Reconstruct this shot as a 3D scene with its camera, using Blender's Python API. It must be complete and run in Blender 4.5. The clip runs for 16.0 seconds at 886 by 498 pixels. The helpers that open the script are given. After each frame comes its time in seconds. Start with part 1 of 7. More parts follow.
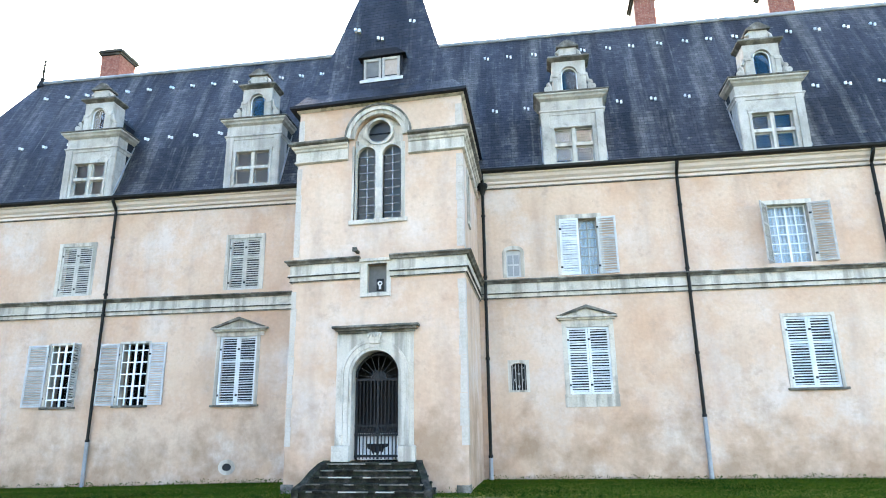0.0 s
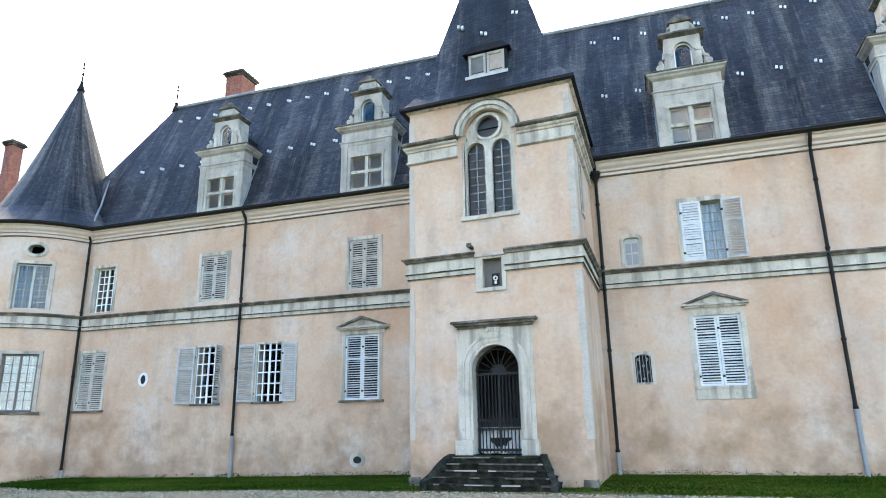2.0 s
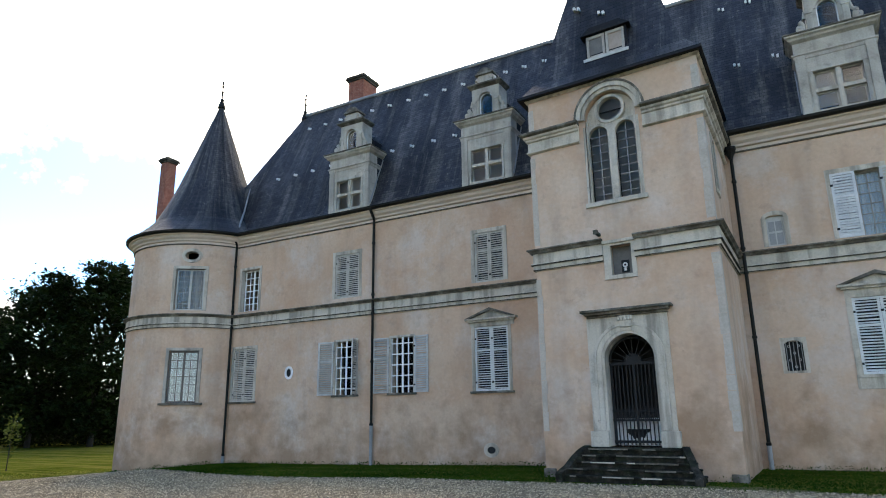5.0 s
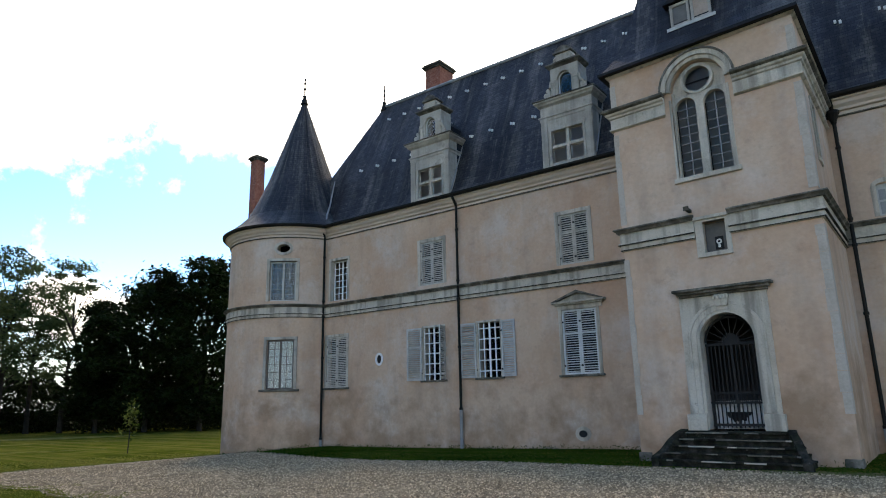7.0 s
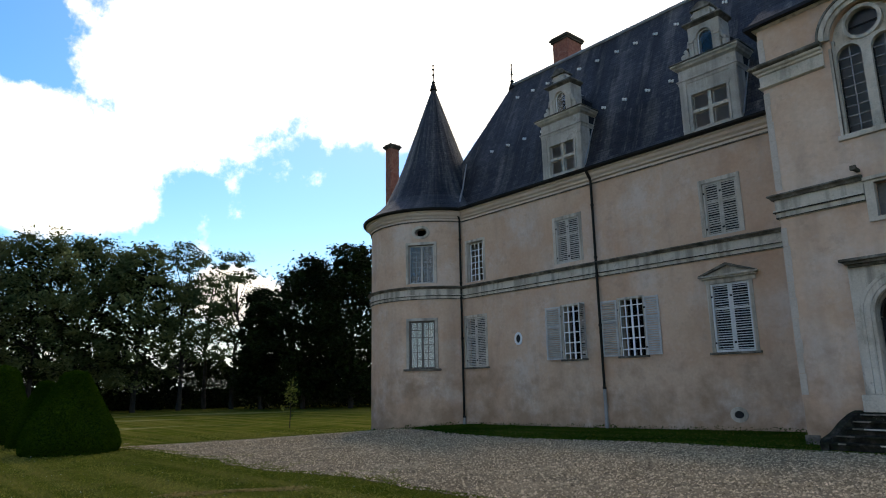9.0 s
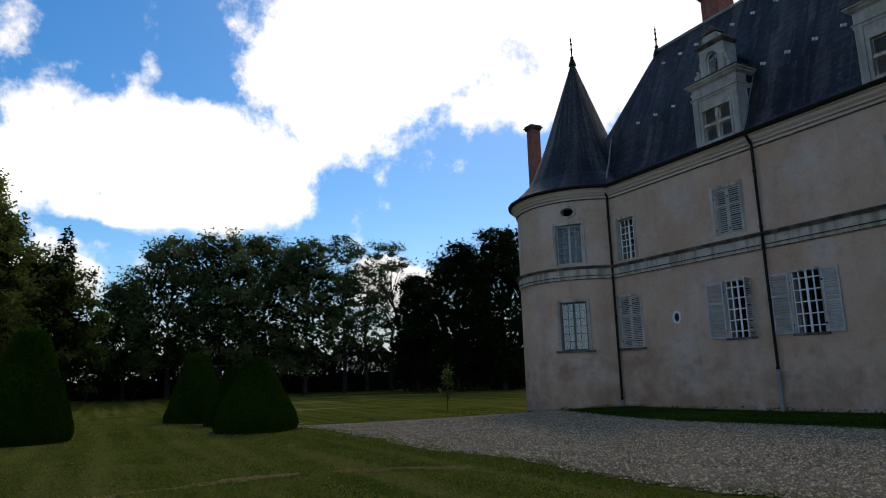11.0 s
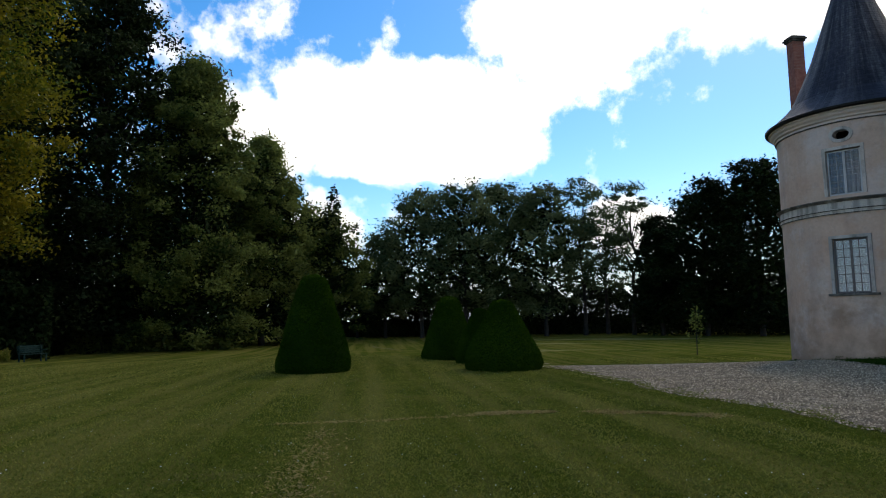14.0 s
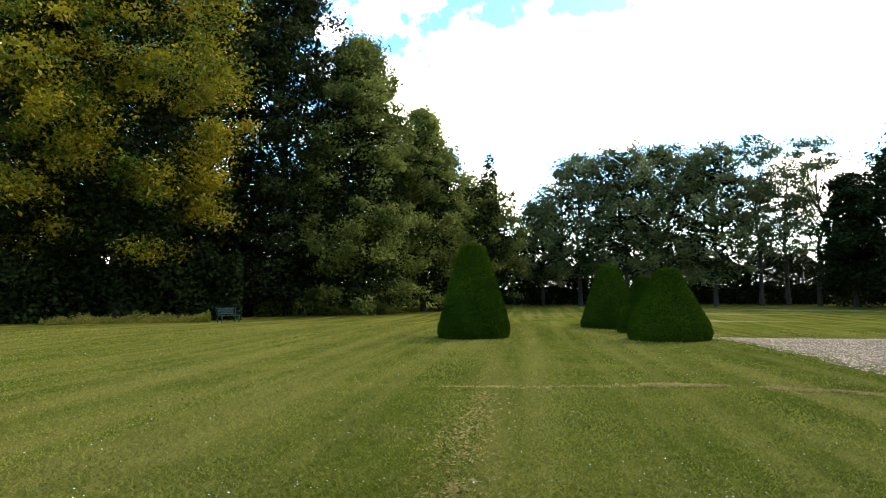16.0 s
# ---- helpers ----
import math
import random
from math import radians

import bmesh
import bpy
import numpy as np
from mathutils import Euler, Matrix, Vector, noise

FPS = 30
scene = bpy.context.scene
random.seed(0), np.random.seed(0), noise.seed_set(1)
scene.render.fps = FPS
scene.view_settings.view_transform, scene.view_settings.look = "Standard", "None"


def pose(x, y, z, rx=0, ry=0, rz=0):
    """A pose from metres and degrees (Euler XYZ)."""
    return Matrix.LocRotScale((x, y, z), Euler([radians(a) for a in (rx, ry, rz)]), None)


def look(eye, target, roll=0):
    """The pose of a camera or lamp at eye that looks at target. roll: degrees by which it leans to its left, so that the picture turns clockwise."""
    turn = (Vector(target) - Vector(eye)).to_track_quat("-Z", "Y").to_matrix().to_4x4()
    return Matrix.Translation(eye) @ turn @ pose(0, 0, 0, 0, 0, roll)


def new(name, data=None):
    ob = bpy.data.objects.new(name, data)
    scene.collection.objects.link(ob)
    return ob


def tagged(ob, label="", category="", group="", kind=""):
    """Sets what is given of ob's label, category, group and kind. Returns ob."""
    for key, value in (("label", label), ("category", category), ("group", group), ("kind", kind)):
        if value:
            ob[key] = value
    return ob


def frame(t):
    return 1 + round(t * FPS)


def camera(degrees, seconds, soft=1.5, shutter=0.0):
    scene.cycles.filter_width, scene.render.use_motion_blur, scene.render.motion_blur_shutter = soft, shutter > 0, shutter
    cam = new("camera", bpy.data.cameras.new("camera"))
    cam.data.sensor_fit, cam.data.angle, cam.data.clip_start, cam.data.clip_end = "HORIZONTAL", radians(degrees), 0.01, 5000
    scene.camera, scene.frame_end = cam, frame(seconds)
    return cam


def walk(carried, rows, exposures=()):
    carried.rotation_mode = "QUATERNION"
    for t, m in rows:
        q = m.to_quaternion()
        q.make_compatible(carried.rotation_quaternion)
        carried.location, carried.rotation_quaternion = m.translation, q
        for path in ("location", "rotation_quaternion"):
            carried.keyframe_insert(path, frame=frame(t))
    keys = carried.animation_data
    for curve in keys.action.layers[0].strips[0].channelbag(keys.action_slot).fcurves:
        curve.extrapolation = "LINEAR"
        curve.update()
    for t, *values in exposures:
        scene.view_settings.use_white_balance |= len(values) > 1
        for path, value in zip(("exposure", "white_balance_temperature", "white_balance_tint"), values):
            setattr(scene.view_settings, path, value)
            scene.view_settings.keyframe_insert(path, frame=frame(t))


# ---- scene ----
cam = camera(68.57, 16.0, soft=1.0)
EYE_Z, ARM = 1.45, 0.20
# seconds, yaw, pitch, roll of a camera held out before someone who turns on the spot
ROWS = [
    (0.0, 8.27, 15.40, 0.79),
    (0.5, 10.91, 15.32, 1.16),
    (1.0, 13.59, 15.57, 1.04),
    (1.5, 16.37, 15.55, 1.03),
    (2.0, 18.56, 15.06, 0.93),
    (2.5, 21.04, 14.54, 1.05),
    (3.0, 23.73, 14.37, 1.26),
    (3.5, 25.76, 14.98, 1.64),
    (4.0, 27.33, 14.71, 1.25),
    (6.3, 33.52, 13.76, 0.71),
    (6.5, 34.38, 13.31, 0.75),
    (7.0, 37.30, 13.28, 1.16),
    (7.5, 40.29, 12.73, 1.18),
    (8.0, 43.02, 12.23, 0.61),
    (8.5, 46.30, 11.87, 0.71),
    (9.0, 49.32, 11.75, 1.10),
    (9.2, 50.41, 11.89, 1.20),
    (11.3, 64.27, 10.32, 1.64),
    (11.5, 65.40, 10.21, 1.61),
    (12.0, 68.73, 9.56, 1.42),
    (12.5, 72.29, 8.12, 1.65),
    (13.0, 76.08, 7.99, 1.59),
    (13.5, 79.22, 6.74, 1.20),
    (14.0, 83.16, 6.09, 1.00),
    (14.5, 86.37, 5.46, 1.14),
    (15.0, 89.80, 5.08, 0.49),
    (15.5, 93.82, 4.15, 0.32),
    (16.0, 96.89, 3.44, 0.60),
]
walk(cam, [(t, pose(-ARM * math.sin(radians(yaw)), ARM * math.cos(radians(yaw)), EYE_Z, 90 + pitch, roll, yaw)) for t, yaw, pitch, roll in ROWS],
     [(0.0, 1.5, 7500, 10), (1.5, 1.23, 7600, 10), (3.0, 0.84, 7800, 11), (4.2, 0.32, 7800, 11), (6.5, -0.32, 7600, 12), (9.0, -0.96, 7600, 12),
      (11.5, -1.8, 6500, 11), (12.5, -1.9, 6300, 11), (13.5, -1.55, 6600, 11), (14.5, -0.75, 7000, 11), (15.5, 0.0, 7500, 12), (16.0, 0.52, 7800, 11)])

# ---------------------------------------------------------------- world and sun
SUN_AZ, SUN_EL = 50.0, 44.0          # degrees left of +y, above the horizon
world = bpy.data.worlds.new("sky")
scene.world = world
world.use_nodes = True
wn, wl = world.node_tree.nodes, world.node_tree.links
wn.clear()


def wnode(kind, **values):
    n = wn.new(kind)
    for k, val in values.items():
        n.inputs[k].default_value = val
    return n


def wmath(op, a, b=None, c=None):
    n = wn.new("ShaderNodeMath")
    n.operation = op
    for i, s in enumerate((a, b, c)):
        if s is None:
            continue
        if isinstance(s, (int, float)):
            n.inputs[i].default_value = s
        else:
            wl.new(s, n.inputs[i])
    return n.outputs[0]


sky = wn.new("ShaderNodeTexSky")
sky.sky_type, sky.sun_disc = "NISHITA", False
sky.sun_elevation, sky.sun_rotation = radians(SUN_EL), radians(-SUN_AZ)
sky.air_density, sky.dust_density, sky.ozone_density = 1.0, 0.3, 3.0
coord = wn.new("ShaderNodeTexCoord")
warp_noise = wnode("ShaderNodeTexNoise", Scale=7.0, Detail=6.0, Roughness=0.62)
wl.new(coord.outputs["Generated"], warp_noise.inputs["Vector"])
big_noise = wnode("ShaderNodeTexNoise", Scale=2.6, Detail=8.0, Roughness=0.58)
wl.new(coord.outputs["Generated"], big_noise.inputs["Vector"])
fine_noise = wnode("ShaderNodeTexNoise", Scale=16.0, Detail=6.0, Roughness=0.6)
wl.new(coord.outputs["Generated"], fine_noise.inputs["Vector"])


def cloud_blob(az, el, wide, tall):
    """A soft cumulus shape round one direction of the sky."""
    a, e = radians(az), radians(el)
    fwd = Vector((-math.sin(a) * math.cos(e), math.cos(a) * math.cos(e), math.sin(e)))
    side = Vector((math.cos(a), math.sin(a), 0))
    up = side.cross(fwd)
    outs = []
    for axis, size in ((side, wide), (up, tall)):
        d = wn.new("ShaderNodeVectorMath")
        d.operation = "DOT_PRODUCT"
        d.inputs[1].default_value = axis
        wl.new(coord.outputs["Generated"], d.inputs[0])
        q = wmath("DIVIDE", d.outputs["Value"], math.sin(radians(size)))
        outs.append(wmath("MULTIPLY", q, q))
    f = wn.new("ShaderNodeVectorMath")
    f.operation = "DOT_PRODUCT"
    f.inputs[1].default_value = fwd
    wl.new(coord.outputs["Generated"], f.inputs[0])
    r = wmath("SUBTRACT", 1.0, wmath("ADD", outs[0], outs[1]))
    return wmath("MULTIPLY_ADD", wmath("GREATER_THAN", f.outputs["Value"], 0.0), 4.0, wmath("SUBTRACT", r, 4.0))


BLOBS = [(84, 17.2, 10, 5.4), (93, 17.6, 8, 4.4), (80, 15, 6, 3.5), (99, 16.5, 6, 4), (87, 13.5, 8, 1.6), (64, 28, 15, 10), (57, 23, 9, 4), (42, 30, 15, 15), (66, 7.5, 4.5, 2.6), (94, 7.5, 4, 2), (20, 32, 26, 18), (-20, 35, 30, 24)]
cover = None
for blob in BLOBS:
    one = cloud_blob(*blob)
    cover = one if cover is None else wmath("MAXIMUM", cover, one)
# elsewhere a broken field of cloud, thicker in the unseen south to brighten the facade
south = wn.new("ShaderNodeSeparateXYZ")
wl.new(coord.outputs["Generated"], south.inputs[0])
cover = wmath("MAXIMUM", cover, wmath("MULTIPLY_ADD", south.outputs["Y"], -0.25, -0.4))
edge = wmath("ADD", wmath("MULTIPLY", wmath("SUBTRACT", warp_noise.outputs["Fac"], 0.5), 3.4), wmath("MULTIPLY", wmath("SUBTRACT", fine_noise.outputs["Fac"], 0.5), 1.3))
wisp = wmath("MULTIPLY", wmath("SUBTRACT", big_noise.outputs["Fac"], 0.5), 1.6)
cover = wmath("ADD", cover, wmath("ADD", edge, wisp))
mask = wn.new("ShaderNodeMapRange")
mask.interpolation_type = "SMOOTHSTEP"
mask.inputs["From Min"].default_value, mask.inputs["From Max"].default_value = -0.2, 0.45
wl.new(cover, mask.inputs["Value"])
tone = wn.new("ShaderNodeMapRange")
tone.inputs["To Min"].default_value, tone.inputs["To Max"].default_value = 5.2, 3.0
wl.new(fine_noise.outputs["Fac"], tone.inputs["Value"])
blue = wn.new("ShaderNodeBackground")
blue.inputs["Strength"].default_value = 0.41
deep = wn.new("ShaderNodeHueSaturation")
deep.inputs["Saturation"].default_value = 1.38
wl.new(sky.outputs["Color"], deep.inputs["Color"])
# pale haze low over the horizon
haze = wn.new("ShaderNodeMapRange")
haze.interpolation_type = "SMOOTHSTEP"
haze.inputs["From Min"].default_value, haze.inputs["From Max"].default_value = 0.14, -0.02
wl.new(south.outputs["Z"], haze.inputs["Value"])
pale = wn.new("ShaderNodeMix")
pale.data_type = "RGBA"
pale.inputs[7].default_value = (7.5, 8.5, 9.5, 1)
wl.new(haze.outputs["Result"], pale.inputs[0])
wl.new(deep.outputs["Color"], pale.inputs[6])
wl.new(pale.outputs[2], blue.inputs["Color"])
white = wn.new("ShaderNodeBackground")
white.inputs["Color"].default_value = (1.0, 0.985, 0.97, 1)
wl.new(tone.outputs["Result"], white.inputs["Strength"])
mix = wn.new("ShaderNodeMixShader")
wl.new(mask.outputs["Result"], mix.inputs["Fac"])
wl.new(blue.outputs[0], mix.inputs[1])
wl.new(white.outputs[0], mix.inputs[2])
world_out = wn.new("ShaderNodeOutputWorld")
wl.new(mix.outputs[0], world_out.inputs["Surface"])

sun_data = bpy.data.lights.new("sun", "SUN")
sun_data.energy, sun_data.angle, sun_data.color = 1.6, radians(6.0), (1.0, 0.95, 0.86)
sun = new("sun", sun_data)
_e, _a = radians(SUN_EL), radians(SUN_AZ)
sun.matrix_world = look((-60 * math.sin(_a) * math.cos(_e), 60 * math.cos(_a) * math.cos(_e), 60 * math.sin(_e)), (0, 0, 0))


# ---------------------------------------------------------------- materials
def material(name, stops, scale=2.0, rough=0.8, fine=30.0, bump=0.3, bump_dist=0.01, metal=0.0, spots=None, spec=0.4, island=0.0, fine_amount=0.12, streak=None):
    """A node material: colours over a large noise, fine grain, bump, optional spots of another colour and streaks down the surface."""
    m = bpy.data.materials.new(name)
    m.use_nodes = True
    n, l = m.node_tree.nodes, m.node_tree.links
    b = n["Principled BSDF"]
    b.inputs["Roughness"].default_value, b.inputs["Metallic"].default_value, b.inputs["Specular IOR Level"].default_value = rough, metal, spec
    tc = n.new("ShaderNodeTexCoord")
    geo = n.new("ShaderNodeNewGeometry")
    large = n.new("ShaderNodeTexNoise")
    large.inputs["Scale"].default_value, large.inputs["Detail"].default_value, large.inputs["Roughness"].default_value = scale, 6, 0.6
    l.new(geo.outputs["Position"], large.inputs["Vector"])
    ramp = n.new("ShaderNodeValToRGB")
    els = ramp.color_ramp.elements
    while len(els) < len(stops):
        els.new(0.5)
    for i, c in enumerate(stops):
        els[i].position = 0.3 + 0.4 * i / max(1, len(stops) - 1)
        els[i].color = (*c, 1)
    l.new(large.outputs["Fac"], ramp.inputs["Fac"])
    grain = n.new("ShaderNodeTexNoise")
    grain.inputs["Scale"].default_value, grain.inputs["Detail"].default_value = fine, 4
    l.new(geo.outputs["Position"], grain.inputs["Vector"])
    last = ramp.outputs["Color"]

    def blend(fac, colour, kind="MIX"):
        x = n.new("ShaderNodeMix")
        x.data_type, x.blend_type = "RGBA", kind
        l.new(fac, x.inputs[0])
        l.new(last, x.inputs[6])
        if hasattr(colour, "links"):
            l.new(colour, x.inputs[7])
        else:
            x.inputs[7].default_value = (*colour, 1)
        return x.outputs[2]

    def scaled(vec):
        mp = n.new("ShaderNodeMapping")
        mp.inputs["Scale"].default_value = vec
        l.new(geo.outputs["Position"], mp.inputs["Vector"])
        return mp.outputs[0]

    def masked(src, lo, hi, top=1.0):
        r = n.new("ShaderNodeMapRange")
        r.inputs["From Min"].default_value, r.inputs["From Max"].default_value, r.inputs["To Max"].default_value = lo, hi, top
        l.new(src, r.inputs["Value"])
        return r.outputs[0]

    for colour, sc, lo, hi, amount in spots or ():
        s = n.new("ShaderNodeTexNoise")
        s.inputs["Scale"].default_value, s.inputs["Detail"].default_value, s.inputs["Roughness"].default_value = sc, 8, 0.65
        off = n.new("ShaderNodeVectorMath")
        off.inputs[1].default_value = (sc * 7.3, colour[0] * 31, sc)
        l.new(geo.outputs["Position"], off.inputs[0])
        l.new(off.outputs[0], s.inputs["Vector"])
        last = blend(masked(s.outputs["Fac"], lo, hi, amount), colour)
    if streak:
        colour, lo, hi, amount, *along = streak
        s = n.new("ShaderNodeTexNoise")
        s.inputs["Scale"].default_value, s.inputs["Detail"].default_value = 1.0, 6
        l.new(scaled(along[0] if along else (3.5, 3.5, 0.22)), s.inputs["Vector"])
        last = blend(masked(s.outputs["Fac"], lo, hi, amount), colour)
    hsv = n.new("ShaderNodeHueSaturation")
    l.new(last, hsv.inputs["Color"])
    val = n.new("ShaderNodeMapRange")
    val.inputs["To Min"].default_value, val.inputs["To Max"].default_value = 1 - fine_amount * 1.6, 1 + fine_amount * 1.6
    l.new(grain.outputs["Fac"], val.inputs["Value"])
    value = val.outputs[0]
    if island:
        rnd = n.new("ShaderNodeMapRange")
        rnd.inputs["To Min"].default_value, rnd.inputs["To Max"].default_value = 1 - island, 1 + island
        l.new(geo.outputs["Random Per Island"], rnd.inputs["Value"])
        mul = n.new("ShaderNodeMath")
        mul.operation = "MULTIPLY"
        l.new(value, mul.inputs[0])
        l.new(rnd.outputs[0], mul.inputs[1])
        value = mul.outputs[0]
    l.new(value, hsv.inputs["Value"])
    l.new(hsv.outputs[0], b.inputs["Base Color"])
    if bump:
        bn = n.new("ShaderNodeBump")
        bn.inputs["Strength"].default_value, bn.inputs["Distance"].default_value = bump, bump_dist
        l.new(grain.outputs["Fac"], bn.inputs["Height"])
        l.new(bn.outputs[0], b.inputs["Normal"])
    return m


def slate_material(name, rows_per_m=8.0):
    """Slates laid in courses over the roof's own (across, up) measure."""
    m = material(name, [(0.02, 0.022, 0.03), (0.034, 0.036, 0.045), (0.05, 0.051, 0.058)], scale=0.35, rough=0.6, fine=14, bump=0, spec=0.16,
                 spots=[((0.13, 0.122, 0.105), 1.1, 0.58, 0.76, 0.5), ((0.22, 0.21, 0.17), 6.0, 0.6, 0.7, 0.45), ((0.011, 0.012, 0.015), 0.7, 0.5, 0.72, 0.7)])
    n, l = m.node_tree.nodes, m.node_tree.links
    b = n["Principled BSDF"]
    uv = n.new("ShaderNodeTexCoord")
    br = n.new("ShaderNodeTexBrick")
    br.inputs["Scale"].default_value = 1.0
    br.inputs["Brick Width"].default_value, br.inputs["Row Height"].default_value = 0.22, 1 / rows_per_m
    br.inputs["Mortar Size"].default_value, br.inputs["Mortar Smooth"].default_value = 0.008, 0.3
    br.inputs["Color1"].default_value, br.inputs["Color2"].default_value, br.inputs["Mortar"].default_value = (0.72, 0.73, 0.76, 1), (1.3, 1.27, 1.24, 1), (0.45, 0.45, 0.46, 1)
    l.new(uv.outputs["UV"], br.inputs["Vector"])
    src = b.inputs["Base Color"].links[0].from_socket
    # runs of dirt and lichen down the slope
    for sc, colour, lo, hi, amount in (((0.9, 0.09, 1), (0.012, 0.012, 0.015, 1), 0.46, 0.6, 0.9), ((1.3, 0.13, 1), (0.19, 0.18, 0.16, 1), 0.5, 0.7, 0.6), ((4.0, 0.25, 1), (0.15, 0.145, 0.13, 1), 0.56, 0.72, 0.5)):
        mp = n.new("ShaderNodeMapping")
        mp.inputs["Scale"].default_value, mp.inputs["Location"].default_value = sc, (colour[0] * 90, 0, 0)
        l.new(uv.outputs["UV"], mp.inputs["Vector"])
        ns = n.new("ShaderNodeTexNoise")
        ns.inputs["Scale"].default_value, ns.inputs["Detail"].default_value, ns.inputs["Roughness"].default_value = 1.0, 7, 0.62
        l.new(mp.outputs[0], ns.inputs["Vector"])
        mr = n.new("ShaderNodeMapRange")
        mr.inputs["From Min"].default_value, mr.inputs["From Max"].default_value, mr.inputs["To Max"].default_value = lo, hi, amount
        l.new(ns.outputs["Fac"], mr.inputs["Value"])
        mx = n.new("ShaderNodeMix")
        mx.data_type = "RGBA"
        mx.inputs[7].default_value = colour
        l.new(mr.outputs[0], mx.inputs[0])
        l.new(src, mx.inputs[6])
        src = mx.outputs[2]
    mul = n.new("ShaderNodeMix")
    mul.data_type, mul.blend_type = "RGBA", "MULTIPLY"
    mul.inputs[0].default_value = 1.0
    l.new(src, mul.inputs[6])
    l.new(br.outputs["Color"], mul.inputs[7])
    l.new(mul.outputs[2], b.inputs["Base Color"])
    # each course leans out over the one below
    sep = n.new("ShaderNodeSeparateXYZ")
    l.new(uv.outputs["UV"], sep.inputs[0])
    saw = n.new("ShaderNodeMath")
    saw.operation = "MULTIPLY"
    saw.inputs[1].default_value = rows_per_m
    l.new(sep.outputs["Y"], saw.inputs[0])
    fr = n.new("ShaderNodeMath")
    fr.operation = "FRACT"
    l.new(saw.outputs[0], fr.inputs[0])
    inv = n.new("ShaderNodeMath")
    inv.operation = "SUBTRACT"
    inv.inputs[0].default_value = 1.0
    l.new(fr.outputs[0], inv.inputs[1])
    add = n.new("ShaderNodeMath")
    add.operation = "MULTIPLY_ADD"
    add.inputs[1].default_value = -0.7
    l.new(br.outputs["Fac"], add.inputs[0])
    l.new(inv.outputs[0], add.inputs[2])
    bn = n.new("ShaderNodeBump")
    bn.inputs["Strength"].default_value, bn.inputs["Distance"].default_value = 0.7, 0.02
    l.new(add.outputs[0], bn.inputs["Height"])
    l.new(bn.outputs[0], b.inputs["Normal"])
    return m


def leaf_material(name, a, c, through_light=0.35, bands=None, gloss=0.15, single=0.42, bias=-1.05):
    """Leaves that vary from leaf to leaf and let some light through."""
    m = bpy.data.materials.new(name)
    m.use_nodes = True
    n, l = m.node_tree.nodes, m.node_tree.links
    b = n["Principled BSDF"]
    b.inputs["Roughness"].default_value, b.inputs["Specular IOR Level"].default_value = 0.6, gloss
    geo = n.new("ShaderNodeNewGeometry")
    big = n.new("ShaderNodeTexNoise")
    big.inputs["Scale"].default_value, big.inputs["Detail"].default_value = 0.35, 3
    if bands:
        mp = n.new("ShaderNodeMapping")
        mp.inputs["Scale"].default_value = bands
        big.inputs["Scale"].default_value, big.inputs["Detail"].default_value = 1.0, 5
        l.new(geo.outputs["Position"], mp.inputs["Vector"])
        l.new(mp.outputs[0], big.inputs["Vector"])
    else:
        l.new(geo.outputs["Position"], big.inputs["Vector"])
    half = n.new("ShaderNodeMath")
    half.operation = "MULTIPLY_ADD"
    half.inputs[1].default_value = single
    l.new(geo.outputs["Random Per Island"], half.inputs[0])
    shift = n.new("ShaderNodeMath")
    shift.operation = "MULTIPLY_ADD"
    shift.inputs[1].default_value, shift.inputs[2].default_value = 2.6, bias
    l.new(big.outputs["Fac"], shift.inputs[0])
    l.new(shift.outputs[0], half.inputs[2])
    mixc = n.new("ShaderNodeMix")
    mixc.data_type = "RGBA"
    mixc.inputs[6].default_value, mixc.inputs[7].default_value = (*a, 1), (*c, 1)
    l.new(half.outputs[0], mixc.inputs[0])
    l.new(mixc.outputs[2], b.inputs["Base Color"])
    tr = n.new("ShaderNodeBsdfTranslucent")
    l.new(mixc.outputs[2], tr.inputs["Color"])
    ms = n.new("ShaderNodeMixShader")
    ms.inputs[0].default_value = through_light
    l.new(b.outputs[0], ms.inputs[1])
    l.new(tr.outputs[0], ms.inputs[2])
    l.new(ms.outputs[0], n["Material Output"].inputs["Surface"])
    return m


def glass_material(name, tint, rough):
    m = bpy.data.materials.new(name)
    m.use_nodes = True
    b = m.node_tree.nodes["Principled BSDF"]
    b.inputs["Base Color"].default_value = (*tint, 1)
    b.inputs["Roughness"].default_value, b.inputs["Transmission Weight"].default_value, b.inputs["IOR"].default_value = rough, 1.0, 1.36
    n, l = m.node_tree.nodes, m.node_tree.links
    ns = n.new("ShaderNodeTexNoise")
    ns.inputs["Scale"].default_value = 1.5
    geo = n.new("ShaderNodeNewGeometry")
    l.new(geo.outputs["Position"], ns.inputs["Vector"])
    bn = n.new("ShaderNodeBump")
    bn.inputs["Strength"].default_value, bn.inputs["Distance"].default_value = 0.15, 0.02
    l.new(ns.outputs["Fac"], bn.inputs["Height"])
    l.new(bn.outputs[0], b.inputs["Normal"])
    return m


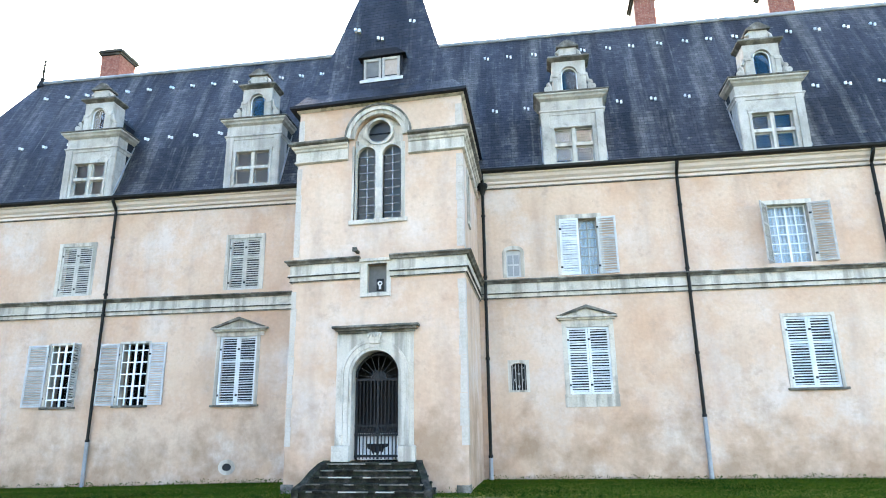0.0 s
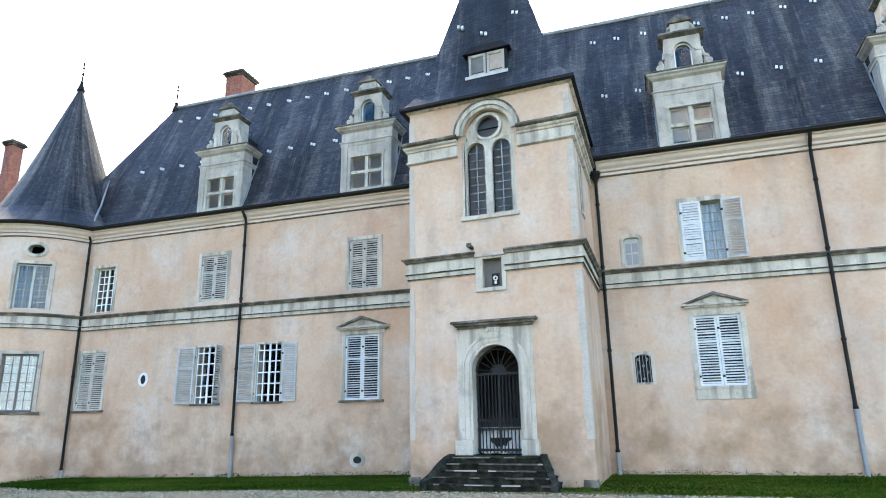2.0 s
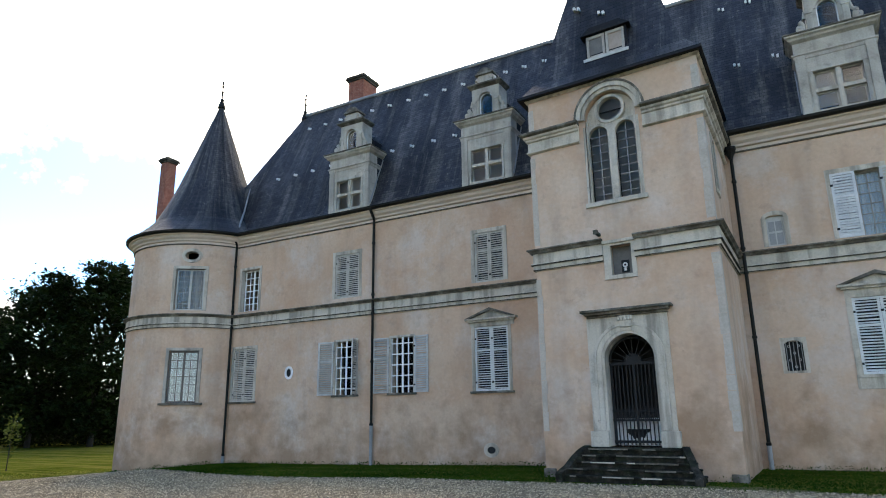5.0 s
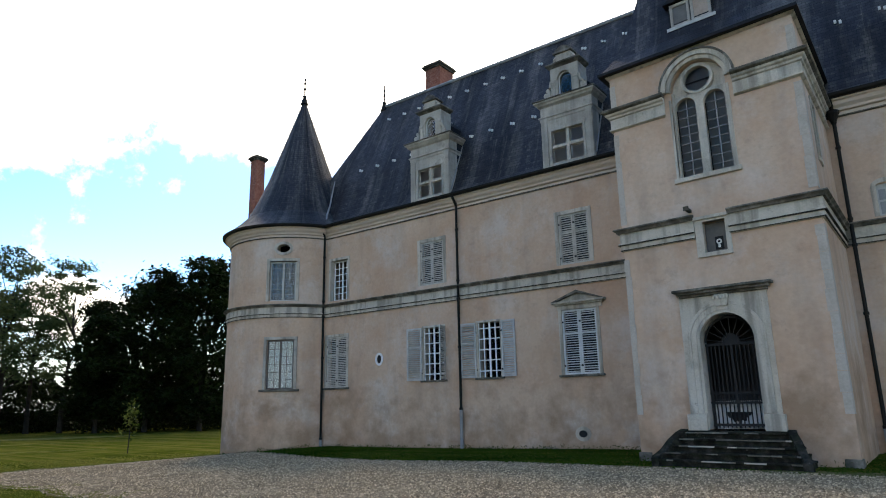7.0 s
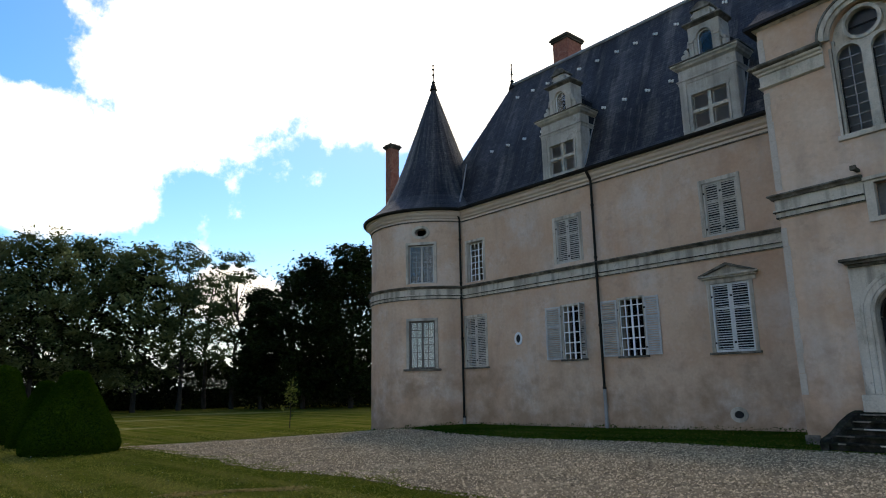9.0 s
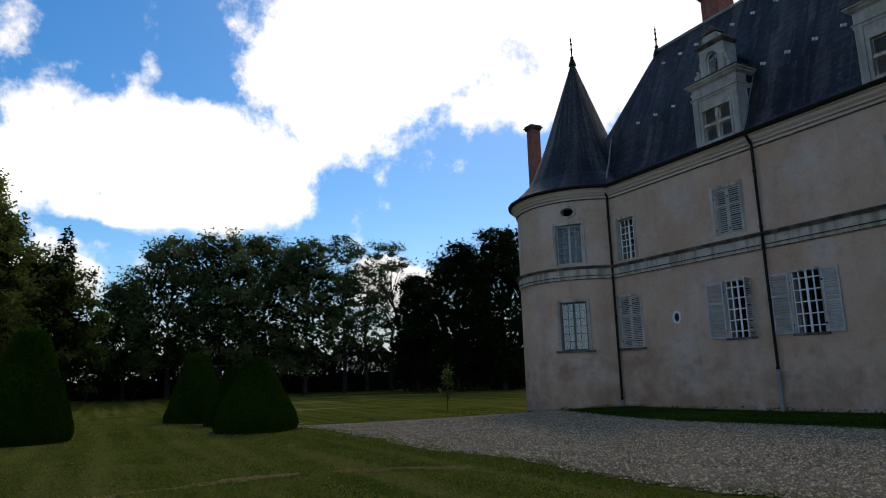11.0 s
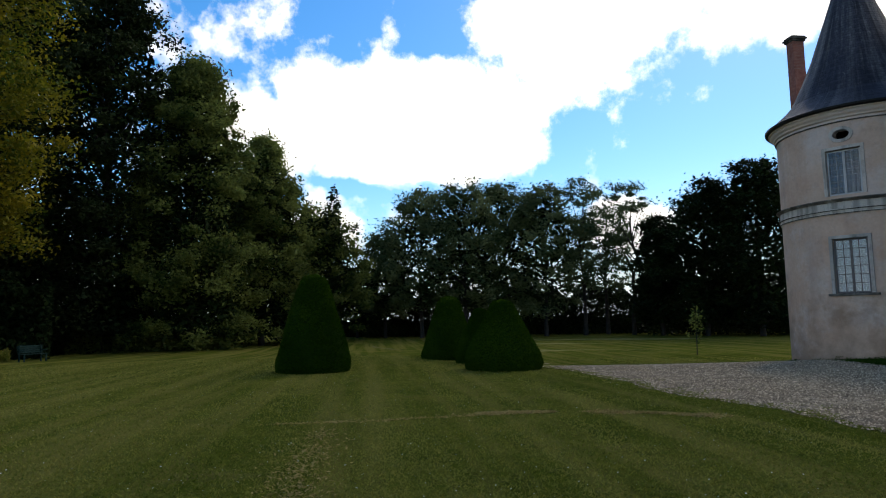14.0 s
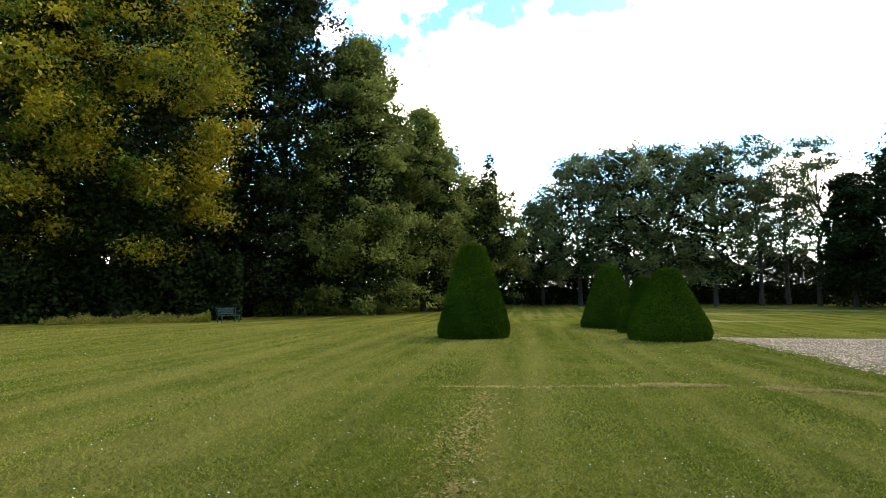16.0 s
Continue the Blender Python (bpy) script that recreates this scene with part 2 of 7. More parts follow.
RENDER = material("lime_render", [(0.508, 0.345, 0.242), (0.57, 0.408, 0.302), (0.605, 0.468, 0.37)], scale=0.45, rough=0.92, fine=9, bump=0.35, bump_dist=0.02, fine_amount=0.08, spec=0.15,
                  spots=[((0.6, 0.52, 0.465), 0.5, 0.5, 0.66, 0.8), ((0.5, 0.318, 0.215), 0.3, 0.46, 0.64, 0.8), ((0.34, 0.25, 0.195), 2.6, 0.56, 0.72, 0.45), ((0.63, 0.55, 0.5), 1.7, 0.6, 0.74, 0.35), ((0.22, 0.165, 0.13), 6.0, 0.64, 0.76, 0.4), ((0.53, 0.45, 0.41), 0.9, 0.58, 0.72, 0.4)],
                  streak=((0.31, 0.235, 0.185), 0.52, 0.72, 0.4, (1.3, 1.3, 0.22)))
STONE = material("limestone", [(0.42, 0.375, 0.31), (0.52, 0.472, 0.4), (0.58, 0.535, 0.465)], scale=1.2, rough=0.88, fine=26, bump=0.3, bump_dist=0.008, spec=0.2,
                 spots=[((0.26, 0.245, 0.215), 2.2, 0.54, 0.72, 0.7), ((0.16, 0.155, 0.14), 7.0, 0.6, 0.74, 0.6)], streak=((0.22, 0.2, 0.17), 0.48, 0.64, 0.75, (4.5, 4.5, 0.3)))
# dark stone for sooty caps and for shade painted into moulding grooves
SOOT_SHADE_STONE = material("soot_shade_stone", [(0.03, 0.027, 0.023), (0.06, 0.054, 0.046), (0.16, 0.148, 0.125)], scale=2.0, rough=0.95, fine=22, bump=0.4, bump_dist=0.008, spec=0.05)
QUOIN = material("grey_painted_quoin", [(0.4, 0.35, 0.3), (0.46, 0.41, 0.355), (0.5, 0.45, 0.4)], scale=1.5, rough=0.9, fine=20, bump=0.25, bump_dist=0.008, spec=0.15, spots=[((0.3, 0.26, 0.22), 2.5, 0.55, 0.72, 0.5)])
LIMEWASH = material("pale_limewash", [(0.52, 0.42, 0.345), (0.58, 0.48, 0.4), (0.6, 0.52, 0.45)], scale=0.8, rough=0.92, fine=12, bump=0.25, bump_dist=0.01, fine_amount=0.06, spec=0.15,
                    spots=[((0.42, 0.34, 0.28), 1.5, 0.56, 0.74, 0.5)])
DARK_STONE = material("weathered_stone", [(0.06, 0.054, 0.045), (0.125, 0.114, 0.097), (0.28, 0.262, 0.225)], scale=2.6, rough=0.92, fine=22, bump=0.5, bump_dist=0.012, spec=0.05,
                      spots=[((0.05, 0.055, 0.04), 3.5, 0.5, 0.7, 0.7)])
STEP_STONE = material("mossy_step_stone", [(0.01, 0.01, 0.008), (0.024, 0.022, 0.018), (0.06, 0.056, 0.048)], scale=5.0, rough=0.92, fine=30, bump=0.6, bump_dist=0.012, spec=0.0,
                      spots=[((0.03, 0.035, 0.022), 4.0, 0.48, 0.66, 0.8), ((0.24, 0.23, 0.2), 7.0, 0.64, 0.72, 0.6)])
DORMER_STONE = material("grey_dormer_stone", [(0.31, 0.285, 0.245), (0.41, 0.38, 0.33), (0.5, 0.465, 0.41)], scale=1.4, rough=0.9, fine=24, bump=0.35, bump_dist=0.01, spec=0.2,
                        spots=[((0.15, 0.145, 0.13), 2.4, 0.56, 0.72, 0.7)], streak=((0.2, 0.19, 0.17), 0.52, 0.72, 0.6))
WHITE = material("white_paint", [(0.66, 0.68, 0.70), (0.74, 0.76, 0.78), (0.8, 0.81, 0.82)], scale=2.5, rough=0.55, fine=40, bump=0.15, bump_dist=0.003, spots=[((0.45, 0.44, 0.42), 4.0, 0.62, 0.75, 0.5)])
SHUTTER_PAINT = material("faded_white_shutter_paint", [(0.5, 0.515, 0.53), (0.59, 0.605, 0.62), (0.68, 0.69, 0.7)], scale=2.5, rough=0.65, fine=40, bump=0.2, bump_dist=0.003, spots=[((0.33, 0.33, 0.33), 4.0, 0.58, 0.75, 0.6)])
GREY_PAINT = material("grey_shutter_paint", [(0.36, 0.362, 0.355), (0.45, 0.452, 0.445), (0.54, 0.54, 0.53)], scale=3.0, rough=0.7, fine=50, bump=0.25, bump_dist=0.004, spots=[((0.3, 0.28, 0.26), 5.0, 0.6, 0.75, 0.5)])
OLD_WOOD = material("bleached_wood", [(0.3, 0.28, 0.25), (0.4, 0.38, 0.35), (0.48, 0.46, 0.43)], scale=4.0, rough=0.85, fine=60, bump=0.4, bump_dist=0.004, streak=((0.2, 0.18, 0.16), 0.5, 0.7, 0.6))
SLATE = slate_material("roof_slate")
LEAD = material("lead_sheet", [(0.18, 0.19, 0.2), (0.26, 0.27, 0.28), (0.34, 0.35, 0.36)], scale=2.0, rough=0.55, fine=20, bump=0.2, bump_dist=0.006, metal=0.3)
CLIP = material("pale_lead_clip", [(0.6, 0.6, 0.58), (0.7, 0.7, 0.68)], scale=5, rough=0.5, bump=0)
ZINC = material("dark_gutter_paint", [(0.009, 0.008, 0.007), (0.018, 0.016, 0.014)], scale=2, rough=0.5, fine=30, bump=0.1, spec=0.12)
PIPE_GREY = material("grey_pipe_paint", [(0.22, 0.23, 0.24), (0.3, 0.31, 0.32)], scale=3, rough=0.6, fine=30, bump=0.1, spots=[((0.14, 0.11, 0.09), 5, 0.6, 0.72, 0.6)])
IRON = material("black_iron", [(0.01, 0.01, 0.012), (0.02, 0.02, 0.021)], scale=4, rough=0.6, fine=60, bump=0.2, bump_dist=0.002, spec=0.25)
BRICK = material("red_brick", [(0.2, 0.068, 0.048), (0.27, 0.1, 0.07), (0.33, 0.15, 0.11)], scale=6, rough=0.9, fine=40, bump=0.4, bump_dist=0.006, spots=[((0.14, 0.08, 0.06), 2, 0.58, 0.74, 0.6)])
MORTAR = material("old_mortar", [(0.36, 0.27, 0.22), (0.44, 0.35, 0.29)], scale=4, rough=0.95, fine=40, bump=0.3)
# near-black paint stands in for the lack of light indoors
DARK_ROOM = material("unlit_look_paint", [(0.018, 0.017, 0.017), (0.03, 0.028, 0.027)], scale=1, rough=0.95, bump=0)
CURTAIN = material("pale_curtain", [(0.58, 0.6, 0.61), (0.72, 0.73, 0.74)], scale=3, rough=0.9, fine=20, bump=0.2)
BLIND = material("dull_board", [(0.3, 0.24, 0.2), (0.42, 0.34, 0.29)], scale=3, rough=0.9, fine=20, bump=0.2)
PANEL = material("dark_plaque", [(0.1, 0.1, 0.1), (0.16, 0.155, 0.15)], scale=3, rough=0.7, fine=30, bump=0.2)
GLASS = glass_material("window_glass", (0.75, 0.8, 0.82), 0.03)
LEADED = glass_material("leaded_glass", (0.22, 0.25, 0.25), 0.28)
PALE_PANE = material("whitewashed_pane", [(0.58, 0.68, 0.69), (0.72, 0.8, 0.8)], scale=2.5, rough=0.35, fine=12, bump=0.1, spec=0.5)
WARM_PAINT = material("weathered_beige_shutter_paint", [(0.36, 0.335, 0.295), (0.45, 0.42, 0.375), (0.54, 0.5, 0.45)], scale=3.0, rough=0.75, fine=50, bump=0.25, bump_dist=0.004, spots=[((0.28, 0.24, 0.2), 5.0, 0.58, 0.74, 0.6)])


def rising_damp(m, colour, height):
    """Ragged ochre damp stains where the ground's wet has climbed into the render."""
    n, l = m.node_tree.nodes, m.node_tree.links
    b = n["Principled BSDF"]
    src = b.inputs["Base Color"].links[0].from_socket
    geo = n.new("ShaderNodeNewGeometry")
    sep = n.new("ShaderNodeSeparateXYZ")
    l.new(geo.outputs["Position"], sep.inputs[0])
    ns = n.new("ShaderNodeTexNoise")
    ns.inputs["Scale"].default_value, ns.inputs["Detail"].default_value, ns.inputs["Roughness"].default_value = 0.9, 9, 0.66
    l.new(geo.outputs["Position"], ns.inputs["Vector"])
    hz = n.new("ShaderNodeMath")
    hz.operation = "MULTIPLY_ADD"
    hz.inputs[1].default_value, hz.inputs[2].default_value = -0.16 / height, 0.12
    l.new(sep.outputs["Z"], hz.inputs[0])
    add = n.new("ShaderNodeMath")
    l.new(ns.outputs["Fac"], add.inputs[0])
    l.new(hz.outputs[0], add.inputs[1])
    mr = n.new("ShaderNodeMapRange")
    mr.inputs["From Min"].default_value, mr.inputs["From Max"].default_value, mr.inputs["To Max"].default_value = 0.46, 0.68, 0.75
    l.new(add.outputs[0], mr.inputs["Value"])
    mx = n.new("ShaderNodeMix")
    mx.data_type = "RGBA"
    mx.inputs[7].default_value = (*colour, 1)
    l.new(mr.outputs[0], mx.inputs[0])
    l.new(src, mx.inputs[6])
    l.new(mx.outputs[2], b.inputs["Base Color"])


rising_damp(RENDER, (0.29, 0.18, 0.112), 2.0)
BARK = material("bark", [(0.012, 0.01, 0.008), (0.03, 0.025, 0.02)], scale=3, rough=0.95, fine=18, bump=0.7, bump_dist=0.03)
GRASS = material("lawn", [(0.04, 0.054, 0.006), (0.068, 0.082, 0.01), (0.118, 0.113, 0.02)], scale=0.45, rough=0.95, fine=45, bump=0.9, bump_dist=0.035, spec=0.0, fine_amount=0.42,
                 spots=[((0.16, 0.128, 0.042), 0.8, 0.56, 0.72, 0.65), ((0.036, 0.052, 0.007), 2.5, 0.52, 0.7, 0.6), ((0.15, 0.14, 0.045), 5.5, 0.55, 0.68, 0.55), ((0.026, 0.042, 0.006), 9.0, 0.56, 0.68, 0.65)], streak=((0.155, 0.135, 0.033), 0.45, 0.62, 0.7, (0.05, 1.7, 1.0)))
GRAVEL = material("gravel", [(0.18, 0.128, 0.078), (0.26, 0.192, 0.12), (0.35, 0.27, 0.177)], scale=0.8, rough=0.95, fine=38, bump=0.9, bump_dist=0.03, spec=0.0, fine_amount=0.4,
                  spots=[((0.1, 0.085, 0.065), 1.6, 0.5, 0.7, 0.6), ((0.32, 0.285, 0.235), 5.0, 0.58, 0.72, 0.5)])
DRY = material("dry_grass", [(0.12, 0.115, 0.024), (0.18, 0.16, 0.045), (0.26, 0.22, 0.09)], scale=1.5, rough=0.95, fine=45, bump=0.8, bump_dist=0.03, spec=0.05, fine_amount=0.3, spots=[((0.06, 0.085, 0.012), 1.1, 0.48, 0.6, 0.85)])
SOIL = material("bare_soil", [(0.1, 0.088, 0.03), (0.17, 0.142, 0.065)], scale=3, rough=0.95, fine=40, bump=0.6, bump_dist=0.02, spec=0.0, spots=[((0.1, 0.12, 0.03), 5, 0.5, 0.6, 0.8)])
STRAW = leaf_material("straw", (0.2, 0.15, 0.045), (0.42, 0.32, 0.13), 0.5, gloss=0.0, single=0.8)
PEBBLE = material("pebbles", [(0.26, 0.188, 0.113), (0.5, 0.375, 0.24)], scale=8, rough=0.9, bump=0, island=0.65, spec=0.0)
BLADE = leaf_material("grass_blade", (0.075, 0.1, 0.01), (0.235, 0.22, 0.05), 0.5, bands=(0.08, 1.3, 1.0), gloss=0.0, single=0.8)
# darker blades: the house's shade is put into their green
BLADE_SHADED = leaf_material("shade_painted_blade", (0.012, 0.036, 0.004), (0.045, 0.085, 0.01), 0.35, gloss=0.0, single=0.7)
CLOVER = leaf_material("clover_leaf", (0.025, 0.05, 0.006), (0.17, 0.175, 0.035), 0.4, gloss=0.0, single=0.9)
DAISY = material("daisy_petal", [(0.75, 0.75, 0.72), (0.8, 0.8, 0.78)], scale=9, rough=0.8, bump=0)
YEW = leaf_material("yew_needle", (0.018, 0.046, 0.003), (0.05, 0.095, 0.008), 0.2, gloss=0.0)
# darker yew green: the shade between needles is put into the core's colour
YEW_CORE = material("yew_painted_shade", [(0.01, 0.026, 0.003), (0.02, 0.042, 0.005)], scale=3, rough=0.95, fine=25, bump=0.9, bump_dist=0.05, spec=0.05)
LEAF_GREEN = leaf_material("maple_leaf", (0.016, 0.036, 0.007), (0.21, 0.24, 0.06), 0.55, gloss=0.06)
LEAF_PARK = leaf_material("park_leaf", (0.04, 0.066, 0.022), (0.185, 0.22, 0.095), 0.45, gloss=0.08)
# dark leaves; the wood's deep shade is put into their colour as well
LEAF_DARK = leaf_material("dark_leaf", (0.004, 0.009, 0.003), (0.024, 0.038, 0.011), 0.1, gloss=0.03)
# leaf green darkened: the tall trees' shade is part of the colour
LEAF_SHADE = leaf_material("shade_darkened_leaf", (0.007, 0.014, 0.005), (0.045, 0.06, 0.02), 0.2, gloss=0.06)
LEAF_YELLOW = leaf_material("turning_leaf", (0.03, 0.068, 0.006), (0.33, 0.255, 0.015), 0.45, bias=-1.1)
LEAF_POPLAR = leaf_material("poplar_leaf", (0.04, 0.07, 0.026), (0.13, 0.17, 0.08), 0.42, gloss=0.08)
GREEN_PAINT = material("green_bench_paint", [(0.006, 0.02, 0.018), (0.011, 0.032, 0.027)], scale=4, rough=0.6, bump=0.1, spec=0.1)


# ---------------------------------------------------------------- mesh tools
class Shape:
    """Vertices and faces of one part."""

    def __init__(self):
        self.v, self.f, self.uv = [], [], []

    def add(self, pts, faces, uv=None):
        o = len(self.v)
        self.v += [tuple(p) for p in pts]
        self.f += [tuple(o + i for i in q) for q in faces]
        if uv:
            self.uv += uv
        return self

    def quad(self, a, b, c, d):
        return self.add((a, b, c, d), [(0, 1, 2, 3)])

    def box(self, x0, x1, y0, y1, z0, z1):
        p = [(x, y, z) for z in (z0, z1) for x, y in ((x0, y0), (x1, y0), (x1, y1), (x0, y1))]
        return self.add(p, [(3, 2, 1, 0), (4, 5, 6, 7), (0, 1, 5, 4), (1, 2, 6, 5), (2, 3, 7, 6), (3, 0, 4, 7)])

    def prism(self, outline, y0, y1):
        """An outline of (x, z), drawn anticlockwise seen from -y, with a depth from y0 to y1."""
        n = len(outline)
        p = [(x, y0, z) for x, z in outline] + [(x, y1, z) for x, z in outline]
        return self.add(p, [tuple(range(n)), tuple(range(2 * n - 1, n - 1, -1))] + [((i + 1) % n, i, i + n, (i + 1) % n + n) for i in range(n)])

    def turned(self, cx, cy, profile, n=24, a0=0.0, a1=360.0):
        """A turned form from (radius, z), bottom to top."""
        full = abs(a1 - a0) >= 359.9
        k = n if full else n + 1
        p = [(cx + r * math.cos(radians(a0 + (a1 - a0) * i / n)), cy + r * math.sin(radians(a0 + (a1 - a0) * i / n)), z) for r, z in profile for i in range(k)]
        f = []
        for j in range(len(profile) - 1):
            for i in range(n):
                i2 = (i + 1) % k
                f.append((j * k + i, j * k + i2, (j + 1) * k + i2, (j + 1) * k + i))
        self.add(p, f)
        if full:
            o = len(self.v) - len(p)
            if profile[0][0] > 1e-4:
                self.f.append(tuple(o + i for i in range(k - 1, -1, -1)))
            if profile[-1][0] > 1e-4:
                self.f.append(tuple(o + (len(profile) - 1) * k + i for i in range(k)))
        return self

    def tube(self, path, r, n=8):
        """A round bar along a path of points."""
        path = [Vector(p) for p in path]
        rings = []
        for i, p in enumerate(path):
            d = (path[min(i + 1, len(path) - 1)] - path[max(i - 1, 0)]).normalized()
            s = d.cross(Vector((0, 0, 1)) if abs(d.z) < 0.9 else Vector((1, 0, 0))).normalized()
            u = s.cross(d)
            rad = r[i] if isinstance(r, (list, tuple)) else r
            rings.append([p + rad * (math.cos(6.2832 * k / n) * s + math.sin(6.2832 * k / n) * u) for k in range(n)])
        pts = [q for ring in rings for q in ring]
        f = [(j * n + k, j * n + (k + 1) % n, (j + 1) * n + (k + 1) % n, (j + 1) * n + k) for j in range(len(path) - 1) for k in range(n)]
        f += [tuple(range(n - 1, -1, -1)), tuple((len(path) - 1) * n + k for k in range(n))]
        return self.add(pts, f)

    def mould(self, line, profile, ends=True, lift=0.0):
        """A moulding with the profile (out, z), top to bottom, along a line in plan whose outer side is on its right."""
        line = [Vector(p) for p in line]
        k = len(profile)
        pts = []
        for i, p in enumerate(line):
            a = (p - line[i - 1]).normalized() if i else None
            b = (line[i + 1] - p).normalized() if i + 1 < len(line) else None
            na = Vector((a.y, -a.x)) if a else Vector((b.y, -b.x))
            nb = Vector((b.y, -b.x)) if b else na
            m = (na + nb) / max(0.3, 1 + na.dot(nb))
            pts += [(p.x + m.x * o, p.y + m.y * o, z + lift) for o, z in profile]
        f = [(i * k + j, i * k + j + 1, (i + 1) * k + j + 1, (i + 1) * k + j) for i in range(len(line) - 1) for j in range(k - 1)]
        if ends:
            f += [tuple(range(k - 1, -1, -1)), tuple((len(line) - 1) * k + j for j in range(k))]
        return self.add(pts, f)

    def arch_fill(self, x0, x1, spring, top, y0, y1, n=14):
        """The solid above a round arch, up to a level top."""
        cx, r = (x0 + x1) / 2, (x1 - x0) / 2
        arc = [(cx - r * math.cos(math.pi * i / n), spring + r * math.sin(math.pi * i / n)) for i in range(n + 1)]
        for (xa, za), (xb, zb) in zip(arc, arc[1:]):
            self.add([(xa, y0, za), (xb, y0, zb), (xb, y0, top), (xa, y0, top), (xa, y1, za), (xb, y1, zb), (xb, y1, top), (xa, y1, top)],
                     [(0, 1, 2, 3), (7, 6, 5, 4), (4, 5, 1, 0), (3, 2, 6, 7)])
        return self

    def arch_ring(self, cx, spring, r0, r1, y0, y1, a0=0.0, a1=180.0, n=18):
        """A ring, or part of one, standing in a wall."""
        for i in range(n):
            a, b = radians(a0 + (a1 - a0) * i / n), radians(a0 + (a1 - a0) * (i + 1) / n)
            q = [(cx + r * math.cos(t), spring + r * math.sin(t)) for r, t in ((r0, a), (r1, a), (r1, b), (r0, b))]
            p = [(x, y0, z) for x, z in q] + [(x, y1, z) for x, z in q]
            f = [(0, 1, 2, 3), (7, 6, 5, 4), (1, 5, 6, 2), (4, 0, 3, 7)]
            if i == 0:
                f.append((0, 4, 5, 1))
            if i == n - 1:
                f.append((3, 2, 6, 7))
            self.add(p, f)
        return self

    def cells(self, us, zs, hole, at, depth):
        """A wall of cells between the cuts us and zs; hole(u, z) tells openings; at(u, z, d) gives the place d deep."""
        us, zs = sorted(set(round(u, 4) for u in us)), sorted(set(round(z, 4) for z in zs))
        solid = [[not hole((a + b) / 2, (c + d) / 2) for c, d in zip(zs, zs[1:])] for a, b in zip(us, us[1:])]

        def is_solid(i, j):
            return 0 <= i < len(us) - 1 and 0 <= j < len(zs) - 1 and solid[i][j]
        for i, (a, b) in enumerate(zip(us, us[1:])):
            for j, (c, d) in enumerate(zip(zs, zs[1:])):
                if not solid[i][j]:
                    continue
                self.quad(at(a, c, 0), at(b, c, 0), at(b, d, 0), at(a, d, 0))
                self.quad(at(b, c, depth), at(a, c, depth), at(a, d, depth), at(b, d, depth))
                for di, dj, p, q in ((-1, 0, (a, d), (a, c)), (1, 0, (b, c), (b, d)), (0, -1, (a, c), (b, c)), (0, 1, (b, d), (a, d))):
                    if not is_solid(i + di, j + dj):
                        self.quad(at(*q, 0), at(*p, 0), at(*p, depth), at(*q, depth))
        return self

    def mesh(self, name, mat, smooth=False, bevel=0.0):
        me = bpy.data.meshes.new(name)
        me.from_pydata(self.v, [], self.f)
        if self.uv:
            layer = me.uv_layers.new(name="UVMap")
            for i, c in enumerate(self.uv):
                layer.data[i].uv = c
        me.materials.append(mat)
        if smooth or bevel:
            bm = bmesh.new()
            bm.from_mesh(me)
            if bevel:
                bmesh.ops.remove_doubles(bm, verts=bm.verts, dist=0.0005)
                sharp = [e for e in bm.edges if len(e.link_faces) == 2 and e.calc_face_angle(0) > 0.6]
                bmesh.ops.bevel(bm, geom=sharp, offset=bevel, segments=2, affect="EDGES", profile=0.6, clamp_overlap=True)
            if smooth:
                for face in bm.faces:
                    face.smooth = True
                for e in bm.edges:
                    if len(e.link_faces) == 2 and e.calc_face_angle(0) > 0.7:
                        e.smooth = False
            bm.to_mesh(me)
            bm.free()
        return me


SKEW = {"by": 0.0}


def part(name, shape, mat, parent=None, label="", smooth=False, bevel=0.0):
    """One mesh object, under a thing or alone."""
    if SKEW["by"]:
        shape.v = [(x, y - SKEW["by"] * (x + 4.02), z) for x, y, z in shape.v]
    ob = new(name, shape.mesh(name, mat, smooth, bevel))
    if parent is not None:
        ob.parent = parent
    return tagged(ob, label)


def thing(name, label, category, group="", kind="", at=(0, 0, 0)):
    ob = new(name)
    ob.location = at
    ob.empty_display_size = 0.2
    return tagged(ob, label, category, group, kind)


def smoothstep(a, b, t):
    t = min(1, max(0, (t - a) / (b - a)))
    return t * t * (3 - 2 * t)


def ground_z(x, y):
    """The lawn falls gently to the west, more so round the foot of the round tower."""
    north = smoothstep(0, 12, y)
    return -0.25 * smoothstep(2, 21, -x) - 0.6 * (north * smoothstep(20.5, 29, -x) + (1 - north) * smoothstep(20, 55, -x))


# ---------------------------------------------------------------- plan
WALL_Y, TOWER_Y = 20.0, 16.15
TX0, TX1 = -6.35, -1.72
RT_X, RT_Y, RT_R = -24.81, 21.04, 3.25
WEST, EAST, BACK = -24.8, 15.0, 26.6
RIDGE_Y, RIDGE_Z, EAVE_Z = 23.3, 16.42, 9.35

# ---------------------------------------------------------------- ground
lawn = Shape()
gx = [-900, -400, -200, -140] + [-110 + 4 * i for i in range(36)] + [60, 140, 400, 900]
gy = [-900, -400, -200, -120] + [-80 + 4 * i for i in range(36)] + [90, 140, 220, 400, 900]
lawn.add([(x, y, ground_z(x, y)) for y in gy for x in gx],
         [(j * len(gx) + i, j * len(gx) + i + 1, (j + 1) * len(gx) + i + 1, (j + 1) * len(gx) + i) for j in range(len(gy) - 1) for i in range(len(gx) - 1)])
ground = tagged(part("ground", lawn, GRASS, smooth=True), "mown lawn with bare and yellowed patches", "lawn", kind="structure")


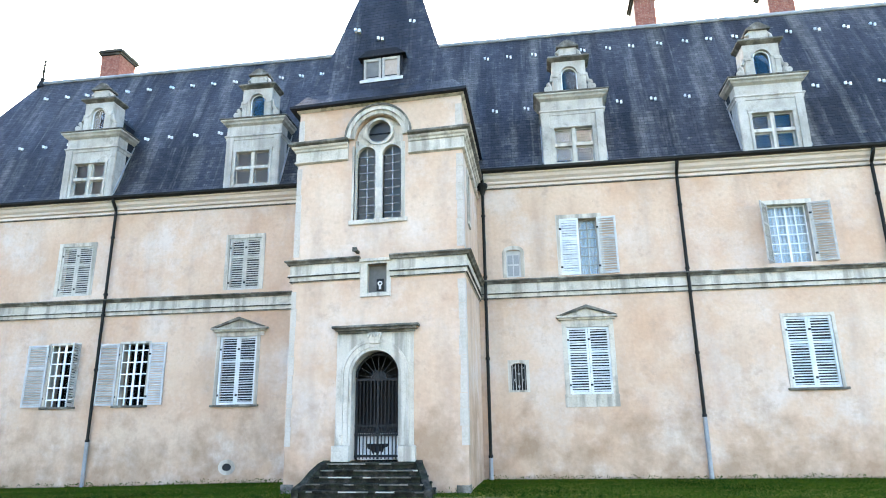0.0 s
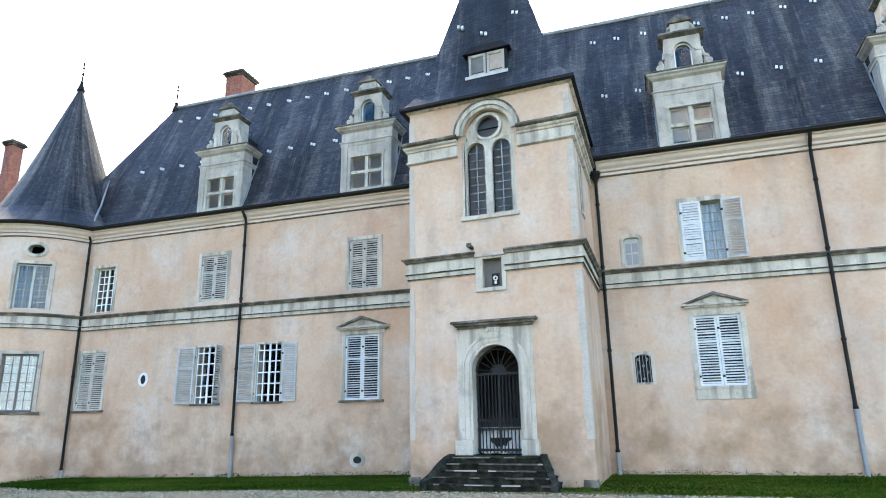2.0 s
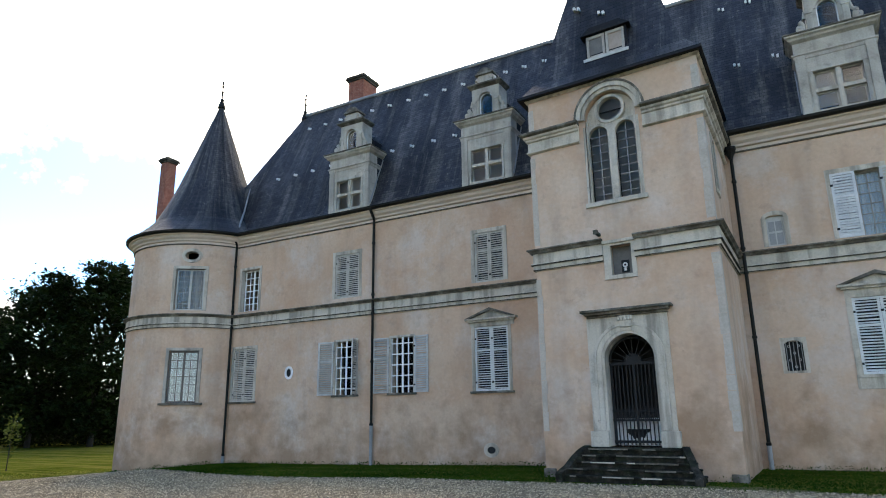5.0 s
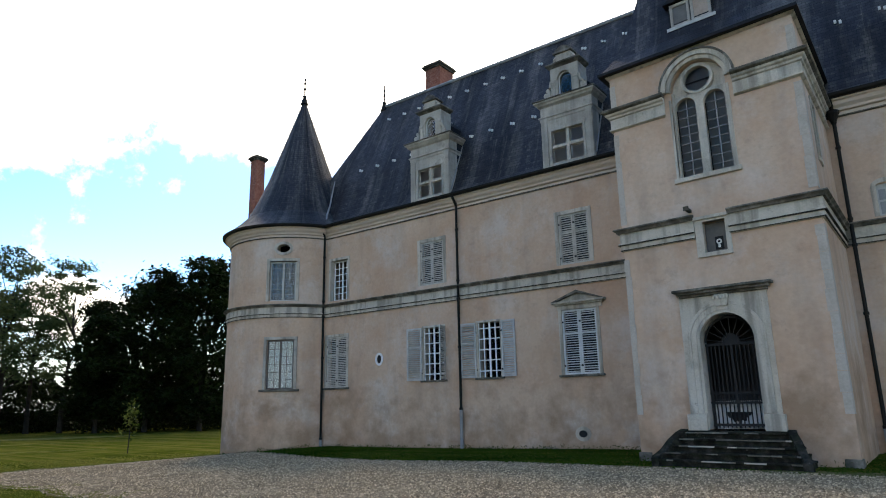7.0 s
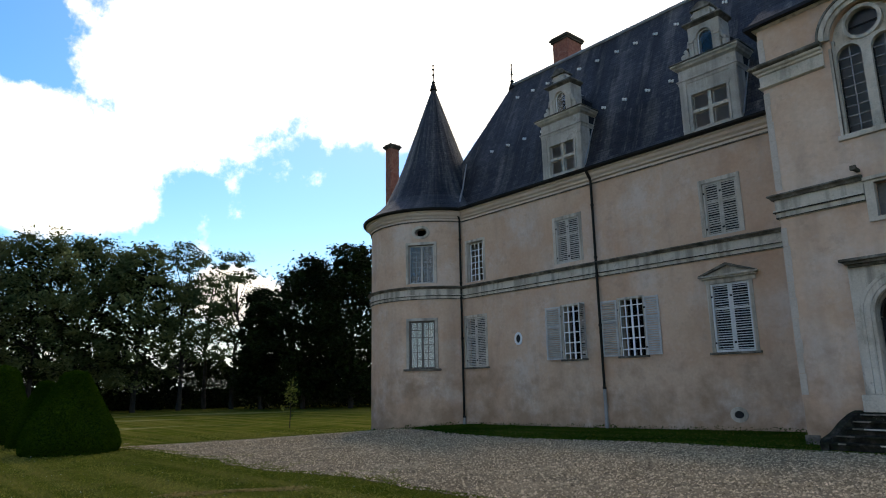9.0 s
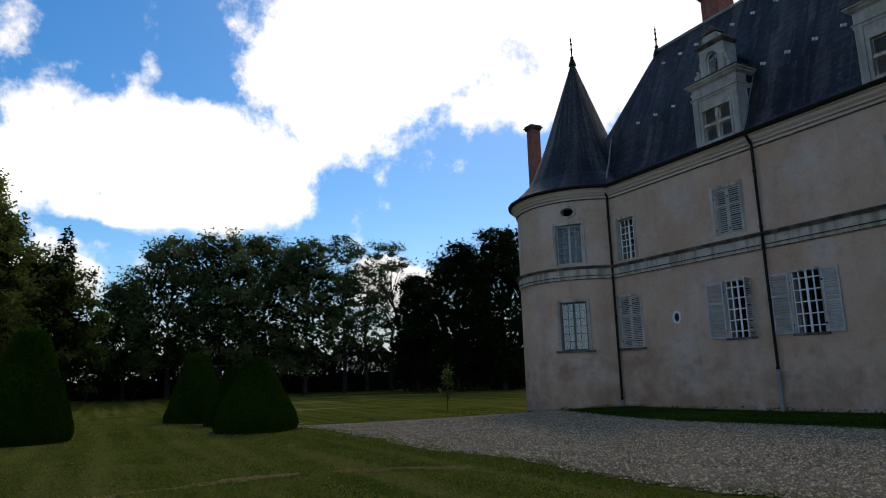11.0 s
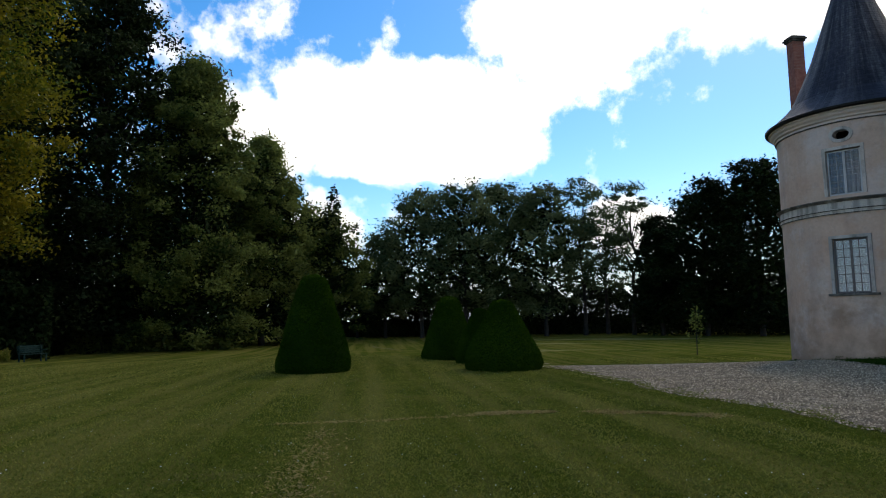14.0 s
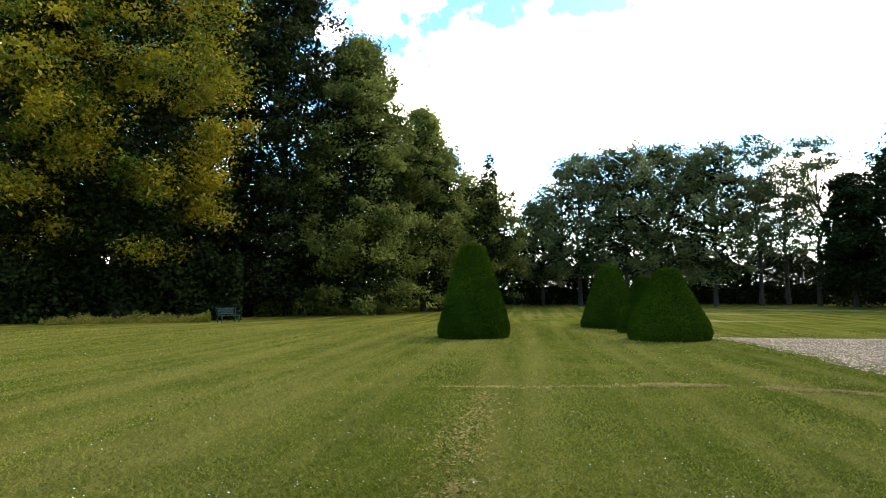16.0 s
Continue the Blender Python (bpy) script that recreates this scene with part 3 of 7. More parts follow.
def gravel_edges(x):
    """Near and far edge of the gravel drive at x."""
    wob = 0.25 * noise.noise(Vector((x * 0.35, 3.1, 0))) + 0.12 * noise.noise(Vector((x * 1.3, 7.7, 0)))
    near = float(np.interp(x, (-30.6, -24, -18, -13, -10, -6.5, 0, 20), (8.5, 6.45, 6.65, 6.5, 6.65, 6.65, 7.2, 8.0))) + wob
    far = float(np.interp(x, (-30.6, -29.8, -28, -24.5, -20.8, -16.2, -14, -8.7, -5, 0, 20), (8.6, 13.0, 16.8, 17.3, 16.2, 15.0, 14.8, 14.9, 14.4, 14.35, 14.3))) + 0.5 * wob
    return near, max(near + 0.02, far)


gravel = Shape()
xs = [-30.6 + 0.25 * i for i in range(211)]
SEG = 14
for x in xs:
    a, b = gravel_edges(x)
    gravel.v += [(x, a + (b - a) * k / SEG, ground_z(x, a + (b - a) * k / SEG) + 0.012) for k in range(SEG + 1)]
gravel.f = [(i * (SEG + 1) + k, (i + 1) * (SEG + 1) + k, (i + 1) * (SEG + 1) + k + 1, i * (SEG + 1) + k + 1) for i in range(len(xs) - 1) for k in range(SEG)]
tagged(part("gravel_drive", gravel, GRAVEL), "pale grey gravel drive along the house", "gravel drive", kind="structure")

# ---------------------------------------------------------------- walls
# openings: x0, x1, z0, z1
MAIN_HOLES = {
    "corner_low": (-21.6, -20.34, 2.15, 4.34), "bars_a": (-16.13, -15.12, 2.28, 4.3), "bars_b": (-13.57, -12.59, 2.29, 4.28),
    "pediment_a": (-10.15, -8.88, 2.25, 4.4), "barred_slit": (-0.83, -0.37, 2.5, 3.3), "pediment_b": (0.87, 2.13, 2.34, 4.32), "far_low": (7.03, 8.34, 2.4, 4.42),
    "corner_up": (-21.43, -20.35, 5.92, 7.74), "up_a": (-16.25, -15.07, 5.97, 7.73), "up_b": (-10.07, -8.93, 5.93, 7.71), "up_slit": (-0.85, -0.38, 5.93, 6.8),
    "up_c": (0.88, 2.03, 5.92, 7.73), "up_d": (7.02, 8.2, 6.0, 7.82),
}


def in_holes(holes):
    return lambda u, z: any(a < u < b and c < z < d for a, b, c, d in holes)


def plane_wall(name, holes, x0, x1, z0, z1, y, depth, label, cut=1.5):
    w = Shape()
    us = [x0, x1] + [h[i] for h in holes for i in (0, 1)]
    zs = [z0, z1] + [h[i] for h in holes for i in (2, 3)]
    w.cells(us, zs, in_holes(holes), lambda u, z, d: (u, y + d, z), depth)
    return tagged(part(name, w, RENDER), label, "wall", kind="structure")


wall_south = plane_wall("wall_south", list(MAIN_HOLES.values()), -23.2, EAST, -1.2, 9.3, WALL_Y, 0.55, "long pinkish lime-rendered house wall, stained near the ground")
tagged(part("wall_north", Shape().box(WEST, EAST, BACK - 0.5, BACK, -1.2, 9.3), RENDER), "rendered rear wall of the house", "wall", kind="structure")
tagged(part("wall_west", Shape().box(WEST, WEST + 0.5, WALL_Y + 3.4, BACK - 0.5, -1.2, 9.3), RENDER), "rendered end wall of the house", "wall", kind="structure")
tagged(part("wall_east", Shape().box(EAST - 0.5, EAST, WALL_Y + 0.55, BACK - 0.5, -1.2, 9.3), RENDER), "rendered end wall of the house", "wall", kind="structure")
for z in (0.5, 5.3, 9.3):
    tagged(part("floor", Shape().box(WEST + 0.5, EAST - 0.5, WALL_Y + 0.55, BACK - 0.5, z - 0.2, z), DARK_ROOM), "floor inside the house, painted near-black to look unlit", "floor", kind="structure")
tagged(part("partition_wall", Shape().box(WEST + 0.5, EAST - 0.5, 22.6, 22.8, 0.5, 9.1), DARK_ROOM), "inner wall behind the windows, painted near-black to look unlit", "wall", kind="structure")

# central tower
SKEW["by"] = 0.07          # the stair tower stands slightly askew to the house
DOOR = (-4.66, -3.38, 0.7, 3.36)
LANCET = (-4.7, -3.34, 6.8, 9.86)
NICHE = (-4.28, -3.74, 4.82, 5.58)
tower_holes = [DOOR, LANCET, NICHE]
tower_wall = plane_wall("tower_wall_front", tower_holes, TX0, TX1, -0.3, 10.2, TOWER_Y, 0.5, "pale rendered front of the stair tower")
side_w = Shape()
SLIT = (17.2, 17.62, 6.9, 8.3)
side_w.cells([TOWER_Y + 0.5, WALL_Y + 0.3, SLIT[0], SLIT[1]], [-0.3, 10.2, SLIT[2], SLIT[3]], in_holes([SLIT]), lambda u, z, d: (TX1 - d, u, z), 0.45)
tagged(part("tower_wall_east", side_w, RENDER), "rendered flank of the stair tower", "wall", kind="structure")
tagged(part("tower_wall_west", Shape().box(TX0, TX0 + 0.45, TOWER_Y + 0.5, WALL_Y, -0.3, 10.2), RENDER), "rendered flank of the stair tower", "wall", kind="structure")
tagged(part("tower_floor", Shape().box(TX0 + 0.45, TX1 - 0.45, TOWER_Y + 0.5, WALL_Y, 0.5, 0.7).box(TX0 + 0.45, TX1 - 0.45, TOWER_Y + 0.5, WALL_Y, 5.7, 5.9), DARK_ROOM), "floors inside the stair tower, painted near-black to look unlit", "floor", kind="structure")


# round tower
SKEW["by"] = 0.0
RT_WIN_A = -52.8
rt_half = math.degrees(0.62 / RT_R)
RT_HOLES = [(RT_WIN_A - rt_half, RT_WIN_A + rt_half, 5.93, 7.72), (RT_WIN_A - rt_half, RT_WIN_A + rt_half, 2.13, 4.24), (RT_WIN_A - 5.8, RT_WIN_A + 5.8, 8.08, 8.52)]
rt = Shape()
rt.cells([-180 + 5 * i for i in range(73)] + [h[i] for h in RT_HOLES for i in (0, 1)], [-1.3, 9.45] + [h[i] for h in RT_HOLES for i in (2, 3)], in_holes(RT_HOLES),
         lambda u, z, d: (RT_X + (RT_R - d) * math.cos(radians(u)), RT_Y + (RT_R - d) * math.sin(radians(u)), z), 0.5)
tagged(part("round_tower_wall", rt, RENDER), "round corner tower wall in stained pinkish render", "wall", kind="structure")
# added core, painted near-black as the darkness behind the tower's windows
tagged(part("round_tower_core", Shape().turned(RT_X, RT_Y, [(1.7, -1), (1.7, 9.4)], 24), DARK_ROOM), "near-black core added to darken the tower windows", "wall", kind="structure")

# ---------------------------------------------------------------- mouldings
LEDGE = [(0.0, 5.805), (0.19, 5.780), (0.2, 5.746), (0.14, 5.704), (0.12, 5.662), (0.0, 5.662)]
BAND = [(0.0, 5.662), (0.06, 5.662), (0.06, 5.412), (0.1, 5.405), (0.1, 5.359), (0.06, 5.345), (0.06, 5.223), (0.03, 5.201), (0.0, 5.194)]
EAVE_BAND = [(0.0, 9.290), (0.3, 9.290), (0.3, 9.210), (0.24, 9.180), (0.2, 9.090), (0.12, 9.020), (0.1, 8.950), (0.0, 8.930)]
FRIEZE = [(0.0, 8.930), (0.03, 8.930), (0.03, 8.840), (0.0, 8.840)]
FILLET = [(0.0, 8.835), (0.055, 8.830), (0.06, 8.798), (0.0, 8.790)]
GROOVES = ([(0.0, 5.367), (0.112, 5.365), (0.112, 5.343), (0.0, 5.339)], [(0.0, 5.227), (0.072, 5.226), (0.068, 5.208), (0.0, 5.205)])
main_w = [(-21.74, WALL_Y), (TX0, WALL_Y)]
main_e = [(TX1, WALL_Y), (EAST, WALL_Y)]
round_line = [(RT_X + RT_R * math.cos(radians(a)), RT_Y + RT_R * math.sin(radians(a))) for a in range(-200, -19, 4)] + [(RT_X + RT_R * math.cos(radians(-18.7)), RT_Y + RT_R * math.sin(radians(-18.7)))]
for line, where, lift in ((main_w, "house", 0.0), (main_e, "house", 0.06), (round_line, "round tower", 0.0)):
    tagged(part("string_course_ledge", Shape().mould(line, LEDGE, lift=lift), DARK_STONE), "dark weathered ledge of the string course on the " + where, "string course", kind="structure")
    tagged(part("string_course_band", Shape().mould(line, BAND, lift=lift), STONE), "pale stone band of the string course on the " + where, "string course", kind="structure")
    # dark strips paint the grooves' shadow lines along with their grime
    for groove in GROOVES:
        tagged(part("string_course_fillet", Shape().mould(line, groove, lift=lift), SOOT_SHADE_STONE), "thin fillet with painted groove shade and grime, string course on the " + where, "moulding", kind="structure")
    tagged(part("eaves_cornice", Shape().mould(line, EAVE_BAND, lift=lift), LIMEWASH), "pale moulded stone eaves cornice on the " + where, "cornice", kind="structure")
    tagged(part("frieze", Shape().mould(line, FRIEZE, lift=lift), LIMEWASH), "pale limewashed frieze under the eaves of the " + where, "frieze", kind="structure")
    tagged(part("fillet", Shape().mould(line, FILLET, lift=lift), DARK_STONE), "thin dark stone fillet under the frieze of the " + where, "moulding", kind="structure")
    tagged(part("gutter", Shape().mould(line, [(0.3, 9.37), (0.44, 9.37), (0.43, 9.3), (0.38, 9.25), (0.3, 9.25)], lift=lift), ZINC), "dark eaves gutter on the " + where, "gutter", kind="structure")

SKEW["by"] = 0.07          # the stair tower stands slightly askew to the house
# tower: broken by the niche and by the window's arch
for x0, x1 in ((TX0, -4.47), (-3.66, TX1)):
    line = [(TX0, WALL_Y - 0.15), (TX0, TOWER_Y), (x1, TOWER_Y)] if x0 == TX0 else [(x0, TOWER_Y), (TX1, TOWER_Y), (TX1, WALL_Y + 0.2)]
    tagged(part("string_course_ledge", Shape().mould(line, LEDGE), DARK_STONE), "dark weathered ledge of the string course on the stair tower", "string course", kind="structure")
    tagged(part("string_course_band", Shape().mould(line, BAND), STONE), "pale stone band of the string course on the stair tower", "string course", kind="structure")
    # the grooves' shadow lines and grime, again as dark strips
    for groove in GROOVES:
        tagged(part("string_course_fillet", Shape().mould(line, groove), SOOT_SHADE_STONE), "thin fillet with painted groove shade and grime, string course on the stair tower", "moulding", kind="structure")
UP_LEDGE = [(0.0, 9.22), (0.22, 9.17), (0.25, 9.14), (0.24, 9.09), (0.18, 9.06), (0.0, 9.05)]
UP_BAND = [(0.0, 9.05), (0.17, 9.05), (0.15, 9.0), (0.1, 8.97), (0.09, 8.92), (0.05, 8.9), (0.05, 8.63), (0.0, 8.63)]
UP_FILLET = [(0.0, 8.63), (0.085, 8.625), (0.085, 8.585), (0.04, 8.56), (0.0, 8.55)]
for x0, x1 in ((TX0, -4.88), (-3.17, TX1)):
    line = [(TX0, WALL_Y - 0.15), (TX0, TOWER_Y), (x1, TOWER_Y)] if x0 == TX0 else [(x0, TOWER_Y), (TX1, TOWER_Y), (TX1, WALL_Y + 0.2)]
    tagged(part("upper_cornice_ledge", Shape().mould(line, UP_LEDGE), DARK_STONE), "dark weathered ledge of the upper cornice on the stair tower", "cornice", kind="structure")
    tagged(part("upper_cornice_band", Shape().mould(line, UP_BAND), STONE), "pale stone band of the upper cornice on the stair tower", "cornice", kind="structure")
    tagged(part("upper_cornice_fillet", Shape().mould(line, UP_FILLET), STONE), "thin stone fillet under the upper cornice of the stair tower", "cornice", kind="structure")
tagged(part("tower_eaves", Shape().mould([(TX0, WALL_Y + 1), (TX0, TOWER_Y), (TX1, TOWER_Y), (TX1, WALL_Y + 1)], [(0, 10.23), (0.09, 10.23), (0.09, 10.18), (0.04, 10.15), (0, 10.14)]), STONE), "pale stone eaves moulding of the stair tower", "cornice", kind="structure")


# ---------------------------------------------------------------- roofs
SKEW["by"] = 0.0
def slope_face(shape, pts):
    """One roof face with its own measure across and up the slope; the first two points lie level."""
    p = [Vector(q) for q in pts]
    across = (p[1] - p[0]).normalized()
    nrm = (p[1] - p[0]).cross(p[-1] - p[0]).normalized()
    up = nrm.cross(across)
    shape.add(pts, [tuple(range(len(pts)))], [((q.dot(across)), (q.dot(up))) for q in p])


def roof_depth(z):
    """How far behind the wall the front slope lies at the height z (a bell-cast foot)."""
    t = (z - EAVE_Z) / (RIDGE_Z - EAVE_Z)
    return float(np.interp(t, (0.0, 0.03, 0.07, 0.12, 0.2, 0.35, 1.0), (-0.06, 0.24, 0.46, 0.63, 0.85, 1.21, 3.3)))


roof = Shape()
levels = [0, 0.03, 0.07, 0.12, 0.2, 0.35, 1.0]
hip = 3.6
for t0, t1 in zip(levels, levels[1:]):
    z0, z1 = EAVE_Z + t0 * (RIDGE_Z - EAVE_Z), EAVE_Z + t1 * (RIDGE_Z - EAVE_Z)
    d0, d1 = roof_depth(z0), roof_depth(z1)
    k = hip / (RIDGE_Y - WALL_Y)
    w0, w1 = WEST + d0 * k, WEST + d1 * k
    slope_face(roof, [(w0, WALL_Y + d0, z0), (EAST + 0.3, WALL_Y + d0, z0), (EAST + 0.3, WALL_Y + d1, z1), (w1, WALL_Y + d1, z1)])
    slope_face(roof, [(EAST + 0.3, BACK - d0, z0), (w0, BACK - d0, z0), (w1, BACK - d1, z1), (EAST + 0.3, BACK - d1, z1)])
    slope_face(roof, [(w0, BACK - d0, z0), (w0, WALL_Y + d0, z0), (w1, WALL_Y + d1, z1), (w1, BACK - d1, z1)])
main_roof = tagged(part("main_roof", roof, SLATE), "steep blue-grey slate roof with lichen and dark streaks", "roof", kind="structure")
tagged(part("gable_east", Shape().prism([(x, z) for x, z in ((WALL_Y, 9.4), (BACK, 9.4), (RIDGE_Y, RIDGE_Z - 0.1))], 0, 0.3), RENDER), "rendered gable closing the roof", "wall", kind="structure").matrix_world = pose(EAST, 0, 0, 0, 0, 90)
tagged(part("roof_ridge", Shape().tube([(WEST + hip, RIDGE_Y, RIDGE_Z + 0.02), (EAST + 0.3, RIDGE_Y, RIDGE_Z + 0.02)], 0.09, 8), LEAD), "lead roll along the roof ridge", "ridge", kind="structure")

# stair tower's spire
SKEW["by"] = 0.07          # the stair tower stands slightly askew to the house
SC = (-4.07, 18.45)
troof = Shape()
prof = [(10.24, 2.5), (10.5, 2.32), (10.75, 2.15), (11.2, 1.96), (11.7, 1.79), (12.2, 1.66), (15.0, 0.91), (18.4, 0.02)]
for (z0, h0), (z1, h1) in zip(prof, prof[1:]):
    c0 = [(SC[0] + sx * h0, SC[1] + sy * h0, z0) for sx, sy in ((-1, -1), (1, -1), (1, 1), (-1, 1))]
    c1 = [(SC[0] + sx * h1, SC[1] + sy * h1, z1) for sx, sy in ((-1, -1), (1, -1), (1, 1), (-1, 1))]
    for i in range(4):
        slope_face(troof, [c0[i], c0[(i + 1) % 4], c1[(i + 1) % 4], c1[i]])
tagged(part("tower_roof", troof, SLATE), "tall pointed slate spire with flared eaves over the stair tower", "roof", kind="structure")
tagged(part("tower_roof_edge", Shape().mould([(SC[0] - 2.5, SC[1] + 2.48), (SC[0] - 2.5, SC[1] - 2.5), (SC[0] + 2.5, SC[1] - 2.5), (SC[0] + 2.5, SC[1] + 2.48)], [(0.0, 10.29), (0.035, 10.28), (0.035, 10.2), (0.0, 10.19), (-0.2, 10.2)]), SLATE), "dark slate edge of the spire's eaves", "roof edge", kind="structure")

# round tower's cone
SKEW["by"] = 0.0
cone = Shape()
cprof = [(9.36, 3.68), (9.6, 3.35), (9.95, 2.95), (10.3, 2.62), (10.8, 2.36), (11.5, 2.03), (12.4, 1.66), (17.08, 0.03)]
for (z0, r0), (z1, r1) in zip(cprof, cprof[1:]):
    s = math.hypot(z1 - z0, r1 - r0)
    for i in range(48):
        a, b = radians(7.5 * i), radians(7.5 * i + 7.5)
        cone.add([(RT_X + r * math.cos(t), RT_Y + r * math.sin(t), z) for r, t, z in ((r0, a, z0), (r0, b, z0), (r1, b, z1), (r1, a, z1))], [(0, 1, 2, 3)],
                 [(a * 3, z0 * 1.1), (b * 3, z0 * 1.1), (b * 3, z0 * 1.1 + s), (a * 3, z0 * 1.1 + s)])
tagged(part("round_tower_roof", cone, SLATE, smooth=True), "conical slate roof with flared eaves on the round tower", "roof", kind="structure")


# ---------------------------------------------------------------- windows
COUNT = {"window": 0}


def window_root(label):
    COUNT["window"] += 1
    return thing("window_%d" % COUNT["window"], label, "window", kind="structure")


def surround(root, x0, x1, z0, z1, y, w=0.13, proud=0.025, mat=STONE, sill=True, sill_out=0.1):
    """A flat stone frame round an opening, and its sill."""
    s = Shape()
    s.box(x0 - w, x0 + 0.012, y - proud, y + 0.25, z0, z1 + w)
    s.box(x1 - 0.012, x1 + w, y - proud, y + 0.25, z0, z1 + w)
    s.box(x0 + 0.012, x1 - 0.012, y - proud, y + 0.25, z1 - 0.012, z1 + w)
    part("stone_surround", s, mat, root, "pale stone surround")
    if sill:
        part("window_sill", Shape().box(x0 - w - 0.06, x1 + w + 0.06, y - sill_out, y + 0.2, z0 - 0.07, z0), DARK_STONE, root, bevel=0.012)


def leaf(root, w, h, m, mat, slat_from=0.0, solid=False, tilt=1.0):
    """One shutter leaf, hinged at x = 0, lying in the plane y = 0; m places it."""
    s = Shape()
    t, st = 0.035, 0.065
    s.box(0, st, 0, t, 0, h).box(w - st, w, 0, t, 0, h)
    for z in (0, h * 0.63 - st * 0.5, h - st):
        s.box(st, w - st, 0.002, t - 0.002, z, z + st)
    ob = part("shutter", s, mat, root, bevel=0.004)
    ob.matrix_world = m
    sl = Shape()
    if solid:
        n = 5
        for i in range(n):
            xa = st + (w - 2 * st) * i / n
            sl.box(xa + 0.003, xa + (w - 2 * st) / n - 0.003, 0.01, 0.026, st, h - st)
        o = part("board", sl, mat, ob)
        for z in (h * 0.12, h * 0.86):
            part("hinge", Shape().box(0.0, w * 0.16, -0.008, 0.0, z, z + 0.03), IRON, ob)
    else:
        k = 0.0155 * tilt
        sl.add([(st, 0.0, -k), (w - st, 0.0, -k), (w - st, 0.033, k), (st, 0.033, k), (st, 0.006, -k - 0.008), (w - st, 0.006, -k - 0.008), (w - st, 0.039, k - 0.008), (st, 0.039, k - 0.008)],
               [(0, 1, 2, 3), (7, 6, 5, 4), (4, 5, 1, 0), (3, 2, 6, 7), (0, 3, 7, 4), (1, 5, 6, 2)])
        slat_mesh = None
        for za, zb in ((st, h * 0.63 - st * 0.5), (h * 0.63 + st * 0.5, h - st)):
            n = max(3, int((zb - za) / 0.074))
            for i in range(n):
                if slat_mesh is None:
                    o = part("slat", sl, mat, ob)
                    slat_mesh = o.data
                else:
                    o = tagged(new("slat", slat_mesh))
                    o.parent = ob
                o.location = (0, 0, za + (zb - za) * (i + 0.5) / n + random.uniform(-0.005, 0.005))
                o.rotation_euler = (random.gauss(0, 0.09), random.gauss(0, 0.008), 0)
        for z in (h * 0.12, h * 0.8):
            part("hinge", Shape().box(-0.02, 0.05, -0.012, 0.0, z, z + 0.06), IRON, ob)
    return ob


def glazing(root, x0, x1, z0, z1, y, cols, rows, bar=0.022, mat=WHITE, rail=0.05, backing=None, back_y=0.12, mullion=0.06):
    """A pair of casements with glazing bars, panes behind, and what hangs behind them."""
    f = Shape()
    f.box(x0, x0 + rail, y, y + 0.05, z0, z1).box(x1 - rail, x1, y, y + 0.05, z0, z1).box(x0 + rail, x1 - rail, y, y + 0.05, z0, z0 + rail).box(x0 + rail, x1 - rail, y, y + 0.05, z1 - rail, z1)
    if mullion:
        f.box((x0 + x1 - mullion) / 2, (x0 + x1 + mullion) / 2, y - 0.006, y + 0.05, z0 + rail, z1 - rail)
    fr = part("window_frame", f, mat, root)
    for i in range(1, cols):
        if mullion and cols % 2 == 0 and i == cols // 2:
            continue
        x = x0 + rail + (x1 - x0 - 2 * rail) * i / cols
        part("glazing_bar", Shape().box(x - bar / 2, x + bar / 2, y + 0.008, y + 0.04, z0 + rail, z1 - rail), mat, fr)
    for j in range(1, rows):
        z = z0 + rail + (z1 - z0 - 2 * rail) * j / rows
        part("glazing_bar", Shape().box(x0 + rail, x1 - rail, y + 0.01, y + 0.038, z - bar / 2, z + bar / 2), mat, fr)
    for i in range(2 if mullion else 1):
        k = 2 if mullion else 1
        a, b = x0 + rail + (x1 - x0 - 2 * rail) * i / k, x0 + rail + (x1 - x0 - 2 * rail) * (i + 1) / k
        g = part("pane", Shape().box(a + 0.002, b - 0.002, y + 0.02, y + 0.026, z0 + rail, z1 - rail), GLASS, root)
        g.visible_shadow = False
    if backing:
        curt = Shape()
        n = 30
        pts = [(x0 + (x1 - x0) * i / n, y + back_y + 0.025 * math.sin(i * 1.9) + 0.01 * math.sin(i * 5.1)) for i in range(n + 1)]
        for (xa, ya), (xb, yb) in zip(pts, pts[1:]):
            curt.quad((xa, ya, z0), (xb, yb, z0), (xb, yb, z1), (xa, ya, z1))
        part("curtain", curt, backing, root, smooth=True)


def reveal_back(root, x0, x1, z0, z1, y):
    # near-black board put in as the darkness behind the opening
    part("darkening_board", Shape().box(x0, x1, y, y + 0.03, z0, z1), DARK_ROOM, root, "near-black board added to darken the opening")


def closed_shutters(key, label, mat, stone_w=0.13, sill=True, y=WALL_Y, tilt=1.0):
    x0, x1, z0, z1 = MAIN_HOLES[key]
    r = window_root(label)
    surround(r, x0, x1, z0, z1, y, stone_w, sill=sill)
    w = (x1 - x0) / 2 - 0.018
    leaf(r, w, z1 - z0 - 0.025, pose(x0 + 0.014, y + 0.015, z0 + 0.005), mat, tilt=tilt)
    leaf(r, w, z1 - z0 - 0.025, pose(x1 - 0.014 - w, y + 0.017, z0 + 0.005), mat, tilt=tilt)
    reveal_back(r, x0, x1, z0, z1, y + 0.3)
    return r


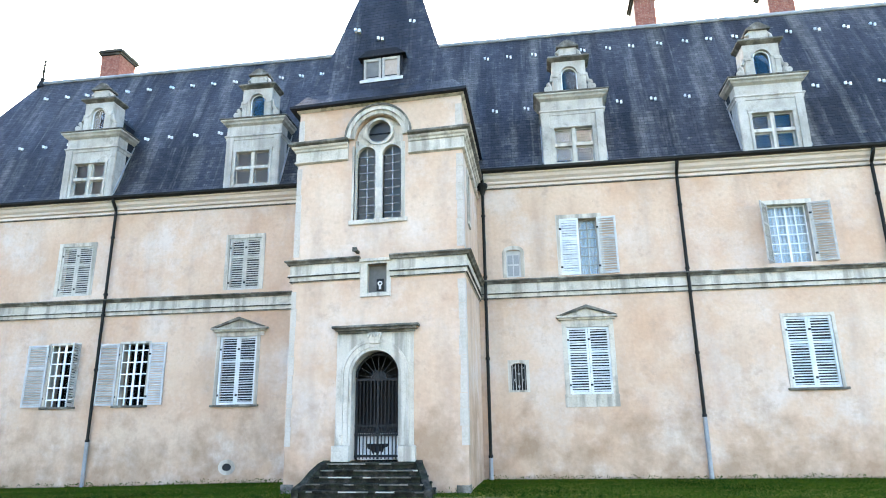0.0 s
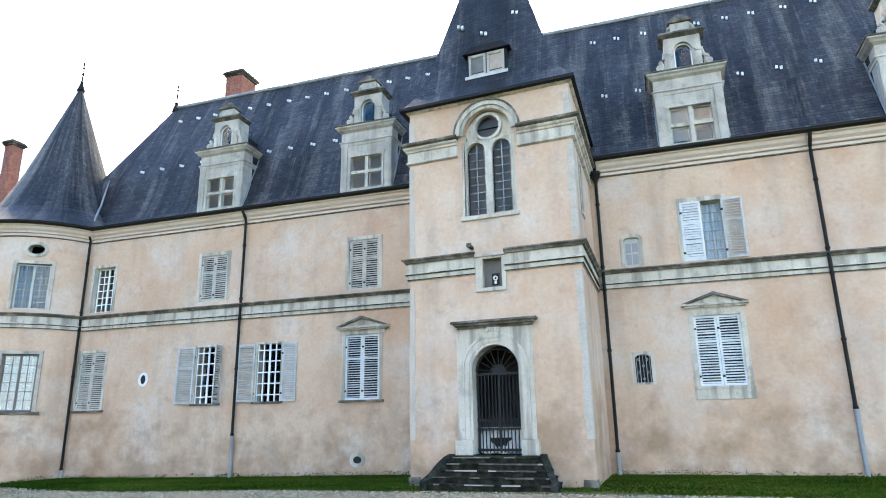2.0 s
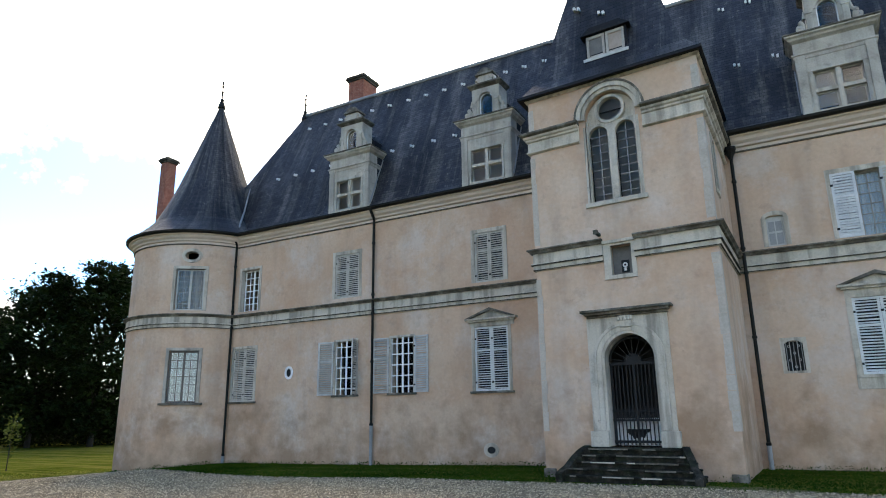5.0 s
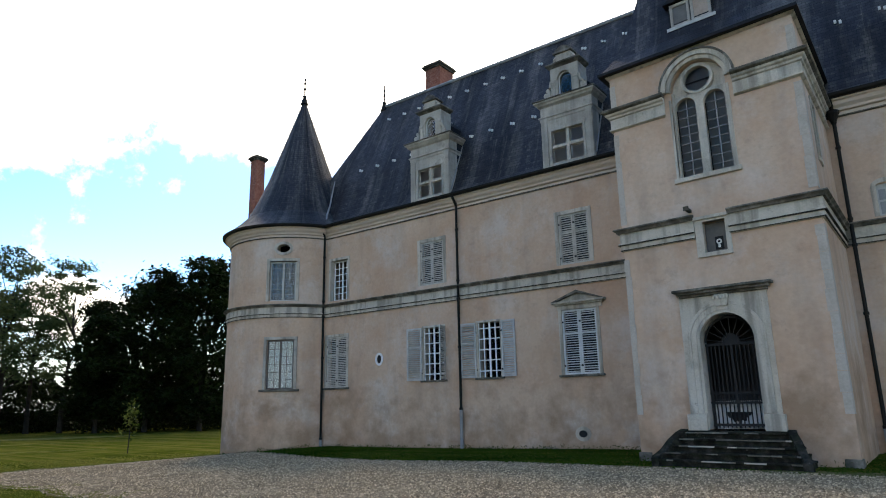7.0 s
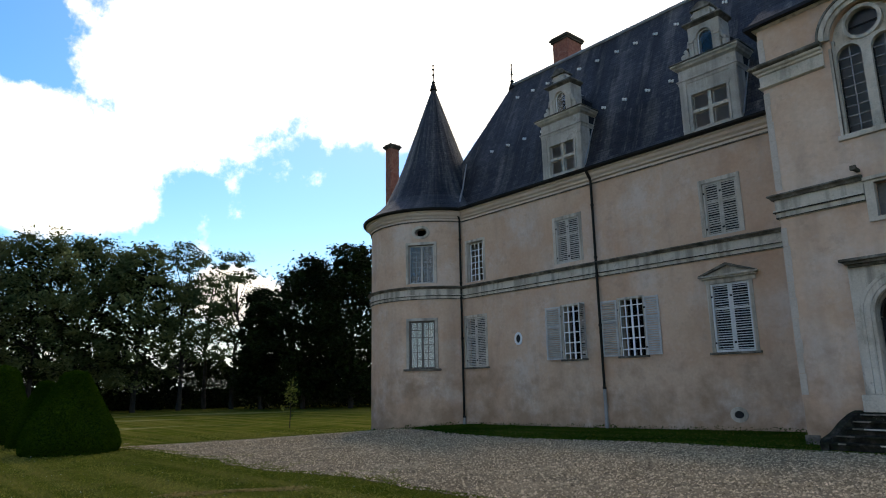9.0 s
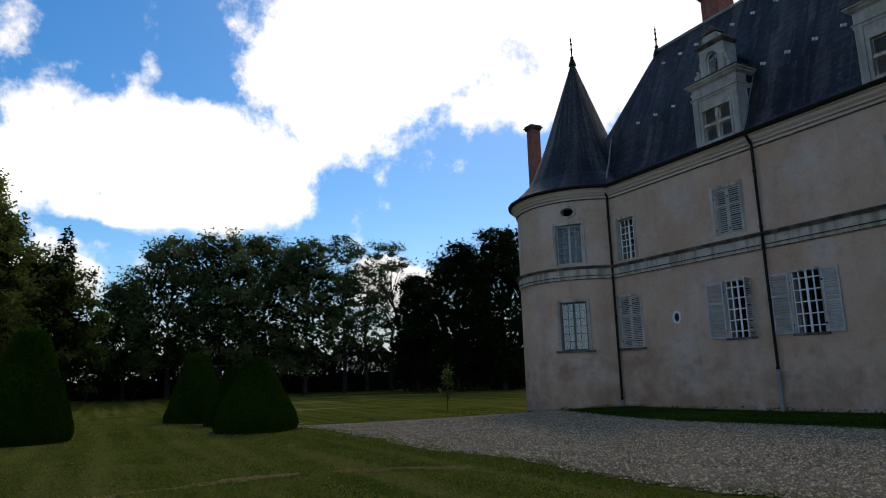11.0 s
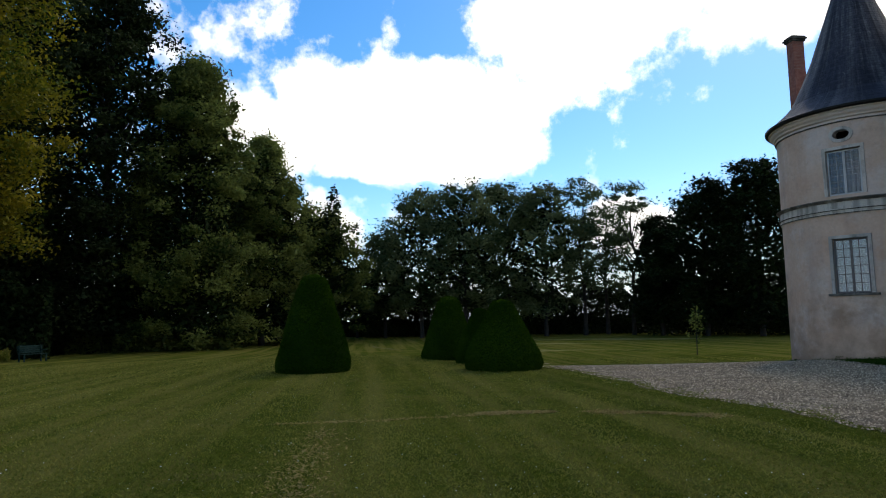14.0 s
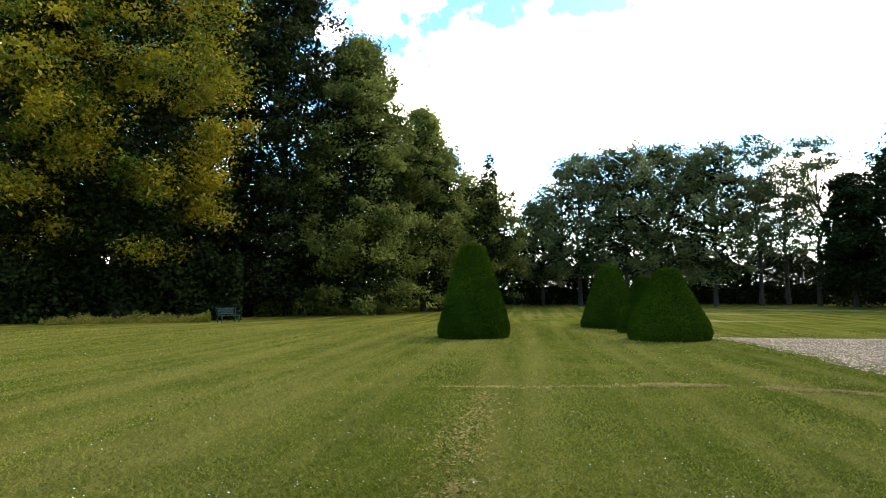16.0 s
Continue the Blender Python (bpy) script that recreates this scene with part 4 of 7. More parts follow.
def pediment(root, xc, half, z, top):
    """A triangular stone hood on a straight moulding."""
    y = WALL_Y
    part("hood_moulding", Shape().box(xc - half, xc + half, y - 0.2, y, z, z + 0.06).box(xc - half + 0.08, xc + half - 0.08, y - 0.13, y, z - 0.06, z), STONE, root, bevel=0.01)
    h = top - z - 0.06
    part("hood_gable", Shape().prism([(xc - half + 0.06, z + 0.06), (xc + half - 0.06, z + 0.06), (xc, z + 0.06 + h * 0.8)], y - 0.1, y), STONE, root)
    t = 0.09
    for sgn in (-1, 1):
        o = [(xc + sgn * half, z + 0.06), (xc, top), (xc, top - t), (xc + sgn * (half - 0.16), z + 0.06)]
        part("hood_slope", Shape().prism(o if sgn > 0 else o[::-1], y - 0.21, y), DARK_STONE, root)
    part("frieze", Shape().box(xc - half + 0.14, xc + half - 0.14, y - 0.04, y, z - 0.2, z - 0.06), STONE, root)


closed_shutters("corner_low", "closed grey louvred shutters in a plain stone surround", WARM_PAINT, 0.09, tilt=1.3)
r = closed_shutters("pediment_a", "closed white louvred shutters under a small stone pediment", SHUTTER_PAINT, 0.1, tilt=0.75)
pediment(r, -9.47, 0.95, 4.6, 5.0)
r = closed_shutters("pediment_b", "closed white louvred shutters under a small stone pediment", SHUTTER_PAINT, 0.13, sill=False, tilt=1.1)
pediment(r, 1.49, 0.89, 4.58, 4.96)
part("apron", Shape().box(0.72, 2.28, WALL_Y - 0.03, WALL_Y + 0.1, 1.98, 2.26).box(0.72, 2.28, WALL_Y - 0.06, WALL_Y + 0.1, 2.26, 2.34), STONE, r, bevel=0.008)
closed_shutters("far_low", "closed white louvred shutters with uneven slats", SHUTTER_PAINT, 0.08, tilt=1.0)
closed_shutters("up_a", "closed weathered grey louvred shutters on the upper floor", WARM_PAINT, 0.12, sill=False, tilt=1.3)
closed_shutters("up_b", "closed weathered grey louvred shutters on the upper floor", WARM_PAINT, 0.12, sill=False, tilt=1.3)

# barred windows with open shutters
for key, leaves in (("bars_a", (0.72, 0.12)), ("bars_b", (0.68, 0.58))):
    x0, x1, z0, z1 = MAIN_HOLES[key]
    r = window_root("white barred window with open grey shutters")
    surround(r, x0, x1, z0, z1, WALL_Y, 0.06, sill_out=0.08)
    part("pane", Shape().box(x0, x1, WALL_Y + 0.3, WALL_Y + 0.306, z0, z1), GLASS, r).visible_shadow = False
    for i in range(5):
        x = x0 + (x1 - x0) * i / 4
        hb = 0.036 if i in (0, 2, 4) else 0.022
        part("bar", Shape().box(max(x0, x - hb), min(x1, x + hb), WALL_Y + 0.03, WALL_Y + 0.06, z0, z1), WHITE, r)
    for j in range(5):
        z = z0 + (z1 - z0) * (j + 0.6) / 5.2
        part("crossbar", Shape().box(x0, x1, WALL_Y + 0.035, WALL_Y + 0.055, z - 0.02, z + 0.02), WHITE, r)
    h = z1 - z0
    leaf(r, leaves[0], h, pose(x0 - 0.05, WALL_Y - 0.05, z0) @ pose(0, 0, 0, 0, 0, 183), GREY_PAINT, tilt=1.5)
    if key == "bars_a":
        leaf(r, 0.55, h, pose(x1 + 0.04, WALL_Y - 0.02, z0) @ pose(0, 0, 0, 0, 0, -75), GREY_PAINT, tilt=1.5)
    else:
        leaf(r, leaves[1], h, pose(x1 + 0.05, WALL_Y - 0.05, z0) @ pose(0, 0, 0, 0, 0, -2), GREY_PAINT, tilt=1.5)

# glazed window at the corner
x0, x1, z0, z1 = MAIN_HOLES["corner_up"]
r = window_root("white casement window with small panes, no shutters")
surround(r, x0, x1, z0, z1, WALL_Y, 0.1, sill=False)
glazing(r, x0, x1, z0, z1, WALL_Y + 0.22, 4, 6, bar=0.035, rail=0.06, mullion=0.08)

# half-open white shutters
x0, x1, z0, z1 = MAIN_HOLES["up_c"]
r = window_root("casement window with one white shutter shut and one folded back")
surround(r, x0, x1, z0, z1, WALL_Y, 0.13, sill=False)
glazing(r, x0, x1, z0, z1, WALL_Y + 0.2, 4, 6, bar=0.028, mat=OLD_WOOD, backing=CURTAIN, back_y=0.07)
leaf(r, 0.58, z1 - z0, pose(x0 - 0.02, WALL_Y - 0.03, z0), SHUTTER_PAINT, tilt=1.9)
leaf(r, 0.58, z1 - z0, pose(x1 - 0.03, WALL_Y - 0.04, z0) @ pose(0, 0, 0, 0, 0, -6), GREY_PAINT)

x0, x1, z0, z1 = MAIN_HOLES["up_d"]
r = window_root("casement window with bleached shutters standing open")
surround(r, x0, x1, z0, z1, WALL_Y, 0.12, sill=False)
glazing(r, x0, x1, z0, z1, WALL_Y + 0.2, 4, 6, bar=0.03, mat=WHITE, backing=CURTAIN)
leaf(r, 0.56, z1 - z0, pose(x0 - 0.01, WALL_Y - 0.03, z0) @ pose(0, 0, 0, 0, 0, -125), OLD_WOOD)
leaf(r, 0.58, z1 - z0, pose(x1 + 0.02, WALL_Y - 0.04, z0) @ pose(0, 0, 0, 0, 0, -12), OLD_WOOD)

# small barred slit and small arched window beside the stair tower
x0, x1, z0, z1 = MAIN_HOLES["barred_slit"]
r = window_root("small arched opening with a wrought iron grille")
s = Shape().box(x0 - 0.09, x0 + 0.01, WALL_Y - 0.02, WALL_Y + 0.1, z0 - 0.06, z1 + 0.08).box(x1 - 0.01, x1 + 0.09, WALL_Y - 0.02, WALL_Y + 0.1, z0 - 0.06, z1 + 0.08).box(x0, x1, WALL_Y - 0.02, WALL_Y + 0.1, z0 - 0.06, z0)
s.prism([(x0, z1 + 0.08), (x0, z1 - 0.08), (x0 + 0.1, z1 - 0.02), ((x0 + x1) / 2, z1 + 0.01), (x1 - 0.1, z1 - 0.02), (x1, z1 - 0.08), (x1, z1 + 0.08)], WALL_Y - 0.02, WALL_Y + 0.1)
part("stone_surround", s, STONE, r)
for i in range(5):
    x = x0 + (x1 - x0) * (i + 0.5) / 5
    part("grille_bar", Shape().tube([(x, WALL_Y + 0.05, z0), (x, WALL_Y + 0.05, z1)], 0.012, 6), GREY_PAINT if i % 2 else PIPE_GREY, r)
for i in range(3):
    for j in range(4):
        x, z = x0 + (x1 - x0) * (i + 1) / 4, z0 + (z1 - z0) * (j + 0.6) / 4.4
        part("grille_scroll", Shape().arch_ring(x, z, 0.022, 0.036, WALL_Y + 0.045, WALL_Y + 0.06, 0, 360, 10), GREY_PAINT if (i + j) % 2 else IRON, r)
reveal_back(r, x0, x1, z0, z1, WALL_Y + 0.3)

x0, x1, z0, z1 = MAIN_HOLES["up_slit"]
r = window_root("small blind arched window in a stone surround")
s = Shape().box(x0 - 0.11, x0 + 0.01, WALL_Y - 0.03, WALL_Y + 0.1, z0, z1 - 0.06).box(x1 - 0.01, x1 + 0.11, WALL_Y - 0.03, WALL_Y + 0.1, z0, z1 - 0.06)
xm = (x0 + x1) / 2
arc = [(xm + 0.335 * math.cos(radians(a)), z1 - 0.06 + 0.2 * math.sin(radians(a))) for a in range(0, 181, 20)]
inner = [(xm + 0.225 * math.cos(radians(a)), z1 - 0.06 + 0.08 * math.sin(radians(a))) for a in range(180, -1, -20)]
for k in range(9):
    s.prism([inner[9 - k], arc[k], arc[k + 1], inner[8 - k]], WALL_Y - 0.03, WALL_Y + 0.1)
part("stone_surround", s, STONE, r)
part("casement", Shape().box(x0, x1, WALL_Y + 0.08, WALL_Y + 0.12, z0, z1), GREY_PAINT, r)
for i in range(2):
    for j in range(2):
        part("panel", Shape().box(x0 + 0.05 + 0.19 * i, x0 + 0.21 + 0.19 * i, WALL_Y + 0.07, WALL_Y + 0.08, z0 + 0.06 + 0.38 * j, z0 + 0.38 + 0.34 * j), PIPE_GREY, r)

# oval openings in the wall
for xc, zc, rx, rz, rim, label in ((-18.46, 3.22, 0.12, 0.17, 0.09, "small oval stone-rimmed opening"), (-9.62, 0.38, 0.15, 0.11, 0.12, "small oval cellar vent in a stone rim")):
    r = window_root(label)
    s = Shape()
    n = 24
    for i in range(n):
        a, b = 6.2832 * i / n, 6.2832 * (i + 1) / n
        s.prism([(xc + k * math.cos(t), zc + q * math.sin(t)) for k, q, t in ((rx, rz, a), (rx + rim, rz + rim, a), (rx + rim, rz + rim, b), (rx, rz, b))], WALL_Y - 0.03, WALL_Y + 0.0)
    part("stone_rim", s, WHITE if rz > rx else STONE, r, "pale rim")
    # flat black disc paints the hollow's darkness; the wall is not pierced
    part("painted_hollow", Shape().prism([(xc + rx * math.cos(6.2832 * i / n), zc + rz * math.sin(6.2832 * i / n)) for i in range(n)], WALL_Y - 0.006, WALL_Y + 0.0), IRON, r)

# round tower's windows
TOWER_T = pose(RT_X, RT_Y, 0, 0, 0, RT_WIN_A + 90)      # local -y looks out of the window


yr = -RT_R
for k, (z0, z1) in enumerate(((5.93, 7.72), (2.13, 4.24))):
    r = window_root("leaded casement on the round tower" if k == 0 else "white casement with blank pale panes on the round tower")
    hw = 0.6
    s = Shape().box(-hw - 0.12, -hw, yr - 0.01, yr + 0.3, z0, z1 + 0.12).box(hw, hw + 0.12, yr - 0.01, yr + 0.3, z0, z1 + 0.12).box(-hw, hw, yr - 0.035, yr + 0.25, z1, z1 + 0.12)
    part("stone_surround", s, STONE if k == 0 else DORMER_STONE, r)
    if k:
        part("window_sill", Shape().box(-hw - 0.24, hw + 0.24, yr - 0.1, yr + 0.2, z0 - 0.09, z0), DARK_STONE, r, bevel=0.01)
    glazing(r, -hw + 0.03, hw - 0.03, z0 + 0.02, z1 - 0.02, yr + 0.12, 4, 7 if k == 0 else 6, bar=0.014 if k == 0 else 0.022, mat=GREY_PAINT if k == 0 else PANEL, backing=PANEL if k == 0 else PALE_PANE, back_y=0.08, mullion=0.08)
    r.matrix_world = TOWER_T
r = window_root("dark oval opening above the tower window")
n = 24
s = Shape()
for i in range(n):
    a, b = 6.2832 * i / n, 6.2832 * (i + 1) / n
    s.prism([(kx * math.cos(t), 8.3 + kz * math.sin(t)) for kx, kz, t in ((0.29, 0.19, a), (0.42, 0.31, a), (0.42, 0.31, b), (0.29, 0.19, b))], yr - 0.05, yr + 0.3)
part("stone_rim", s, STONE, r)
r.matrix_world = TOWER_T


# ---------------------------------------------------------------- dormers
def dormer(xc, boarded, glass):
    """A two-storey stone dormer with a cross window, an arched light above, scrolls and a crowning block."""
    d = thing("dormer", "grey carved stone dormer with a cross window and arched light above", "dormer", "dormers on the main roof", at=(xc, WALL_Y + 0.3, 9.66))
    W, y = 1.02, 0.0
    hz = 0.62
    # front with its window opening
    f = Shape().cells([-W, W, -hz, hz], [0, 2.35, 0.12, 1.33], in_holes([(-hz, hz, 0.12, 1.33)]), lambda u, z, q: (u, y + q, z), 0.28)
    part("front", f, DORMER_STONE, d)
    for sx in (-1, 1):
        part("pilaster", Shape().box(sx * 0.88 - 0.125, sx * 0.88 + 0.125, y - 0.045, y, 0, 2.0), DORMER_STONE, d, bevel=0.01)
        xa, xb = (W - 0.14, W) if sx > 0 else (-W, -W + 0.14)
        part("cheek", Shape().box(xa, xb, y + 0.28, y + 0.55, 0.0, 2.35), DORMER_STONE, d)
        part("slate_cheek", Shape().box(xa, xb, y + 0.55, y + 2.0, 0.0, 2.35), SLATE, d, "slate-hung cheek")
        part("architrave", Shape().box(sx * 0.66 - 0.04, sx * 0.66 + 0.04, y - 0.03, y, 0.05, 1.42), DORMER_STONE, d)
    part("lintel", Shape().box(-0.73, 0.73, y - 0.035, y, 1.34, 1.46), DORMER_STONE, d)
    part("frieze_moulding", Shape().mould([(-W, y + 0.8), (-W, y), (W, y), (W, y + 0.8)], [(0, 1.98), (0.06, 1.97), (0.07, 1.93), (0.03, 1.89), (0.02, 1.8), (0, 1.79)]), DORMER_STONE, d)
    part("cornice", Shape().mould([(-W, y + 0.95), (-W, y), (W, y), (W, y + 0.95)], [(0, 2.56), (0.19, 2.55), (0.19, 2.5), (0.13, 2.46), (0.1, 2.4), (0.05, 2.37), (0.0, 2.33)]), DORMER_STONE, d)
    part("cornice_slab", Shape().mould([(-W, y + 0.95), (-W, y), (W, y), (W, y + 0.95)], [(0, 2.64), (0.2, 2.61), (0.23, 2.59), (0.22, 2.56), (0.0, 2.555)]), DARK_STONE, d, "blackened weathered cornice slab")
    part("cornice_deck", Shape().box(-W, W, y, y + 2.2, 2.35, 2.615), DORMER_STONE, d)
    # cross mullion and transom
    part("mullion", Shape().box(-0.065, 0.065, y + 0.02, y + 0.2, 0.12, 1.33), STONE, d, bevel=0.01)
    for sx in (-1, 1):
        part("transom", Shape().box(min(sx * hz, sx * 0.065), max(sx * hz, sx * 0.065), y + 0.025, y + 0.2, 0.68, 0.8), STONE, d, bevel=0.01)
    for i, (xa, xb) in enumerate(((-hz, -0.065), (0.065, hz))):
        for j, (za, zb) in enumerate(((0.12, 0.68), (0.8, 1.33))):
            fr = part("casement", Shape().box(xa, xa + 0.045, y + 0.13, y + 0.17, za, zb).box(xb - 0.045, xb, y + 0.13, y + 0.17, za, zb).box(xa + 0.045, xb - 0.045, y + 0.13, y + 0.17, za, za + 0.04).box(xa + 0.045, xb - 0.045, y + 0.13, y + 0.17, zb - 0.04, zb), OLD_WOOD, d)
            g = part("pane", Shape().box(xa + 0.045, xb - 0.045, y + 0.145, y + 0.151, za + 0.04, zb - 0.04), glass, fr)
            g.visible_shadow = False
            if boarded and i == 0:
                part("board", Shape().box(xa, xb, y + 0.19, y + 0.21, za, zb), BLIND, d)
    # near-black sheet added so the dormer's inside looks unlit
    part("inner_wall", Shape().box(-W + 0.14, W - 0.14, y + 1.2, y + 1.25, 0.0, 2.35), DARK_ROOM, d)
    # upper stage
    U, zb, zt = 0.56, 2.62, 3.9
    hw, spring = 0.27, 3.36
    up = Shape().cells([-U, U, -hw, hw], [zb, zt, spring + hw + 0.03], in_holes([(-hw, hw, zb, spring + hw + 0.03)]), lambda u, z, q: (u, y + 0.08 + q, z), 0.3)
    part("upper_front", up, DORMER_STONE, d)
    part("arch_head", Shape().prism([(hw, spring + hw + 0.03), (-hw, spring + hw + 0.03)] + [(-hw * math.cos(radians(a)), spring + hw * math.sin(radians(a))) for a in range(0, 181, 15)], y + 0.08, y + 0.38), DORMER_STONE, d)
    part("arch_moulding", Shape().arch_ring(0, spring, hw, hw + 0.06, y + 0.04, y + 0.08, 0, 180, 12), DORMER_STONE, d)
    for sx in (-1, 1):
        part("impost", Shape().box(sx * 0.46 - 0.1, sx * 0.46 + 0.1, y + 0.02, y + 0.08, 3.24, 3.34).box(sx * 0.46 - 0.08, sx * 0.46 + 0.08, y + 0.045, y + 0.08, zb, 3.24), DORMER_STONE, d, bevel=0.008)
        part("upper_cheek", Shape().box(min(sx * U, sx * (U - 0.12)), max(sx * U, sx * (U - 0.12)), y + 0.38, y + 0.8, zb, zt), DORMER_STONE, d)
        sc = Shape()
        path = []
        for a in range(0, 300, 20):
            rr = 0.24 - 0.0006 * a
            path.append((sx * (U + 0.2 + rr * 0.55 * math.cos(radians(a + 100))), y + 0.12, zb + 0.2 + rr * math.sin(radians(a + 100))))
        sc.tube(path, [0.075 - 0.0025 * i for i in range(len(path))], 7)
        sc.box(sx * (U + 0.2) - 0.2, sx * (U + 0.2) + 0.2, y + 0.04, y + 0.2, zb, zb + 0.09)
        sc.tube([(sx * (U + 0.02), y + 0.12, zb + 0.75), (sx * (U + 0.05), y + 0.12, zb + 0.5), (sx * (U + 0.18), y + 0.12, zb + 0.34)], [0.04, 0.055, 0.06], 7)
        part("scroll", sc, DORMER_STONE, d, smooth=True)
        part("volute_eye", Shape().arch_ring(sx * (U + 0.2), zb + 0.2, 0.02, 0.1, y + 0.03, y + 0.1, 0, 360, 12), DORMER_STONE, d)
        cap = Shape().tube([(sx * 0.42, y + 0.14, zt + 0.12), (sx * 0.38, y + 0.14, zt + 0.3), (sx * 0.27, y + 0.14, zt + 0.42)], [0.07, 0.06, 0.04], 6)
        part("small_scroll", cap, DORMER_STONE, d, smooth=True)
    fr = part("arched_frame", Shape().arch_ring(0, spring, hw - 0.035, hw, y + 0.16, y + 0.2, 0, 180, 12).box(-hw, -hw + 0.035, y + 0.16, y + 0.2, zb, spring).box(hw - 0.035, hw, y + 0.16, y + 0.2, zb, spring), WHITE, d)
    arch = [(hw * math.cos(radians(a)), spring + hw * math.sin(radians(a))) for a in range(0, 181, 15)]
    part("pane", Shape().prism([(-hw, zb + 0.002), (hw, zb + 0.002)] + arch, y + 0.176, y + 0.182), GLASS, fr).visible_shadow = False
    part("upper_cornice", Shape().mould([(-U, y + 0.78), (-U, y + 0.08), (U, y + 0.08), (U, y + 0.78)], [(0, zt + 0.14), (0.14, zt + 0.1), (0.15, zt + 0.04), (0.07, zt - 0.02), (0.0, zt - 0.06)]), DARK_STONE, d)
    part("upper_deck", Shape().box(-U, U, y + 0.08, y + 0.8, zt - 0.06, zt + 0.135), DORMER_STONE, d)
    part("crown_block", Shape().box(-0.3, 0.3, y + 0.08, y + 0.5, zt + 0.135, zt + 0.5), DORMER_STONE, d, bevel=0.015)
    part("crown_cap", Shape().box(-0.38, 0.38, y + 0.0, y + 0.55, zt + 0.46, zt + 0.53), DARK_STONE, d, bevel=0.012)
    part("crown_pediment", Shape().prism([(-0.36, zt + 0.53), (0.36, zt + 0.53), (0.12, zt + 0.72), (0.0, zt + 0.76), (-0.12, zt + 0.72)], y + 0.03, y + 0.5), DARK_STONE, d, bevel=0.01)
    part("crown_finial", Shape().turned(0, y + 0.28, [(0.1, zt + 0.72), (0.12, zt + 0.76), (0.09, zt + 0.81), (0.01, zt + 0.86)], 12), DARK_STONE, d, smooth=True)
    part("ridge_roll", Shape().tube([(0, y + 0.5, zt - 0.0), (0, y + 2.3, zt - 0.0)], 0.03, 6), LEAD, d, "pale lead ridge roll")
    part("slate_cheek_roof", Shape().prism([(-U - 0.1, zb), (U + 0.1, zb), (U + 0.1, zb + 0.62), (0, zt - 0.02), (-U - 0.1, zb + 0.62)], y + 0.8, y + 2.6), SLATE, d)
    part("lead_flashing", Shape().tube([(-W - 0.02, y + 0.05, 0.15), (-W - 0.02, y + 0.95, 2.3)], 0.025, 6), LEAD, d)
    part("lead_flashing", Shape().tube([(W + 0.02, y + 0.05, 0.15), (W + 0.02, y + 0.95, 2.3)], 0.025, 6), LEAD, d)
    return d


for i, xc in enumerate((-15.92, -9.62, 1.53, 7.75)):
    dormer(xc, i == 2, LEADED if i < 2 else GLASS)

# ---------------------------------------------------------------- stair tower: door, niche, great window, quoins
SKEW["by"] = 0.07          # the stair tower stands slightly askew to the house
door = thing("door_1", "black wrought iron gate in a round-arched pale stone doorway", "door", kind="structure")
yt = TOWER_Y
xa, xb, zf, sp = -4.62, -3.42, 0.72, 2.75
cx, rr = (xa + xb) / 2, (xb - xa) / 2
jamb = Shape().box(-5.03, xa, yt - 0.05, yt + 0.45, zf, sp).box(xb, -3.04, yt - 0.05, yt + 0.45, zf, sp)
jamb.arch_fill(xa, xb, sp, 3.8, yt - 0.05, yt + 0.45, 18).box(-5.03, xa, yt - 0.05, yt + 0.1, sp, 3.8).box(xb, -3.04, yt - 0.05, yt + 0.1, sp, 3.8)
part("stone_surround", jamb, STONE, door)
for r0, r1, out in ((rr, rr + 0.07, 0.075), (rr + 0.07, rr + 0.2, 0.1), (rr + 0.2, rr + 0.27, 0.125)):
    part("arch_moulding", Shape().arch_ring(cx, sp, r0 + 0.003, r1, yt - out, yt - 0.05, 0, 180, 24), STONE, door)
    for sx in (-1, 1):
        a, b = sorted((cx + sx * (r0 + 0.003), cx + sx * r1))
        part("jamb_moulding", Shape().box(a, b, yt - out, yt - 0.05, 1.08, sp), STONE, door)
for a, b in ((-5.08, -4.63), (-3.41, -2.98)):
    part("plinth", Shape().box(a, b, yt - 0.17, yt, zf - 0.02, 1.06), STONE, door, bevel=0.015)
part("hood", Shape().box(-5.12, -2.88, yt - 0.3, yt, 3.9, 3.96).box(-5.04, -2.96, yt - 0.22, yt, 3.84, 3.9).box(-5., -3., yt - 0.12, yt, 3.78, 3.84), DARK_STONE, door, bevel=0.01)
part("keystone", Shape().prism([(cx - 0.13, 3.5), (cx + 0.13, 3.5), (cx + 0.17, 3.78), (cx - 0.17, 3.78)], yt - 0.15, yt - 0.04), STONE, door, bevel=0.015)
for i in range(5):
    part("crown_point", Shape().turned(cx - 0.16 + 0.08 * i, yt - 0.16, [(0.03, 3.66), (0.035, 3.7), (0.01, 3.77)], 8), STONE, door)
# gate
yg = yt + 0.3
part("gate_arch", Shape().arch_ring(cx, sp - 0.05, rr - 0.045, rr, yg - 0.02, yg + 0.02, 0, 180, 20), IRON, door)
for z, h in ((2.62, 0.06), (1.5, 0.05), (1.28, 0.05), (0.78, 0.06)):
    part("gate_rail", Shape().box(xa, xb, yg - 0.018, yg + 0.018, z, z + h), IRON, door)
for i in range(13):
    x = xa + 0.04 + (xb - xa - 0.08) * i / 12
    w = 0.028 if i in (0, 6, 12) else 0.012
    part("gate_bar", Shape().box(x - w, x + w, yg - 0.014, yg + 0.014, 0.74, 2.62), IRON, door)
